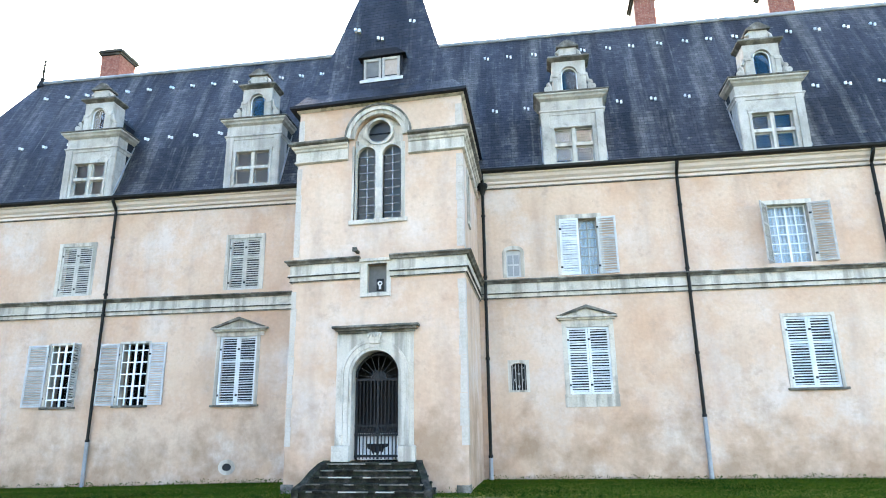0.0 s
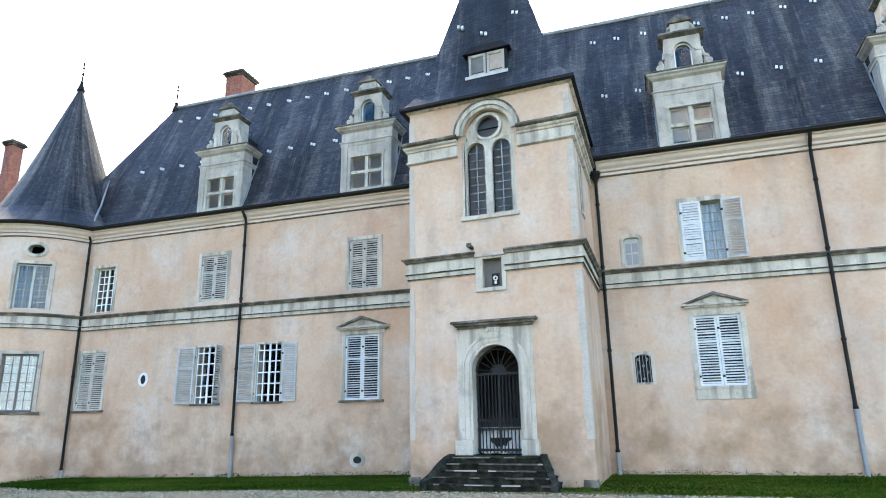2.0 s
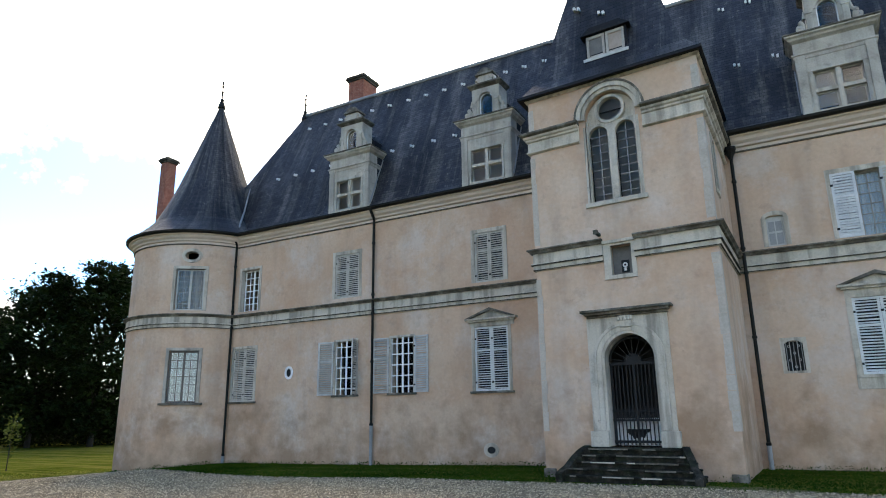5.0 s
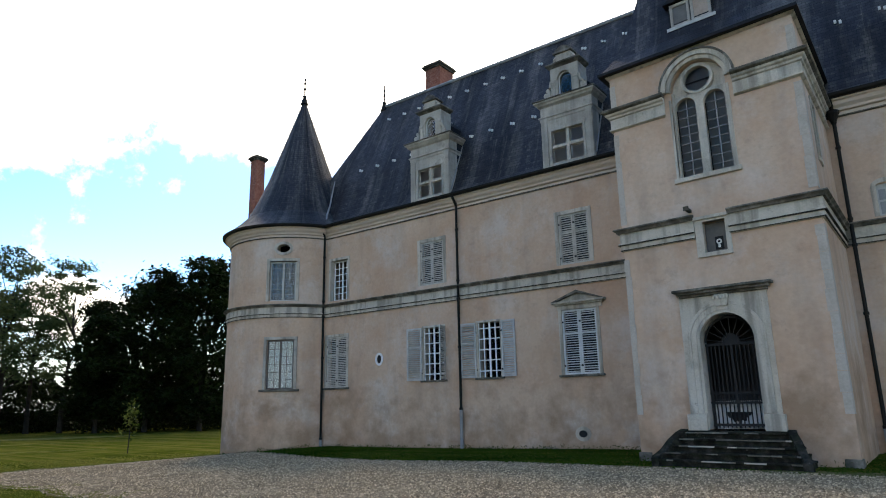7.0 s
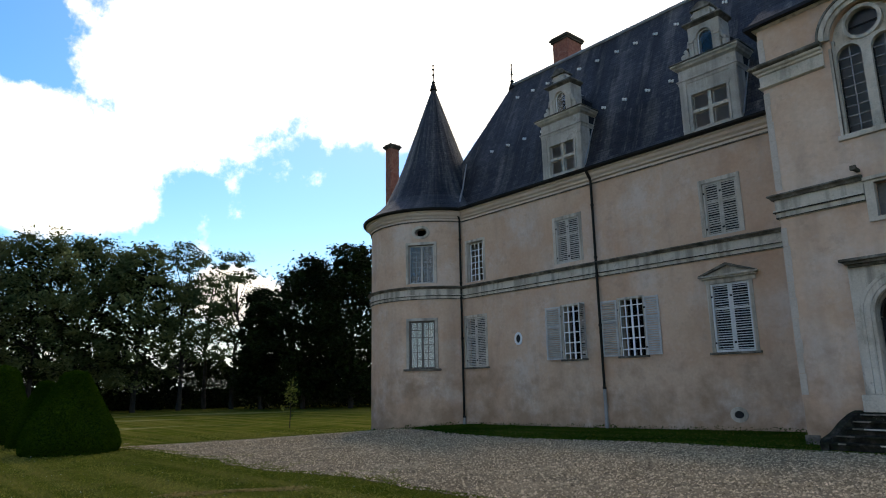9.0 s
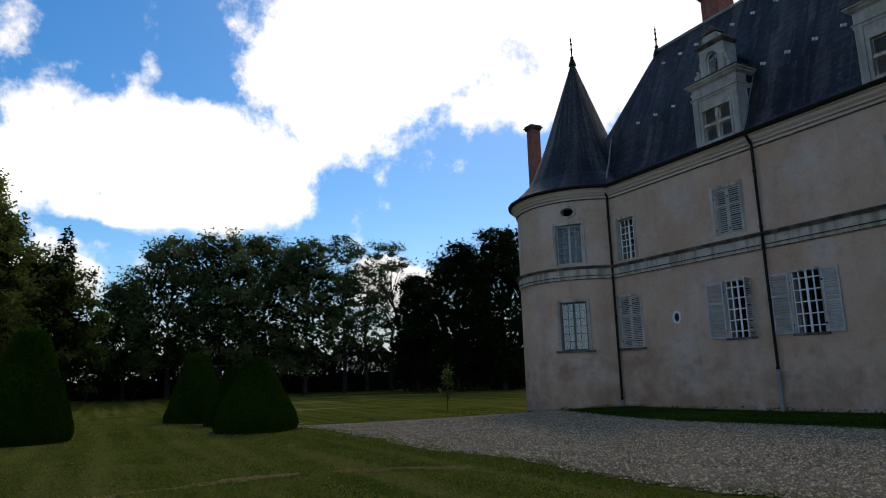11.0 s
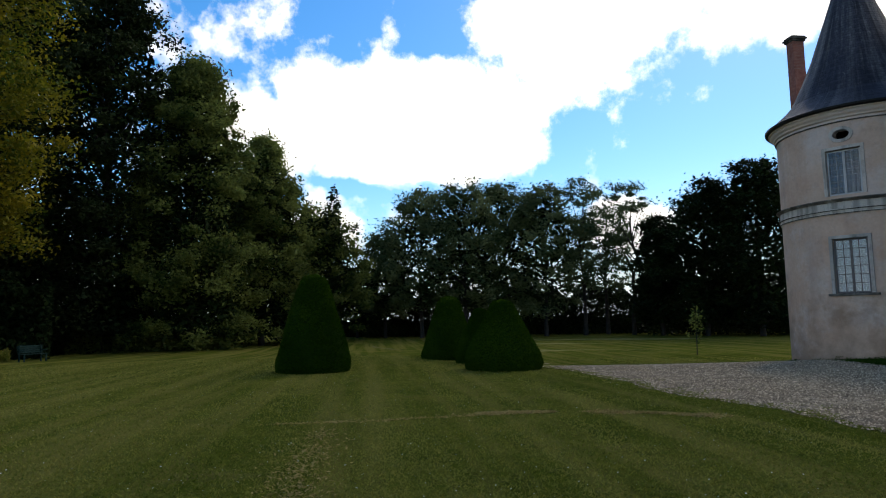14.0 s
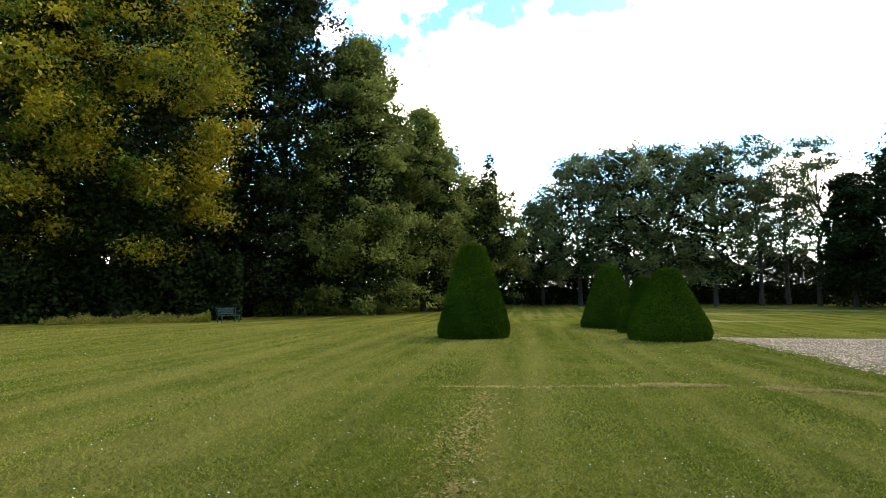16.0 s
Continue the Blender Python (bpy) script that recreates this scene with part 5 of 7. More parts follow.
for i in range(12):
    x = xa + 0.09 + (xb - xa - 0.18) * i / 11
    part("spike", Shape().turned(x, yg, [(0.012, 1.33), (0.022, 1.38), (0.002, 1.47)], 6), IRON, door)
for i in range(9):
    a = radians(180 * (i + 0.5) / 9)
    part("fan_bar", Shape().tube([(cx + 0.2 * math.cos(a), yg, 2.68 + 0.2 * math.sin(a)), (cx + 0.57 * math.cos(a), yg, 2.68 + 0.57 * math.sin(a))], 0.012, 6), IRON, door)
part("fan_hub", Shape().arch_ring(cx, 2.68, 0.17, 0.21, yg - 0.015, yg + 0.015, 0, 180, 14), IRON, door)
part("fan_panel", Shape().prism([(cx + 0.17 * math.cos(radians(a)), 2.68 + 0.17 * math.sin(radians(a))) for a in range(0, 181, 15)], yg, yg + 0.01), IRON, door)
# pale cloth-covered table standing in the dark porch
tb = thing("porch_table", "table under a pale cloth in the dark porch", "table", at=(cx, yt + 0.95, 0.7))
cl = Shape()
n = 40
prev = None
for i in range(n + 1):
    x = -0.55 + 1.1 * i / n
    cur = (x, -0.25 + 0.03 * math.sin(i * 1.4))
    if prev:
        cl.quad((prev[0], prev[1], 0.02), (cur[0], cur[1], 0.02), (cur[0], cur[1], 0.62), (prev[0], prev[1], 0.62))
    prev = cur
part("cloth", cl.box(-0.55, 0.55, -0.22, 0.3, 0.62, 0.65), CURTAIN, tb, smooth=True)
for sx in (-0.5, 0.46):
    for sy in (-0.15, 0.22):
        part("leg", Shape().box(sx, sx + 0.04, sy, sy + 0.04, 0, 0.62), OLD_WOOD, tb)
bowl = tagged(part("planter_bowl", Shape().turned(cx - 0.05, yt + 0.62, [(0.1, 0.7), (0.14, 0.72), (0.2, 0.85), (0.34, 1.05), (0.36, 1.1), (0.3, 1.08)], 18), IRON, smooth=True), "dark cast iron bowl standing behind the gate", "planter")

niche = thing("niche_1", "shallow stone-framed niche with a small dark relief", "niche", kind="structure")
x0, x1, z0, z1 = NICHE
part("stone_surround", Shape().box(x0 - 0.18, x0 + 0.01, yt - 0.05, yt + 0.1, z0 - 0.1, z1 + 0.06).box(x1 - 0.01, x1 + 0.1, yt - 0.05, yt + 0.1, z0 - 0.1, z1 + 0.06).box(x0, x1, yt - 0.05, yt + 0.1, z0 - 0.1, z0).box(x0, x1, yt - 0.05, yt + 0.1, z1, z1 + 0.06).box(x0 - 0.2, x1 + 0.1, yt - 0.1, yt + 0.05, z1 + 0.06, z1 + 0.14), STONE, niche, bevel=0.008)
part("plaque", Shape().box(x0, x1, yt + 0.2, yt + 0.25, z0, z1), PANEL, niche)
part("relief", Shape().box(-4.07, -3.87, yt + 0.16, yt + 0.2, 4.9, 5.22), IRON, niche, bevel=0.02)
part("relief_ring", Shape().arch_ring(-3.97, 5.09, 0.03, 0.065, yt + 0.145, yt + 0.16, 0, 360, 14).box(-4., -3.94, yt + 0.145, yt + 0.16, 4.94, 5.02), CLIP, niche)

tagged(part("drip_stone", Shape().box(-4.58, -4.5, yt - 0.32, yt + 0.02, 5.88, 5.95).box(-4.6, -4.48, yt - 0.36, yt - 0.3, 5.87, 5.97), DARK_STONE), "small dark stone spout above the string course", "spout", kind="structure")
great = thing("window_great", "tall twin-lancet stone window with a round light under a moulded arch", "window", kind="structure")
part("spandrel", Shape().arch_fill(-4.7, -3.34, 9.15, 9.86, yt, yt + 0.5, 18), RENDER, great)
part("hood_arch", Shape().arch_ring(-4.02, 9.16, 0.68, 0.78, yt - 0.07, yt + 0.1, 0, 180, 28).arch_ring(-4.02, 9.16, 0.78, 0.9, yt - 0.13, yt + 0.0, 0, 180, 28), STONE, great)
part("hood_arch_weathering", Shape().arch_ring(-4.02, 9.16, 0.9, 0.95, yt - 0.16, yt + 0.0, 0, 180, 28), DARK_STONE, great)
lw = ((-4.64, -4.12), (-3.92, -3.4))
tr = Shape().box(-4.7, -4.64, yt + 0.06, yt + 0.3, 6.8, 9.15).box(-3.4, -3.34, yt + 0.06, yt + 0.3, 6.8, 9.15).box(-4.12, -3.92, yt + 0.05, yt + 0.3, 6.8, 9.0)
for a, b in lw:
    tr.arch_fill(a, b, 8.68, 9.0, yt + 0.06, yt + 0.3, 12)
part("tracery", tr, STONE, great)
part("tracery_ring", Shape().arch_ring(-4.02, 9.36, 0.33, 0.41, yt + 0.03, yt + 0.3, 0, 360, 28), STONE, great)
fill = Shape()


def fill_reach(a):
    """From the round light's centre to the hood arch or the lancets' heads."""
    c, q = math.cos(a), math.sin(a)
    up = -0.2 * q + math.sqrt(max(0.0, 0.04 * q * q - 0.04 + 0.69 ** 2))
    return max(0.42, min(up, 0.4 / -q if q < -0.01 else 9.0))


for k in range(48):
    a, b = radians(7.5 * k), radians(7.5 * k + 7.5)
    fill.prism([(-4.02 + r * math.cos(t), 9.36 + r * math.sin(t)) for r, t in ((0.405, a), (fill_reach(a), a), (fill_reach(b), b), (0.405, b))], yt + 0.17, yt + 0.3)
part("tracery_fill", fill, STONE, great)
part("jambs", Shape().box(-4.76, -4.7, yt - 0.03, yt + 0.3, 6.72, 8.95).box(-3.34, -3.27, yt - 0.03, yt + 0.3, 6.72, 8.95), STONE, great)
part("window_sill", Shape().box(-4.82, -3.2, yt - 0.07, yt + 0.3, 6.68, 6.8), STONE, great, bevel=0.012)
for a, b in lw:
    c0 = (a + b) / 2
    top = [(c0 + 0.26 * math.cos(radians(q)), 8.68 + 0.26 * math.sin(radians(q))) for q in range(0, 181, 15)]
    part("lancet_pane", Shape().prism([(a, 6.8), (b, 6.8)] + top, yt + 0.2, yt + 0.207), LEADED, great).visible_shadow = False
    part("glazing_bar", Shape().box(c0 - 0.012, c0 + 0.012, yt + 0.17, yt + 0.195, 6.8, 8.94), PIPE_GREY, great)
    for e in (a, b - 0.03):
        part("iron_frame", Shape().box(e, e + 0.03, yt + 0.17, yt + 0.2, 6.8, 8.68), ZINC, great)
    for j in range(1, 9):
        z = 6.8 + 0.235 * j
        part("glazing_bar", Shape().box(a, b, yt + 0.172, yt + 0.193, z - 0.01, z + 0.01), PIPE_GREY, great)
part("round_pane", Shape().prism([(-4.02 + 0.33 * math.cos(radians(q)), 9.36 + 0.33 * math.sin(radians(q))) for q in range(0, 360, 15)], yt + 0.2, yt + 0.207), LEADED, great).visible_shadow = False
# near-black sheet added as the dark stair behind the glass
part("painted_darkness", Shape().box(-5.1, -2.9, yt + 1.3, yt + 1.35, 5.9, 10.0), DARK_ROOM, great)
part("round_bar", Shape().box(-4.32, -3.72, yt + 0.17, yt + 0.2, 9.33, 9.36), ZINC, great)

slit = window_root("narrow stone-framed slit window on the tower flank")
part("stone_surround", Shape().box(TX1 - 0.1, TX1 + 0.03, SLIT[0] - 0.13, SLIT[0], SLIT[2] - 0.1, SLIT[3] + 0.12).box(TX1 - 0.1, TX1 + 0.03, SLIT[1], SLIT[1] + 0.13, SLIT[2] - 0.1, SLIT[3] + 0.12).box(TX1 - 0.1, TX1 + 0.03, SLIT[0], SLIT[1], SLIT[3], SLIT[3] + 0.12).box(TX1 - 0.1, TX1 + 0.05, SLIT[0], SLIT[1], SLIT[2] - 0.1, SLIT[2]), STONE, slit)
# near-black lining added to the porch so it looks unlit
part("darkening_lining", Shape().box(TX0 + 0.46, TX1 - 0.46, yt + 1.7, yt + 1.75, 0.7, 5.6).box(TX0 + 0.46, TX0 + 0.5, yt + 0.52, yt + 1.7, 0.7, 5.6).box(TX1 - 0.5, TX1 - 0.46, yt + 0.52, yt + 1.7, 0.7, 5.6), DARK_ROOM, slit)
part("pane", Shape().box(TX1 - 0.22, TX1 - 0.214, SLIT[0], SLIT[1], SLIT[2], SLIT[3]), GLASS, slit)

# quoin strips, block by block
for side, x in (("west", TX0), ("east", TX1)):
    for run, (za, zb_) in enumerate(((1.05, 5.06), (5.9, 8.45), (9.22, 9.9))):
        z, k = za, 0
        while z < zb_ - 0.1:
            h = min(random.uniform(0.32, 0.5), zb_ - z)
            w = (0.13 if side == "west" else 0.17) + random.uniform(-0.02, 0.02)
            s = Shape()
            if side == "west":
                s.box(x - 0.012, x + w, yt - 0.014, yt, z + 0.004, z + h - 0.004).box(x - 0.012, x, yt, yt + 0.25, z + 0.004, z + h - 0.004)
            else:
                s.box(x - w, x + 0.012, yt - 0.014, yt, z + 0.004, z + h - 0.004).box(x, x + 0.012, yt, yt + 0.25, z + 0.004, z + h - 0.004)
            q = part("quoin", s, QUOIN, tower_wall)
            z, k = z + h, k + 1
for x in (TX0 - 0.05, TX1 - 0.3):
    part("corner_foot", Shape().box(x, x + 0.33, yt - 0.05, yt + 0.3, -0.2, 0.17), DARK_STONE, tower_wall, bevel=0.02)

# dormer in the spire
sd = thing("spire_dormer", "small white-framed dormer with a dull boarded casement in the spire", "dormer")
ys = 16.5
part("cheeks", Shape().box(-4.62, -4.56, ys, ys + 1.3, 11.1, 11.85).box(-3.5, -3.44, ys, ys + 1.3, 11.1, 11.85).box(-4.62, -3.44, ys + 0.1, ys + 1.3, 11.05, 11.1), SLATE, sd)
for i in range(2):
    a = -4.58 + i * 0.55
    fr = part("casement", Shape().box(a, a + 0.07, ys - 0.03, ys + 0.03, 11.12, 11.82).box(a + 0.45, a + 0.52, ys - 0.03, ys + 0.03, 11.12, 11.82).box(a + 0.07, a + 0.45, ys - 0.03, ys + 0.03, 11.12, 11.2).box(a + 0.07, a + 0.45, ys - 0.03, ys + 0.03, 11.74, 11.82), OLD_WOOD, sd)
    part("board", Shape().box(a + 0.07, a + 0.45, ys + 0.01, ys + 0.02, 11.2, 11.74), PANEL if i == 0 else BLIND, fr)
part("sill", Shape().box(-4.68, -3.4, ys - 0.1, ys + 0.1, 11.03, 11.12), GREY_PAINT, sd)
part("lead_apron", Shape().add([(-4.62, ys - 0.03, 11.03), (-3.46, ys - 0.03, 11.03), (-3.4, ys - 0.16, 10.78), (-4.68, ys - 0.16, 10.78), (-4.62, ys + 0.1, 11.0), (-3.46, ys + 0.1, 11.0)], [(3, 2, 1, 0), (0, 1, 5, 4)]), LEAD, sd)
part("roof", Shape().prism([(-4.74, 11.85), (-3.32, 11.85), (-3.6, 12.05), (-4.46, 12.05)], ys - 0.12, ys + 1.2), SLATE, sd)

# ---------------------------------------------------------------- steps before the door
st = thing("stone_steps", "worn mossy stone steps with curved side curbs up to the doorway", "steps")
for i in range(5):
    z1 = 0.135 * (i + 1)
    hw = 1.52 - 0.09 * i
    s = Shape()
    y0 = 14.95 + 0.23 * i
    s.box(cx - hw, cx + hw, y0, 16.0, z1 - 0.145, z1 - 0.045)
    riser = part("step", s, STEP_STONE, st)
    part("tread", Shape().box(cx - hw - 0.02, cx + hw + 0.02, y0 - 0.045, 16.0, z1 - 0.045, z1), STEP_STONE, riser, "worn mossy tread", bevel=0.012)
    nx = cx - hw - 0.02
    while nx < cx + hw - 0.1:
        nl = min(random.uniform(0.12, 0.5), cx + hw + 0.02 - nx)
        part("nosing", Shape().box(nx + 0.004, nx + nl - 0.004, y0 - 0.052 - random.uniform(0, 0.012), y0 - 0.044, z1 - 0.03, z1 - 0.004 + random.uniform(0, 0.006)), QUOIN if random.random() < 0.12 else DARK_STONE if random.random() < 0.6 else STEP_STONE, riser, "pale worn edge")
        nx += nl
for sx in (-1, 1):
    s = Shape()
    pth = [(cx + sx * (1.62 - 0.1), 14.86, 0.16), (cx + sx * 1.54, 15.0, 0.2), (cx + sx * 1.42, 15.2, 0.32), (cx + sx * 1.32, 15.45, 0.52), (cx + sx * 1.2, 15.7, 0.68), (cx + sx * 1.14, 15.95, 0.74)]
    for p, q in zip(pth, pth[1:]):
        a = 0.085
        v = [(p[0] - a, p[1], -0.15), (p[0] + a, p[1], -0.15), (p[0] + a, p[1], p[2]), (p[0] - a, p[1], p[2]), (q[0] - a, q[1], -0.15), (q[0] + a, q[1], -0.15), (q[0] + a, q[1], q[2]), (q[0] - a, q[1], q[2])]
        s.add(v, [(0, 1, 2, 3), (7, 6, 5, 4), (3, 2, 6, 7), (0, 3, 7, 4), (1, 5, 6, 2)])
    part("curb", s, STEP_STONE, st, bevel=0.01)
part("landing", Shape().box(cx - 1.15, cx + 1.15, 15.95, yt + 0.5, 0.3, 0.7), STEP_STONE, st)


SKEW["by"] = 0.0
# lead in the valley between the main roof and the tower's cone
tagged(part("valley_flashing", Shape().tube([(-21.72, 19.85, 9.5), (-22.15, 20.38, 10.2), (-22.32, 20.7, 10.76), (-22.45, 21.0, 11.65), (-22.5, 21.15, 12.1)], [0.04, 0.05, 0.04, 0.035, 0.015], 6), LEAD), "pale weathered lead in the roof valley", "flashing", kind="structure")

# ---------------------------------------------------------------- downpipes
def downpipe(x, y, top, label, grey_from=1.9, bottom=0.0, kick=0.25):
    d = thing("downpipe", label, "downpipe", "downpipes on the facade")
    part("swan_neck", Shape().tube([(x, y - kick, top), (x, y - kick * 0.9, top - 0.1), (x, y - 0.02, top - 0.35), (x, y, top - 0.45)], 0.055, 8), ZINC, d, smooth=True)
    part("pipe", Shape().tube([(x, y, top - 0.44), (x, y, bottom + grey_from)], 0.05, 10), ZINC, d, smooth=True)
    part("foot", Shape().tube([(x, y, bottom + grey_from), (x, y, bottom - 0.1)], 0.062, 10), PIPE_GREY, d, "grey painted cast iron foot", smooth=True)
    for z in (top - 1.4, top - 3.4, 5.2, 3.4, bottom + grey_from):
        part("collar", Shape().turned(x, y, [(0.062, z), (0.07, z + 0.02), (0.07, z + 0.06), (0.062, z + 0.08)], 10), ZINC, d)
    return d


downpipe(-14.31, WALL_Y - 0.14, 9.3, "dark downpipe with a grey foot on the house wall", 1.35, ground_z(-14.31, WALL_Y))
downpipe(-21.72, WALL_Y - 0.14, 9.3, "dark downpipe where the round tower meets the wall", 0.3, ground_z(-21.9, WALL_Y))
corner_pipe = downpipe(-1.5, WALL_Y - 0.14, 9.3, "dark downpipe in the corner behind the stair tower", 0.6)
part("hopper", Shape().turned(-1.5, WALL_Y - 0.2, [(0.06, 8.62), (0.08, 8.7), (0.15, 8.86), (0.17, 8.9), (0.17, 8.98), (0.13, 8.98)], 10), ZINC, corner_pipe, "dark rainwater hopper")
downpipe(4.53, WALL_Y - 0.14, 9.3, "dark downpipe with a grey foot on the house wall", 1.65)
downpipe(10.13, WALL_Y - 0.14, 9.3, "dark downpipe on the house wall", 1.6)


# ---------------------------------------------------------------- chimneys and finials
def chimney(x0, x1, y0, y1, z0, z1, label):
    c = thing("chimney", label, "chimney", "brick chimneys", at=(0, 0, 0))
    core = part("core", Shape().box(x0 + 0.012, x1 - 0.012, y0 + 0.012, y1 - 0.012, z0, z1 - 0.02), MORTAR, c)
    n = int((z1 - z0 - 0.2) / 0.075)
    for j in range(n):
        z = z1 - 0.26 - 0.075 * (j + 1)
        if z < z0 or z < z1 - 1.7:
            break
        s = Shape()
        for xs_, fixed in (((x0, x1), "y"), ((y0, y1), "x")):
            a, b = xs_
            m = max(2, int((b - a) / 0.23))
            off = 0.5 * (j % 2)
            for k in range(-1, m + 1):
                p, q = a + (b - a) * (k + off) / m, a + (b - a) * (k + 1 + off) / m
                p, q = max(a, p) + 0.005, min(b, q) - 0.005
                if q - p < 0.03:
                    continue
                if fixed == "y":
                    s.box(p, q, y0, y0 + 0.02, z, z + 0.064)
                else:
                    s.box(x1 - 0.02, x1, p, q, z, z + 0.064)
        tagged(part("brick_course", s, BRICK, c), kind="stuff")
    if z0 < z1 - 1.7:
        part("lower_shaft", Shape().box(x0, x1, y0, y1, z0, z1 - 1.7), BRICK, c)
    part("cap", Shape().box(x0 - 0.06, x1 + 0.06, y0 - 0.06, y1 + 0.06, z1 - 0.26, z1 - 0.16).box(x0 - 0.12, x1 + 0.12, y0 - 0.12, y1 + 0.12, z1 - 0.16, z1 - 0.08).box(x0 - 0.07, x1 + 0.07, y0 - 0.07, y1 + 0.07, z1 - 0.08, z1), SOOT_SHADE_STONE, c, "corbelled cap blackened with soot")
    return c


chimney(-18.6, -17.7, 23.5, 24.6, 15.0, 17.95, "red brick chimney behind the roof ridge")
chimney(4.5, 5.3, 23.5, 24.5, 15.0, 18.1, "red brick chimney behind the roof ridge")
chimney(9.5, 10.45, 23.5, 24.5, 15.0, 18.1, "red brick chimney behind the roof ridge")
CH = 36.3
chimney(-CH * math.sin(radians(53.75)) - 0.28, -CH * math.sin(radians(53.75)) + 0.22, CH * math.cos(radians(53.75)) - 0.15, CH * math.cos(radians(53.75)) + 0.45, -0.8, 15.2, "tall slim red brick chimney behind the round tower")


def finial(x, y, z, h, label):
    f = thing("roof_finial", label, "finial", "roof finials")
    part("lead_base", Shape().turned(x, y, [(0.2, z - 0.25), (0.13, z), (0.07, z + 0.14), (0.1, z + 0.2), (0.06, z + 0.26)], 12), ZINC, f, smooth=True)
    part("spike", Shape().turned(x, y, [(0.03, z + 0.2), (0.035, z + h * 0.4), (0.075, z + h * 0.44), (0.03, z + h * 0.5), (0.03, z + h * 0.62), (0.065, z + h * 0.66), (0.02, z + h * 0.72), (0.05, z + h * 0.84), (0.012, z + h * 0.88), (0.004, z + h)], 10), ZINC, f, smooth=True)
    return f


finial(RT_X, RT_Y, 17.1, 1.45, "dark ball-and-spike finial on the round tower")
finial(WEST + hip, RIDGE_Y, RIDGE_Z + 0.05, 1.35, "dark ball-and-spike finial at the end of the ridge")

# ---------------------------------------------------------------- pale clips in rows on the slates
clip = Shape().box(-0.1, -0.03, -0.06, 0.06, -0.03, 0.07).box(0.03, 0.1, -0.08, 0.06, -0.09, 0.02)
clip_mesh = clip.mesh("slate_clip", CLIP)
DORMERS = (-15.92, -9.62, 1.53, 7.75)
for z, step, start in ((12.38, 1.05, -21.0), (15.35, 0.94, -20.4)):
    y = WALL_Y + roof_depth(z)
    x = start
    while x < 13.5:
        if not (z < 13 and any(abs(x - d) < 1.25 for d in DORMERS)) and not (SC[0] - 2.0 < x < SC[0] + 2.0):
            ob = tagged(new("slate_clip", clip_mesh), "small pale metal vent clip on the slates", "roof clip", "vent clips on the roof")
            ob.location = (x, y, z)
        x += step * random.uniform(0.9, 1.1)
for xx, zz in ((-4.95, 13.2), (-4.2, 12.75), (-3.25, 13.35)):
    h = 1.66 - (zz - 12.2) * 0.268
    ob = tagged(new("slate_clip", clip_mesh), "small pale metal vent clip on the spire", "roof clip", "vent clips on the roof")
    ob.location = (xx, SC[1] - h, zz)


# ---------------------------------------------------------------- plants
rng = np.random.default_rng(7)


def polar(az, d):
    return -d * math.sin(radians(az)), d * math.cos(radians(az))


def cards(name, centres, size, mat, parent=None, label="", up_bias=0.4, narrow=0.6, jitter=0.35):
    """Many small leaves, each one bent blade of two faces, as one mesh."""
    n = len(centres)
    nrm = rng.normal(size=(n, 3))
    nrm[:, 2] = np.abs(nrm[:, 2]) + up_bias
    nrm /= np.linalg.norm(nrm, axis=1)[:, None]
    t = np.cross(nrm, rng.normal(size=(n, 3)))
    t /= np.linalg.norm(t, axis=1)[:, None]
    b = np.cross(nrm, t)
    s = size * (1 + jitter * rng.normal(size=n)).clip(0.4, 1.9)
    l, w = (s * 0.5)[:, None], (s * 0.5 * narrow)[:, None]
    bend = nrm * (s * 0.12)[:, None]
    quad = np.stack([centres - t * l - bend, centres - b * w, centres + t * l - bend, centres + b * w], axis=1)
    me = bpy.data.meshes.new(name)
    me.vertices.add(4 * n)
    me.vertices.foreach_set("co", quad.reshape(-1))
    me.loops.add(4 * n)
    me.loops.foreach_set("vertex_index", np.arange(4 * n, dtype=np.int32))
    me.polygons.add(n)
    me.polygons.foreach_set("loop_start", np.arange(0, 4 * n, 4, dtype=np.int32))
    me.update(calc_edges=True)
    me.materials.append(mat)
    ob = new(name, me)
    if parent is not None:
        ob.parent = parent
    return tagged(ob, label)


def envelope(shape, t):
    if shape == "cone":
        return (1 - t) ** 0.8 * (0.9 + 0.1 * math.sin(t * 30)) + 0.04
    if shape == "column":
        return (math.sin(math.pi * min(1, 0.12 + 0.85 * t)) ** 0.5) * 0.9 + 0.05
    if shape == "skirt":
        return (1 - t ** 2.2) ** 0.6 * (0.8 + 0.2 * math.sin(3 * t))
    return math.sin(math.pi * (0.14 + 0.84 * t)) ** 0.62


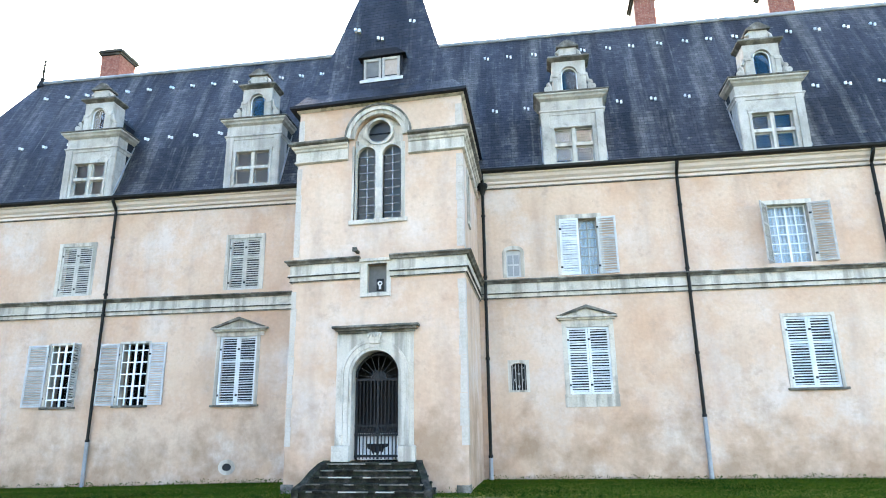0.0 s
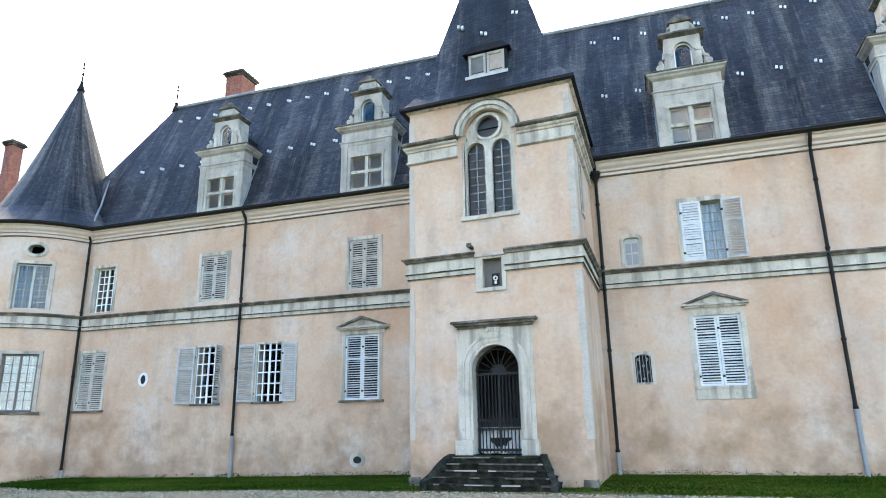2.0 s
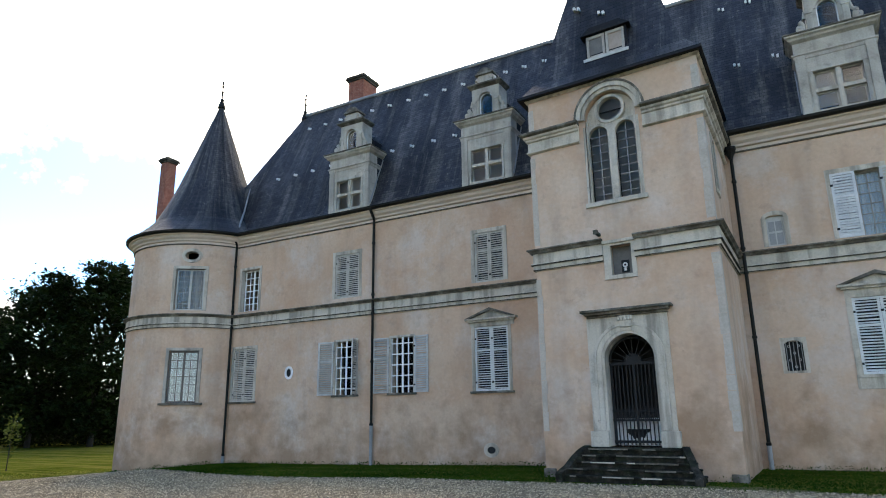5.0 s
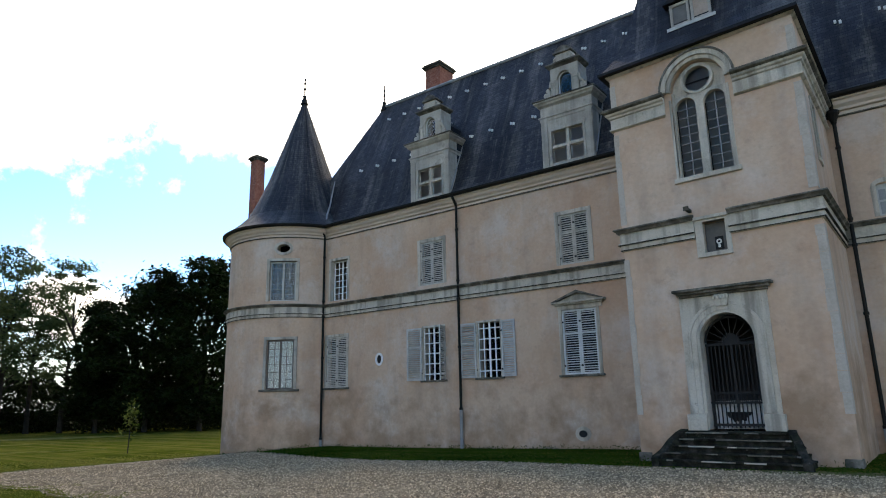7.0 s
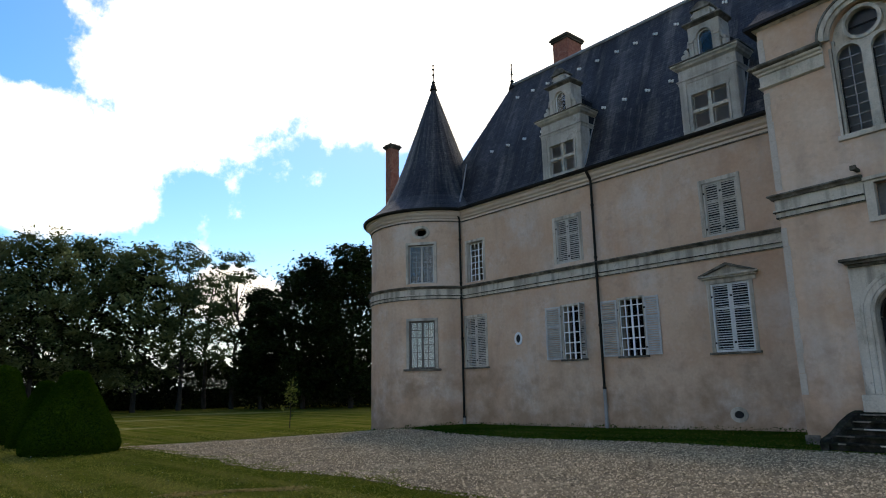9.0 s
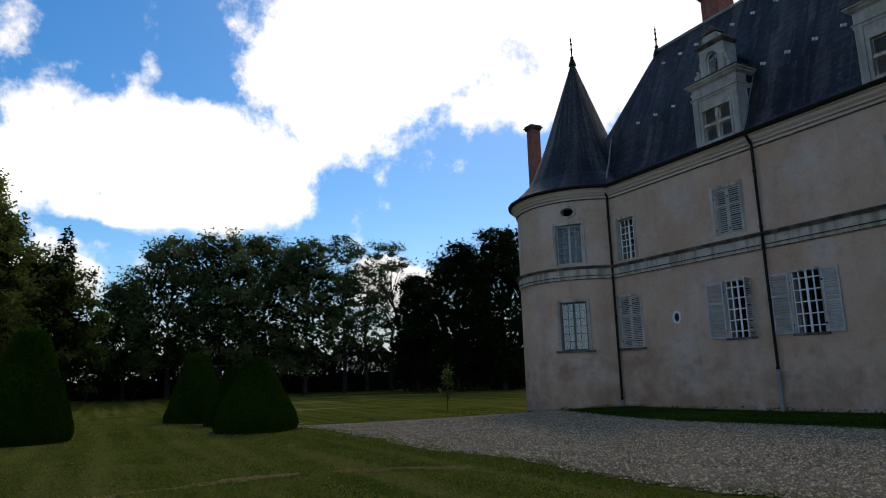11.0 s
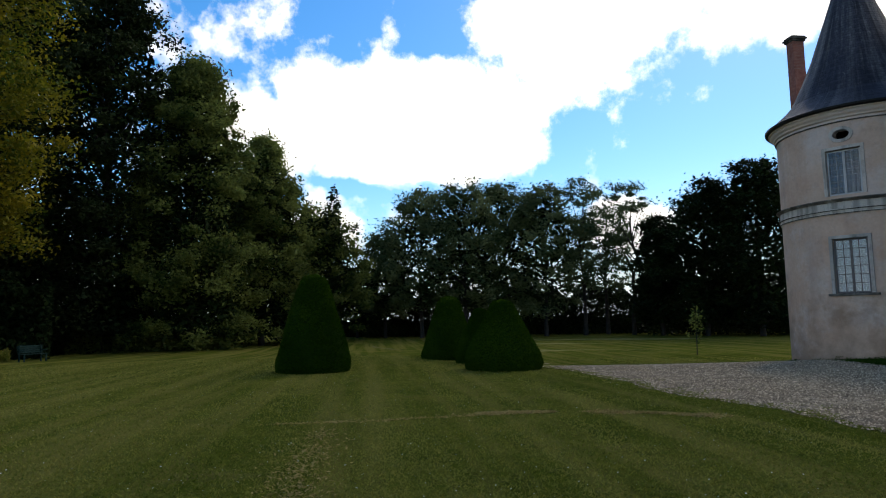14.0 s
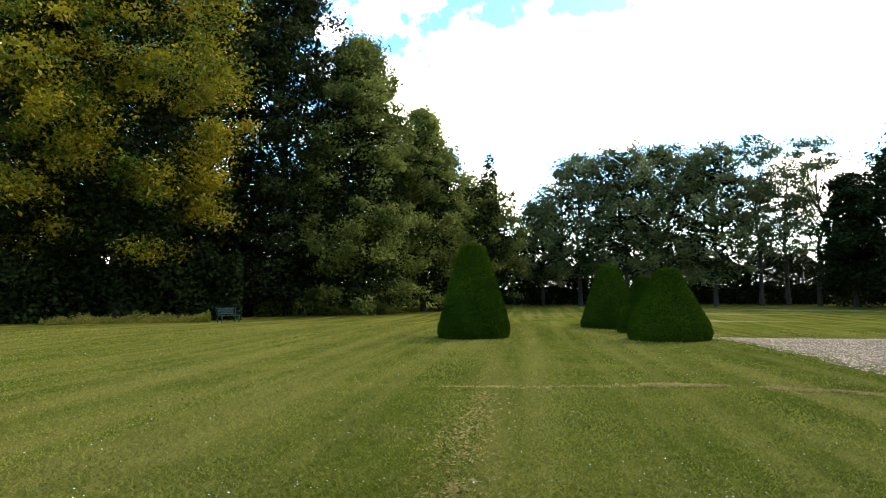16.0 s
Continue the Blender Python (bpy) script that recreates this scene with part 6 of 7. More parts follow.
def tree(az, d, h, r, shape, mat, label, low=0.2, leaves=9000, size=0.42, clumps=90, gaps=0.0, seed=1, lean=0.0, flat=0.6, inside=0.16, up=0.4, fluff=1.0):
    """A tree with trunk, limbs and a crown of leaf clumps inside an uneven outline."""
    rnd = np.random.default_rng(seed)
    x, y = polar(az, d)
    z = ground_z(x, y)
    root = thing("tree", label, "tree", at=(x, y, z))
    trunk = Shape()
    k = 7
    path = [(lean * (i / k) * 2 + rnd.normal() * 0.06 * i, rnd.normal() * 0.06 * i, -0.2 + (h * 0.88 + 0.2) * i / k) for i in range(k + 1)]
    r0 = 0.01 * h + 0.07
    trunk.tube(path, [r0 * (1.25 if i == 0 else 1) * (1 - 0.86 * i / k) for i in range(k + 1)], 9)
    part("trunk", trunk, BARK, root, smooth=True)
    centres = []
    for i in range(max(10, clumps // 5)):
        t = rnd.uniform(0.02, 0.95)
        zz = h * (low + (1 - low) * t)
        a = rnd.uniform(0, 6.2832)
        rad = r * envelope(shape, t) * rnd.uniform(0.6, 1.0)
        f = min(1, max(0, zz * 0.72 / (h * 0.88)))
        idx = f * k
        p = Vector(path[int(idx)]).lerp(Vector(path[min(k, int(idx) + 1)]), idx - int(idx))
        tip = Vector((p.x + rad * math.cos(a), p.y + rad * math.sin(a), zz))
        mid = p.lerp(tip, 0.5) + Vector((0, 0, 0.06 * h * rnd.uniform(-0.2, 0.5)))
        part("limb", Shape().tube([p, mid, tip], [r0 * 0.35, r0 * 0.2, 0.02], 5), BARK, root)
        centres += [tip, mid.lerp(tip, 0.6)]
    while len(centres) < clumps:
        t = rnd.uniform(0, 1) ** 0.9
        a = rnd.uniform(0, 6.2832)
        rad = r * envelope(shape, t) * math.sqrt(rnd.uniform(0.45, 1.05)) * (1 + 0.18 * math.sin(3 * a + seed) + rnd.normal() * 0.06)
        centres.append(Vector((lean * 2 * t + rad * math.cos(a), rad * math.sin(a), h * (low + (1 - low) * t))))
    c = np.array([tuple(v) for v in centres])
    keep = rnd.uniform(size=len(c)) > gaps
    c = c[keep]
    weights = rnd.uniform(0.5, 1.5, size=len(c))
    pick = rnd.choice(len(c), size=leaves, p=weights / weights.sum())
    spread = fluff * (0.06 * r + 0.26) * rnd.uniform(0.55, 1.5, size=len(c))
    off = rnd.normal(size=(leaves, 3)) * spread[pick][:, None]
    off[:, 2] *= flat
    pts = c[pick] + off
    pts[:, 2] = np.maximum(pts[:, 2], 0.15)
    cards("crown", pts, size, mat, root, up_bias=up)
    # near-black leaves inside put the crown's deep shade into colour
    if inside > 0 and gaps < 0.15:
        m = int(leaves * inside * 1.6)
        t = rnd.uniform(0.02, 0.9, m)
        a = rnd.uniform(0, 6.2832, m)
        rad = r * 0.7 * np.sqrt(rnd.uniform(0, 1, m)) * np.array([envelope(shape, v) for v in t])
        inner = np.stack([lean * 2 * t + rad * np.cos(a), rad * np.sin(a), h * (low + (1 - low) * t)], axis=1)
        cards("inner_crown", inner, size * 1.5, LEAF_DARK, root, "inner foliage painted dark for the crown's own shade")
    return root


# the park's edge beyond the lawn
tree(85.0, 79, 17.7, 5.6, "round", LEAF_PARK, "broad green park tree, dense crown above a dark trunk", 0.2, 24000, 0.3, 208, 0.0, 11, flat=0.75, fluff=0.8, inside=0.07, up=0.9)
tree(88.2, 82, 13.2, 3.6, "round", LEAF_PARK, "smaller green park tree at the end of a row", 0.22, 14000, 0.3, 128, 0.05, 12, flat=0.75, fluff=0.8, inside=0.06, up=0.9)
tree(81.2, 77, 18.4, 5.2, "round", LEAF_PARK, "broad green park tree, dense crown above a dark trunk", 0.18, 24000, 0.3, 192, 0.0, 13, flat=0.75, fluff=0.8, inside=0.07, up=0.9)
tree(77.6, 80, 18.8, 5.0, "round", LEAF_PARK, "broad green park tree, dense crown above a dark trunk", 0.2, 23000, 0.3, 192, 0.0, 14, flat=0.75, fluff=0.8, inside=0.07, up=0.9)
tree(74.2, 78, 17.9, 4.8, "round", LEAF_PARK, "broad green park tree, dense crown above a dark trunk", 0.15, 23000, 0.3, 176, 0.0, 15, flat=0.75, fluff=0.8, inside=0.07, up=0.9)
tree(70.9, 80, 18.8, 3.9, "column", LEAF_POPLAR, "airy silvery-leaved tree with sky showing through", 0.25, 11000, 0.28, 95, 0.1, 16, flat=0.5, inside=0.0, up=0.8)
tree(69.0, 83, 18.6, 3.4, "column", LEAF_POPLAR, "airy silvery-leaved tree with sky showing through", 0.3, 8500, 0.28, 85, 0.12, 17, flat=0.5, inside=0.0, up=0.8)
tree(66.9, 80, 17.7, 3.2, "column", LEAF_POPLAR, "airy silvery-leaved tree with sky showing through", 0.25, 8500, 0.28, 85, 0.12, 18, flat=0.5, inside=0.0, up=0.8)
# these trees get their shade from the darker leaf colour
tree(64.6, 76, 13.0, 3.4, "round", LEAF_DARK, "dark green park tree with shade painted into its leaves", 0.1, 8000, 0.42, 80, 0.0, 19, up=0.8)
tree(61.2, 74, 16.5, 5.0, "round", LEAF_DARK, "tall dark green park tree with shade painted into its leaves", 0.08, 22000, 0.32, 120, 0.0, 20, up=0.8)
tree(57.2, 72, 17.8, 5.0, "round", LEAF_DARK, "tall dark green park tree with shade painted into its leaves", 0.08, 22000, 0.32, 120, 0.0, 21, up=0.8)
tree(52.6, 76, 16.5, 4.6, "round", LEAF_DARK, "tall dark green park tree with shade painted into its leaves", 0.1, 15000, 0.32, 100, 0.0, 22, up=0.8)
# the near wood
tree(94.2, 72, 14.6, 5.6, "round", LEAF_GREEN, "green park tree at the edge of the wood", 0.06, 22000, 0.32, 150, 0.02, 23, fluff=0.8)
tree(90.6, 84, 9.0, 4.6, "round", LEAF_DARK, "low dark cedar with layered boughs", 0.18, 9000, 0.34, 46, 0.05, 24, flat=0.18, fluff=1.3)
tree(98.6, 66, 20.2, 5.9, "skirt", LEAF_GREEN, "tall green tree leafed down to the grass", 0.03, 50000, 0.29, 260, 0.0, 25, inside=0.14, flat=0.7, up=0.5, fluff=0.75)
tree(104.3, 60, 25.2, 6.9, "skirt", LEAF_GREEN, "tall green tree leafed down to the grass", 0.02, 70000, 0.28, 330, 0.0, 26, inside=0.14, flat=0.7, up=0.5, fluff=0.75)
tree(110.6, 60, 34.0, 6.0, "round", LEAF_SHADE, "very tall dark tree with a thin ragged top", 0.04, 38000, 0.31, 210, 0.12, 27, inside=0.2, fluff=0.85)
tree(116.5, 62, 33.0, 6.6, "round", LEAF_SHADE, "very tall dark tree with deep shade painted into its leaves", 0.05, 32000, 0.32, 180, 0.12, 28, inside=0.3, fluff=0.85)
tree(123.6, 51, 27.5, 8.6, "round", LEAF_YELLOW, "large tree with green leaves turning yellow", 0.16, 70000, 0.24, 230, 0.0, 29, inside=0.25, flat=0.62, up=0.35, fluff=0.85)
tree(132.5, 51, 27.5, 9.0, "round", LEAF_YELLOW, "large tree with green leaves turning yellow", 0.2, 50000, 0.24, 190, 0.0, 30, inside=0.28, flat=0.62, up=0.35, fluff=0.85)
tree(128.0, 62, 30.0, 7.0, "round", LEAF_SHADE, "very tall dark tree with deep shade painted into its leaves", 0.03, 24000, 0.34, 170, 0.0, 31)


def undergrowth(az0, az1, d0, d1, h, n, name, label, mat):
    """Shrubs that cannot be told apart, as one mass of leaves."""
    az = rng.uniform(az0, az1, n)
    d = rng.uniform(d0, d1, n)
    x, y = -d * np.sin(np.radians(az)), d * np.cos(np.radians(az))
    top = h * (0.8 + 0.2 * np.sin(az * 1.7 + 1) * np.sin(az * 0.61 + 2))
    z = rng.uniform(0, 1, n) ** 0.8 * top + np.array([ground_z(a, b) for a, b in zip(x, y)])
    return tagged(cards(name, np.stack([x, y, z], axis=1), 0.34, mat), label, "shrubs", kind="stuff")


# shrub masses whose near-black leaves paint the shade under the trees
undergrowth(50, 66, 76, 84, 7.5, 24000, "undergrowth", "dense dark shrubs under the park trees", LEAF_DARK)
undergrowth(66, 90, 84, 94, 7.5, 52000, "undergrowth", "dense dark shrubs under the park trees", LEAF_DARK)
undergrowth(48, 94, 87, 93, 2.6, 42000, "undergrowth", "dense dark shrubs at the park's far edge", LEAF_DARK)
undergrowth(92, 138, 68, 80, 17.0, 110000, "undergrowth", "dense shrubs filling the wood, deep shade painted into their leaves", LEAF_DARK)
undergrowth(114, 138, 50, 60, 6.0, 80000, "undergrowth", "dense shrubs at the wood's edge, crown shade painted into their leaves", LEAF_DARK)
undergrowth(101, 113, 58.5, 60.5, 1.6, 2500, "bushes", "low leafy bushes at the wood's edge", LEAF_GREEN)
undergrowth(108, 118, 59, 65, 5.5, 30000, "undergrowth", "dense shrubs behind the bench, wood shade painted into their leaves", LEAF_DARK)
tall = []
for _ in range(16000):
    a, d = 116.5 + 12 * rng.uniform() ** 1.4, rng.uniform(45.5, 49.5)
    px_, py_ = polar(a, d)
    tip = max(0.0, 0.34 + 0.5 * noise.noise(Vector((a * 0.8, d * 0.3, 4))) + 0.45 * noise.noise(Vector((a * 3.1, d * 0.8, 2))))
    tall.append((px_, py_, ground_z(px_, py_) + rng.uniform(0, 1) ** 1.6 * tip))
tagged(cards("tall_grass", np.array(tall), 0.2, BLADE, narrow=0.25, up_bias=0.0), "rough uncut grass along the wood", "tall grass", kind="stuff")


def yew(az, d, r, h, slim, label, seed):
    """A clipped yew cone with a blunt top, needles over a core painted dark as their shade."""
    rnd = np.random.default_rng(seed)
    x, y = polar(az, d)
    z = ground_z(x, y)
    y_root = thing("clipped_yew", label, "topiary", "clipped yews on the lawn", at=(x, y, z))
    prof = [(0.95, 0.0), (1.0, 0.07), (0.97, 0.15), (0.78, 0.4), (0.6, 0.63), (0.45, 0.83), (0.37, 0.92), (0.26, 0.975), (0.02, 1.0)] if slim else [(0.95, 0.0), (1.0, 0.1), (0.94, 0.24), (0.7, 0.5), (0.45, 0.75), (0.29, 0.92), (0.22, 0.975), (0.02, 1.0)]
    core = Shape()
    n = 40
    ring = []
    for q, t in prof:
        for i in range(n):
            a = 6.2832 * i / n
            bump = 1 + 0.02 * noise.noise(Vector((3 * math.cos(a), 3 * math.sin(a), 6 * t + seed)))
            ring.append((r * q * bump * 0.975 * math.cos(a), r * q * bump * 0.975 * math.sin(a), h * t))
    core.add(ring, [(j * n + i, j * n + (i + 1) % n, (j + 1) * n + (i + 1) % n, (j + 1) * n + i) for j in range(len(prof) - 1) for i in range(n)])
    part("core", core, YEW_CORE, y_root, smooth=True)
    m = 42000
    ts, qs = np.array([p[1] for p in prof]), np.array([p[0] for p in prof])
    t = rnd.uniform(0, 1, m) ** 1.25
    q = np.interp(t, ts, qs)
    a = rnd.uniform(0, 6.2832, m)
    rad = r * (q * (1 + 0.018 * np.sin(5 * a + 9 * t + seed)) + rnd.normal(size=m) * 0.009)
    tagged(cards("needles", np.stack([rad * np.cos(a), rad * np.sin(a), h * t + rnd.normal(size=m) * 0.02], axis=1), 0.062, YEW, y_root, narrow=0.5, up_bias=0.6), kind="stuff")
    return y_root


yew(94.25, 22.9, 1.25, 3.26, True, "tall clipped yew cone with a blunt top on the lawn", 41)
yew(82.66, 32.0, 1.34, 3.02, True, "clipped yew cone with a blunt top on the lawn", 42)
yew(79.95, 28.0, 1.05, 2.32, False, "clipped yew half hidden behind a broader one", 43)
yew(78.05, 22.3, 1.29, 2.28, False, "broad clipped yew with a flat top beside the gravel", 44)

# young tree on the lawn
x, y = polar(62.16, 40.0)
sap = thing("sapling", "thin young tree on the lawn by the round tower", "sapling", at=(x, y, ground_z(x, y)))
part("trunk", Shape().tube([(0, 0, -0.1), (0.03, 0, 0.85), (0.0, 0.02, 1.7), (0.04, 0, 2.5)], [0.03, 0.025, 0.018, 0.008], 7), BARK, sap, smooth=True)
pts = rng.normal(size=(260, 3)) * (0.22, 0.22, 0.46) + (0, 0, 1.9)
cards("leaves", pts, 0.15, LEAF_GREEN, sap)
tie = thing("tree_stake", "short wooden stake beside the young tree", "stake", at=(x + 0.12, y - 0.05, ground_z(x, y)))
part("post", Shape().tube([(0, 0, -0.1), (0, 0, 0.75)], 0.02, 6), BARK, tie)

# bench at the wood's edge
x, y = polar(115.0, 45.0)
bench = thing("garden_bench", "dark green painted slatted bench at the edge of the wood", "bench", at=(x, y, ground_z(x, y)))
for i in range(4):
    part("seat_slat", Shape().box(-0.75, 0.75, -0.22 + 0.12 * i, -0.12 + 0.12 * i, 0.43, 0.46), GREEN_PAINT, bench)
for i in range(4):
    part("back_slat", Shape().box(-0.75, 0.75, 0.27 + 0.03 * i, 0.3 + 0.03 * i, 0.52 + 0.11 * i, 0.61 + 0.11 * i), GREEN_PAINT, bench)
for sx in (-0.68, 0.62):
    part("leg", Shape().box(sx, sx + 0.06, -0.22, -0.16, 0, 0.43), GREEN_PAINT, bench)
    part("leg", Shape().box(sx, sx + 0.06, 0.22, 0.3, 0, 0.96), GREEN_PAINT, bench)
    part("armrest", Shape().box(sx, sx + 0.06, -0.22, 0.28, 0.64, 0.68), GREEN_PAINT, bench)
bench.rotation_euler = (0, 0, radians(150))

# ---------------------------------------------------------------- lawn in detail


def blade_patch(x, y, wide, label, mat=BLADE):
    """Short mown blades, one face each, at the places x, y."""
    n = len(x)
    hgt = rng.uniform(0.012, 0.04, n) * (0.6 + 0.22 * wide)
    ang = rng.uniform(0, 6.2832, n)
    wid = rng.uniform(0.005, 0.011, n) * wide
    base = np.stack([x, y, np.array([ground_z(p, q) for p, q in zip(x, y)]) - 0.004], axis=1)
    side = np.stack([np.cos(ang) * wid, np.sin(ang) * wid, 0 * ang], axis=1)
    tip = base + np.stack([rng.normal(size=n) * 0.025, rng.normal(size=n) * 0.025, hgt], axis=1)
    me = bpy.data.meshes.new("grass_blades")
    me.vertices.add(3 * n)
    me.vertices.foreach_set("co", np.stack([base - side, base + side, tip], axis=1).reshape(-1))
    me.loops.add(3 * n)
    me.loops.foreach_set("vertex_index", np.arange(3 * n, dtype=np.int32))
    me.polygons.add(n)
    me.polygons.foreach_set("loop_start", np.arange(0, 3 * n, 3, dtype=np.int32))
    me.update(calc_edges=True)
    me.materials.append(mat)
    return tagged(new("grass_blades", me), label, "grass", kind="stuff")


n = 330000
d = np.concatenate([3.2 + 34 * rng.uniform(0, 1, 290000) ** 1.9, 7.0 * rng.uniform(0, 1, 40000) ** 0.55])
d = np.abs(d + rng.normal(size=n) * 0.5)
az = np.concatenate([84 + 56 * np.clip(rng.normal(size=290000) * 0.25 + rng.uniform(-1, 1, 290000), -2, 2), rng.uniform(-180, 180, 40000)])
x, y = -d * np.sin(np.radians(az)), d * np.cos(np.radians(az))
edge_near = np.array([gravel_edges(v)[0] for v in x])
keep = (y < edge_near - 0.02 + 0.14 * rng.normal(size=n)) | (x < -25.4)
blade_patch(x[keep], y[keep], 0.7 + d[keep] / 12, "short mown grass blades on the lawn")
# the strip of grass between the drive and the walls, coloured for the house's shade
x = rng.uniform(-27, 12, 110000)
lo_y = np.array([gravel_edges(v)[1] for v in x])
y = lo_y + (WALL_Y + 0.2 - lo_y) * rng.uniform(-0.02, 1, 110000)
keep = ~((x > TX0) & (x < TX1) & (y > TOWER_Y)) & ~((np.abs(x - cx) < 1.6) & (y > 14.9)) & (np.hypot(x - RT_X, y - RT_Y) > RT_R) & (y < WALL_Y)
blade_patch(x[keep], y[keep], 2.0 + 0 * x[keep], "grass between the drive and the house walls, painted darker for the house's shade", BLADE_SHADED)

# tufts that creep out over the edge of the gravel
x = rng.uniform(-25, -1.5, 60000)
creep = np.array([max(0.02, 0.22 + 0.9 * noise.noise(Vector((v * 0.9, 1.5, 0))) + 0.5 * noise.noise(Vector((v * 3.3, 4.5, 0)))) for v in x])
y = np.array([gravel_edges(v)[0] for v in x]) - 0.15 + np.abs(rng.normal(size=60000)) * creep * 0.8
keep = np.array([noise.noise(Vector((p * 2.2, q * 2.2, 8.0))) > -0.12 for p, q in zip(x, y)])
blade_patch(x[keep], y[keep], 1.5 + 0 * x[keep], "uneven grass tufts creeping over the gravel's edge")

wallgrass = []
for _ in range(2600):
    if rng.uniform() < 0.75:
        wx = rng.uniform(-21.5, 12)
        wy = WALL_Y - 0.05 - abs(rng.normal()) * 0.12
        if TX0 - 0.1 < wx < TX1 + 0.1:
            wy = TOWER_Y - 0.05 - abs(rng.normal()) * 0.1
            if -5.7 < wx < -2.5:
                continue
    else:
        wa = rng.uniform(-140, -25)
        wx, wy = RT_X + (RT_R + 0.05) * math.cos(radians(wa)), RT_Y + (RT_R + 0.05) * math.sin(radians(wa))
    clump = 0.5 + 0.5 * noise.noise(Vector((wx * 1.3, wy, 2.0)))
    wallgrass.append((wx, wy, ground_z(wx, wy) + rng.uniform(0, 0.22) * clump))
tagged(cards("wall_weeds", np.array(wallgrass), 0.07, BLADE_SHADED, narrow=0.3, up_bias=0.0), "weeds and longer grass along the foot of the walls", "weeds", kind="stuff")

dz = []
for _ in range(1300):
    dd, aa = 5.0 + 16 * rng.uniform() ** 1.3, rng.uniform(55, 136)
    px_, py_ = polar(aa, dd)
    if py_ < gravel_edges(px_)[0] - 0.3:
        dz.append((px_, py_, ground_z(px_, py_) + 0.055))
tagged(cards("daisies", np.array(dz), 0.011, DAISY, narrow=1.0, up_bias=3.0), "small white daisies scattered in the lawn", "daisies", kind="stuff")


cl_pts = []
for _ in range(9000):
    dd, aa = 4.0 + 18 * rng.uniform() ** 1.5, rng.uniform(48, 136)
    px_, py_ = polar(aa, dd)
    if py_ < gravel_edges(px_)[0] - 0.2 and noise.noise(Vector((px_ * 0.9, py_ * 0.9, 6.0))) > rng.uniform(-0.45, 0.25):
        cl_pts.append((px_, py_, ground_z(px_, py_) + rng.uniform(0.012, 0.04)))
tagged(cards("clover", np.array(cl_pts), 0.03, CLOVER, narrow=0.8, up_bias=1.5), "clover and broad weed leaves in the lawn", "clover", kind="stuff")


def soil_patch(points, width, label, mat, wander=0.12, name="bare_soil"):
    """A worn strip with a ragged, wandering edge that thins out in places."""
    s = Shape()
    left, right = [], []
    fine_pts = []
    step = max(0.07, width * 0.5)
    for (ax, ay), (bx, by) in zip(points, points[1:]):
        m = max(3, int(math.hypot(bx - ax, by - ay) / step))
        fine_pts += [(ax + (bx - ax) * i / m, ay + (by - ay) * i / m) for i in range(m)]
    L = len(fine_pts)
    for i, (ax, ay) in enumerate(fine_pts):
        bx, by = fine_pts[i + 1] if i + 1 < L else (2 * ax - fine_pts[i - 1][0], 2 * ay - fine_pts[i - 1][1])
        dx, dy = bx - ax, by - ay
        k = math.hypot(dx, dy)
        dx, dy = dx / k, dy / k
        f = 0.16 / width
        off = wander * (noise.noise(Vector((ax * 1.2, ay * 1.2, 5))) + 0.5 * noise.noise(Vector((ax * 4, ay * 4, 7))))
        swell = max(0.06, 0.55 + 1.6 * noise.noise(Vector((ax * f * 1.6, ay * f * 1.6, 1))))
        ends = math.sin(math.pi * (i + 0.5) / L) ** 0.5
        wl_ = width * ends * swell * (0.75 + 0.7 * noise.noise(Vector((ax * f * 7, ay * f * 7, 3))))
        wr_ = width * ends * swell * (0.75 + 0.7 * noise.noise(Vector((ax * f * 7, ay * f * 7, 9))))
        z = ground_z(ax, ay) + 0.012
        left.append((ax - dy * (off + wl_), ay + dx * (off + wl_), z))
        right.append((ax - dy * (off - wr_), ay + dx * (off - wr_), z))
    s.add(left + right, [(i, i + L, i + L + 1, i + 1) for i in range(L - 1)])
    tagged(part(name, s, mat), label, "bare soil" if name == "bare_soil" else "dry grass", kind="structure")


def straw(points, width, count, label):
    """Scattered dry stalks along a worn line."""
    pts = []
    for _ in range(count):
        u = rng.uniform(0, len(points) - 1.001)
        k = int(u)
        (ax, ay), (bx, by) = points[k], points[k + 1]
        qx, qy = ax + (bx - ax) * (u - k), ay + (by - ay) * (u - k)
        w = width * max(0.15, 0.6 + 1.1 * noise.noise(Vector((qx * 1.7, qy * 1.7, 3.0))))
        bend = 0.12 * noise.noise(Vector((qx, qy, 8.0)))
        qx, qy = qx + bend + rng.normal() * w, qy + rng.normal() * w
        pts.append((qx, qy, ground_z(qx, qy) + rng.uniform(0.006, 0.028)))
    tagged(cards("dry_straw", np.array(pts), 0.045, STRAW, narrow=0.45, up_bias=1.6), label, "dry grass", kind="stuff")


straw([(-10.4, -1.4), (-10.42, 0.4), (-10.75, 1.9)], 0.11, 500, "faint worn line of dry grass in the lawn")
straw([(-10.85, 1.9), (-10.8, 2.5), (-10.75, 3.1)], 0.1, 2200, "worn strip of dry bare grass in the lawn")
straw([(-10.55, 3.7), (-10.2, 4.5), (-9.6, 5.3)], 0.12, 2600, "worn strip of dry bare grass in the lawn")
straw([(-4.4, -0.5), (-7.0, -0.65), (-9.8, -0.5)], 0.28, 900, "trail of dried grass across the lawn")
soil_patch([(-7.2, 14.5), (-4.5, 14.62), (-1.4, 14.55), (0.6, 14.45)], 0.75, "mossy trodden earth before the steps", SOIL, 0.1)
for a_ in range(-24, -3, 4):
    soil_patch([(a_ + 0.5 * k, gravel_edges(a_ + 0.5 * k)[0] - 0.12) for k in range(9)], 0.16, "ragged earth edge between lawn and gravel", SOIL, 0.25)
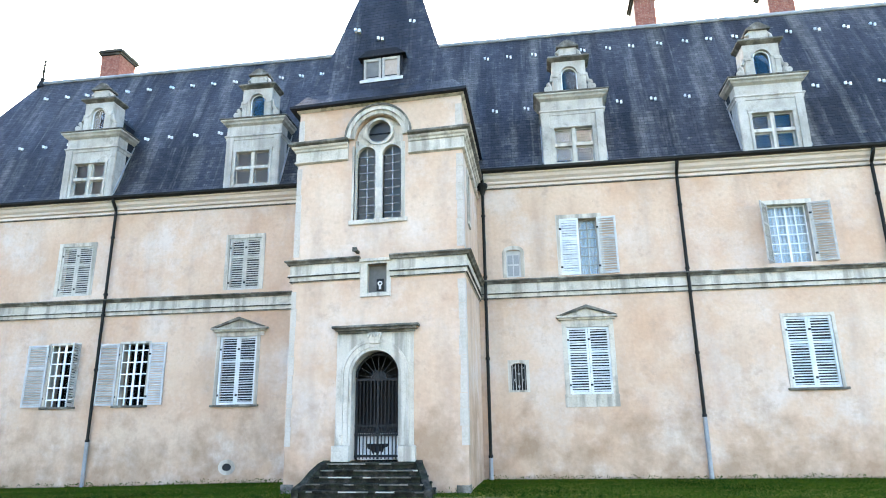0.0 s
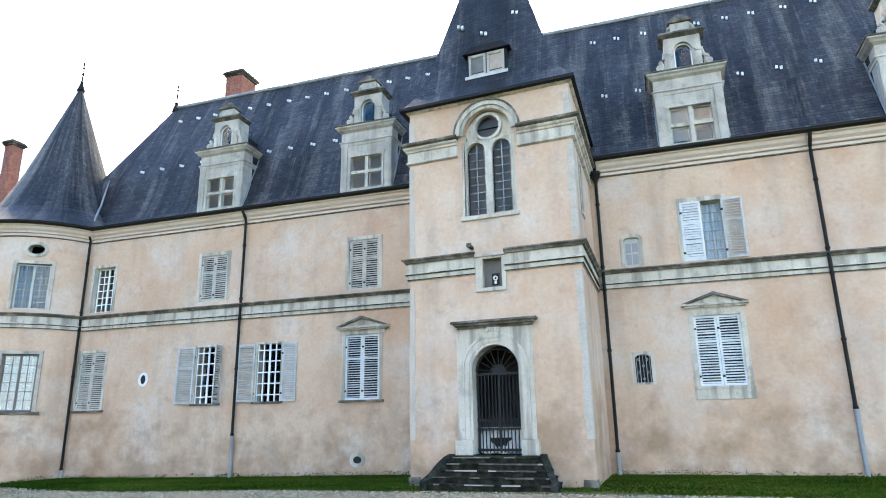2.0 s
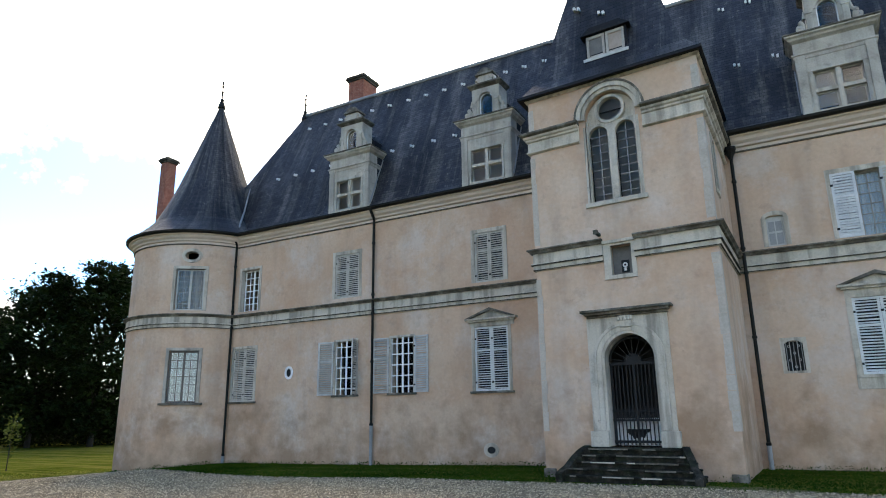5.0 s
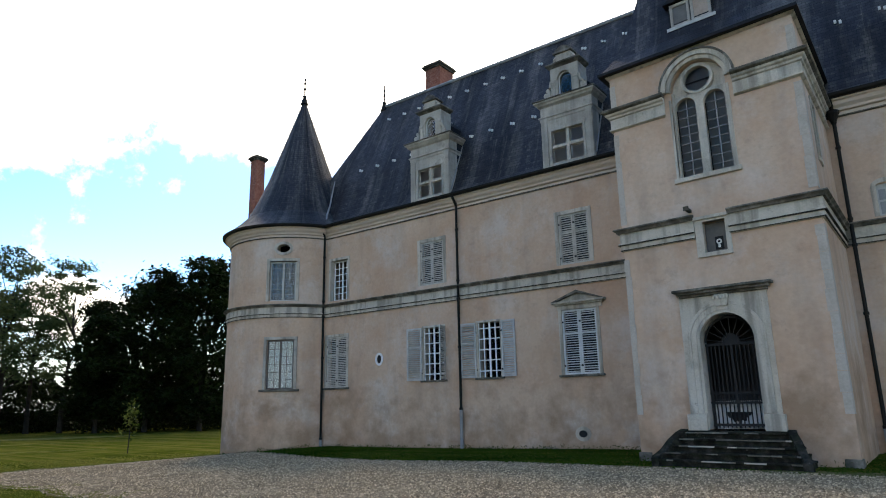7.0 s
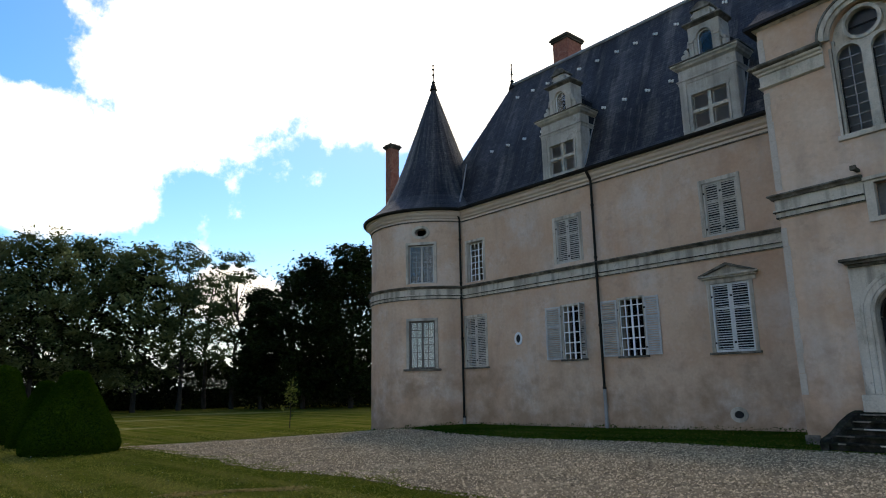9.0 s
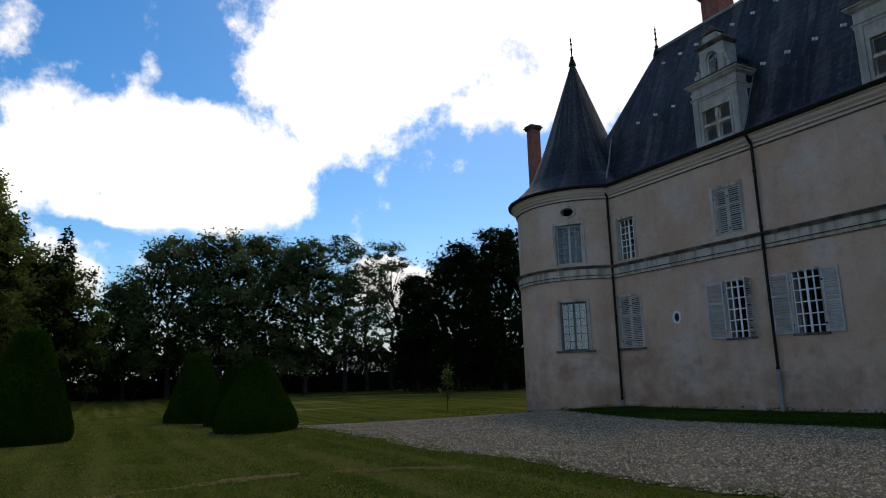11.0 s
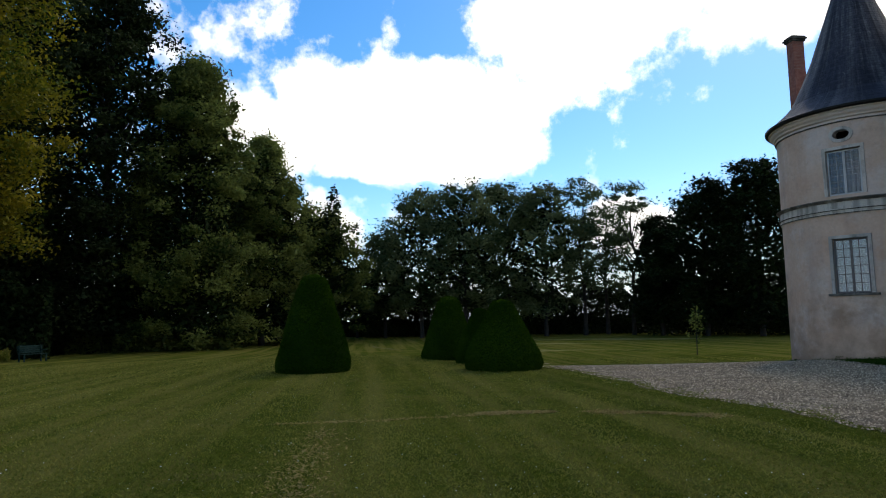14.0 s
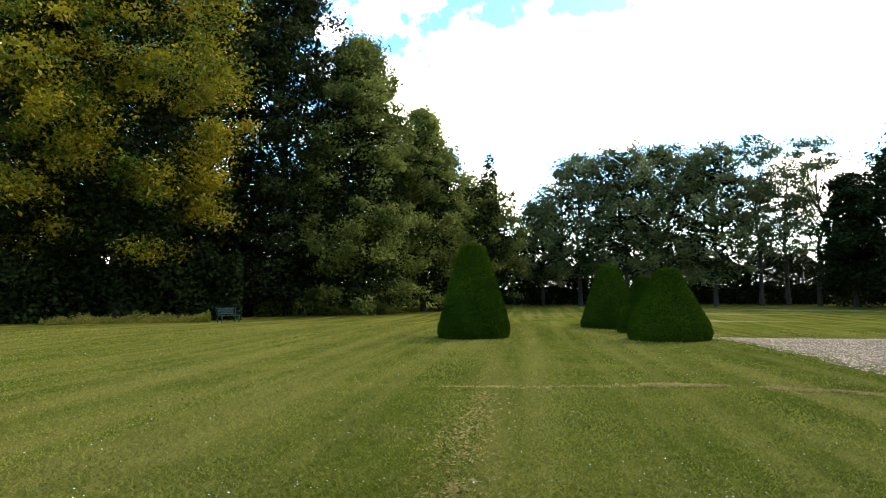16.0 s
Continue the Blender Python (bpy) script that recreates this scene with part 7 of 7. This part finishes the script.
soil_patch([(-48, 3.0), (-54, 1.0), (-62, 0.5)], 0.5, "sandy path crossing the far lawn", SOIL, 0.6)
soil_patch([(-46, -40), (-40, -31), (-36, -24)], 0.7, "strip of dried yellow grass by the wood", DRY, 0.5, "dry_grass")
# dried strips, widened so their pale colour also stands for distant sunlight
soil_patch([(-44, 9), (-43, 15), (-40, 22)], 3.2, "strip of dried yellow grass on the far lawn, widened to paint its sunlight", DRY, 0.8, "dry_grass")
soil_patch([(-56, 12), (-53, 19), (-49, 28)], 3.8, "strip of dried yellow grass on the far lawn, widened to paint its sunlight", DRY, 0.8, "dry_grass")
soil_patch([(-66, 10), (-62, 22), (-57, 34)], 3.8, "strip of dried yellow grass on the far lawn, widened to paint its sunlight", DRY, 0.8, "dry_grass")

# ---------------------------------------------------------------- loose stones on the gravel
m = 75000
gxs = -25 + 27 * rng.uniform(0, 1, m) ** 0.75
lo = np.array([gravel_edges(v) for v in gxs])
gys = lo[:, 0] + (lo[:, 1] - lo[:, 0]) * rng.uniform(-0.03, 1.02, m) ** 1
gzs = np.array([ground_z(p, q) for p, q in zip(gxs, gys)]) + 0.014
sz = 0.01 + 0.026 * rng.uniform(0, 1, m) ** 2.2
unit = np.array([(1, 0, 0), (0, 1, 0), (-1, 0, 0), (0, -1, 0), (0, 0, 0.75)])
rot = rng.uniform(0, 6.2832, m)
cs, sn = np.cos(rot), np.sin(rot)
vx = (unit[None, :, 0] * cs[:, None] - unit[None, :, 1] * sn[:, None] * 0.7) * sz[:, None] + gxs[:, None]
vy = (unit[None, :, 0] * sn[:, None] + unit[None, :, 1] * cs[:, None] * 0.7) * sz[:, None] + gys[:, None]
vz = unit[None, :, 2] * sz[:, None] + gzs[:, None]
faces = np.array([(0, 1, 4), (1, 2, 4), (2, 3, 4), (3, 0, 4)])
me = bpy.data.meshes.new("loose_stones")
me.vertices.add(5 * m)
me.vertices.foreach_set("co", np.stack([vx, vy, vz], axis=2).reshape(-1))
me.loops.add(12 * m)
me.loops.foreach_set("vertex_index", (faces.reshape(-1)[None, :] + 5 * np.arange(m)[:, None]).reshape(-1).astype(np.int32))
me.polygons.add(4 * m)
me.polygons.foreach_set("loop_start", np.arange(0, 12 * m, 3, dtype=np.int32))
me.update(calc_edges=True)
me.materials.append(PEBBLE)
tagged(new("loose_stones", me), "loose grey and white stones on the drive", "gravel", kind="stuff")
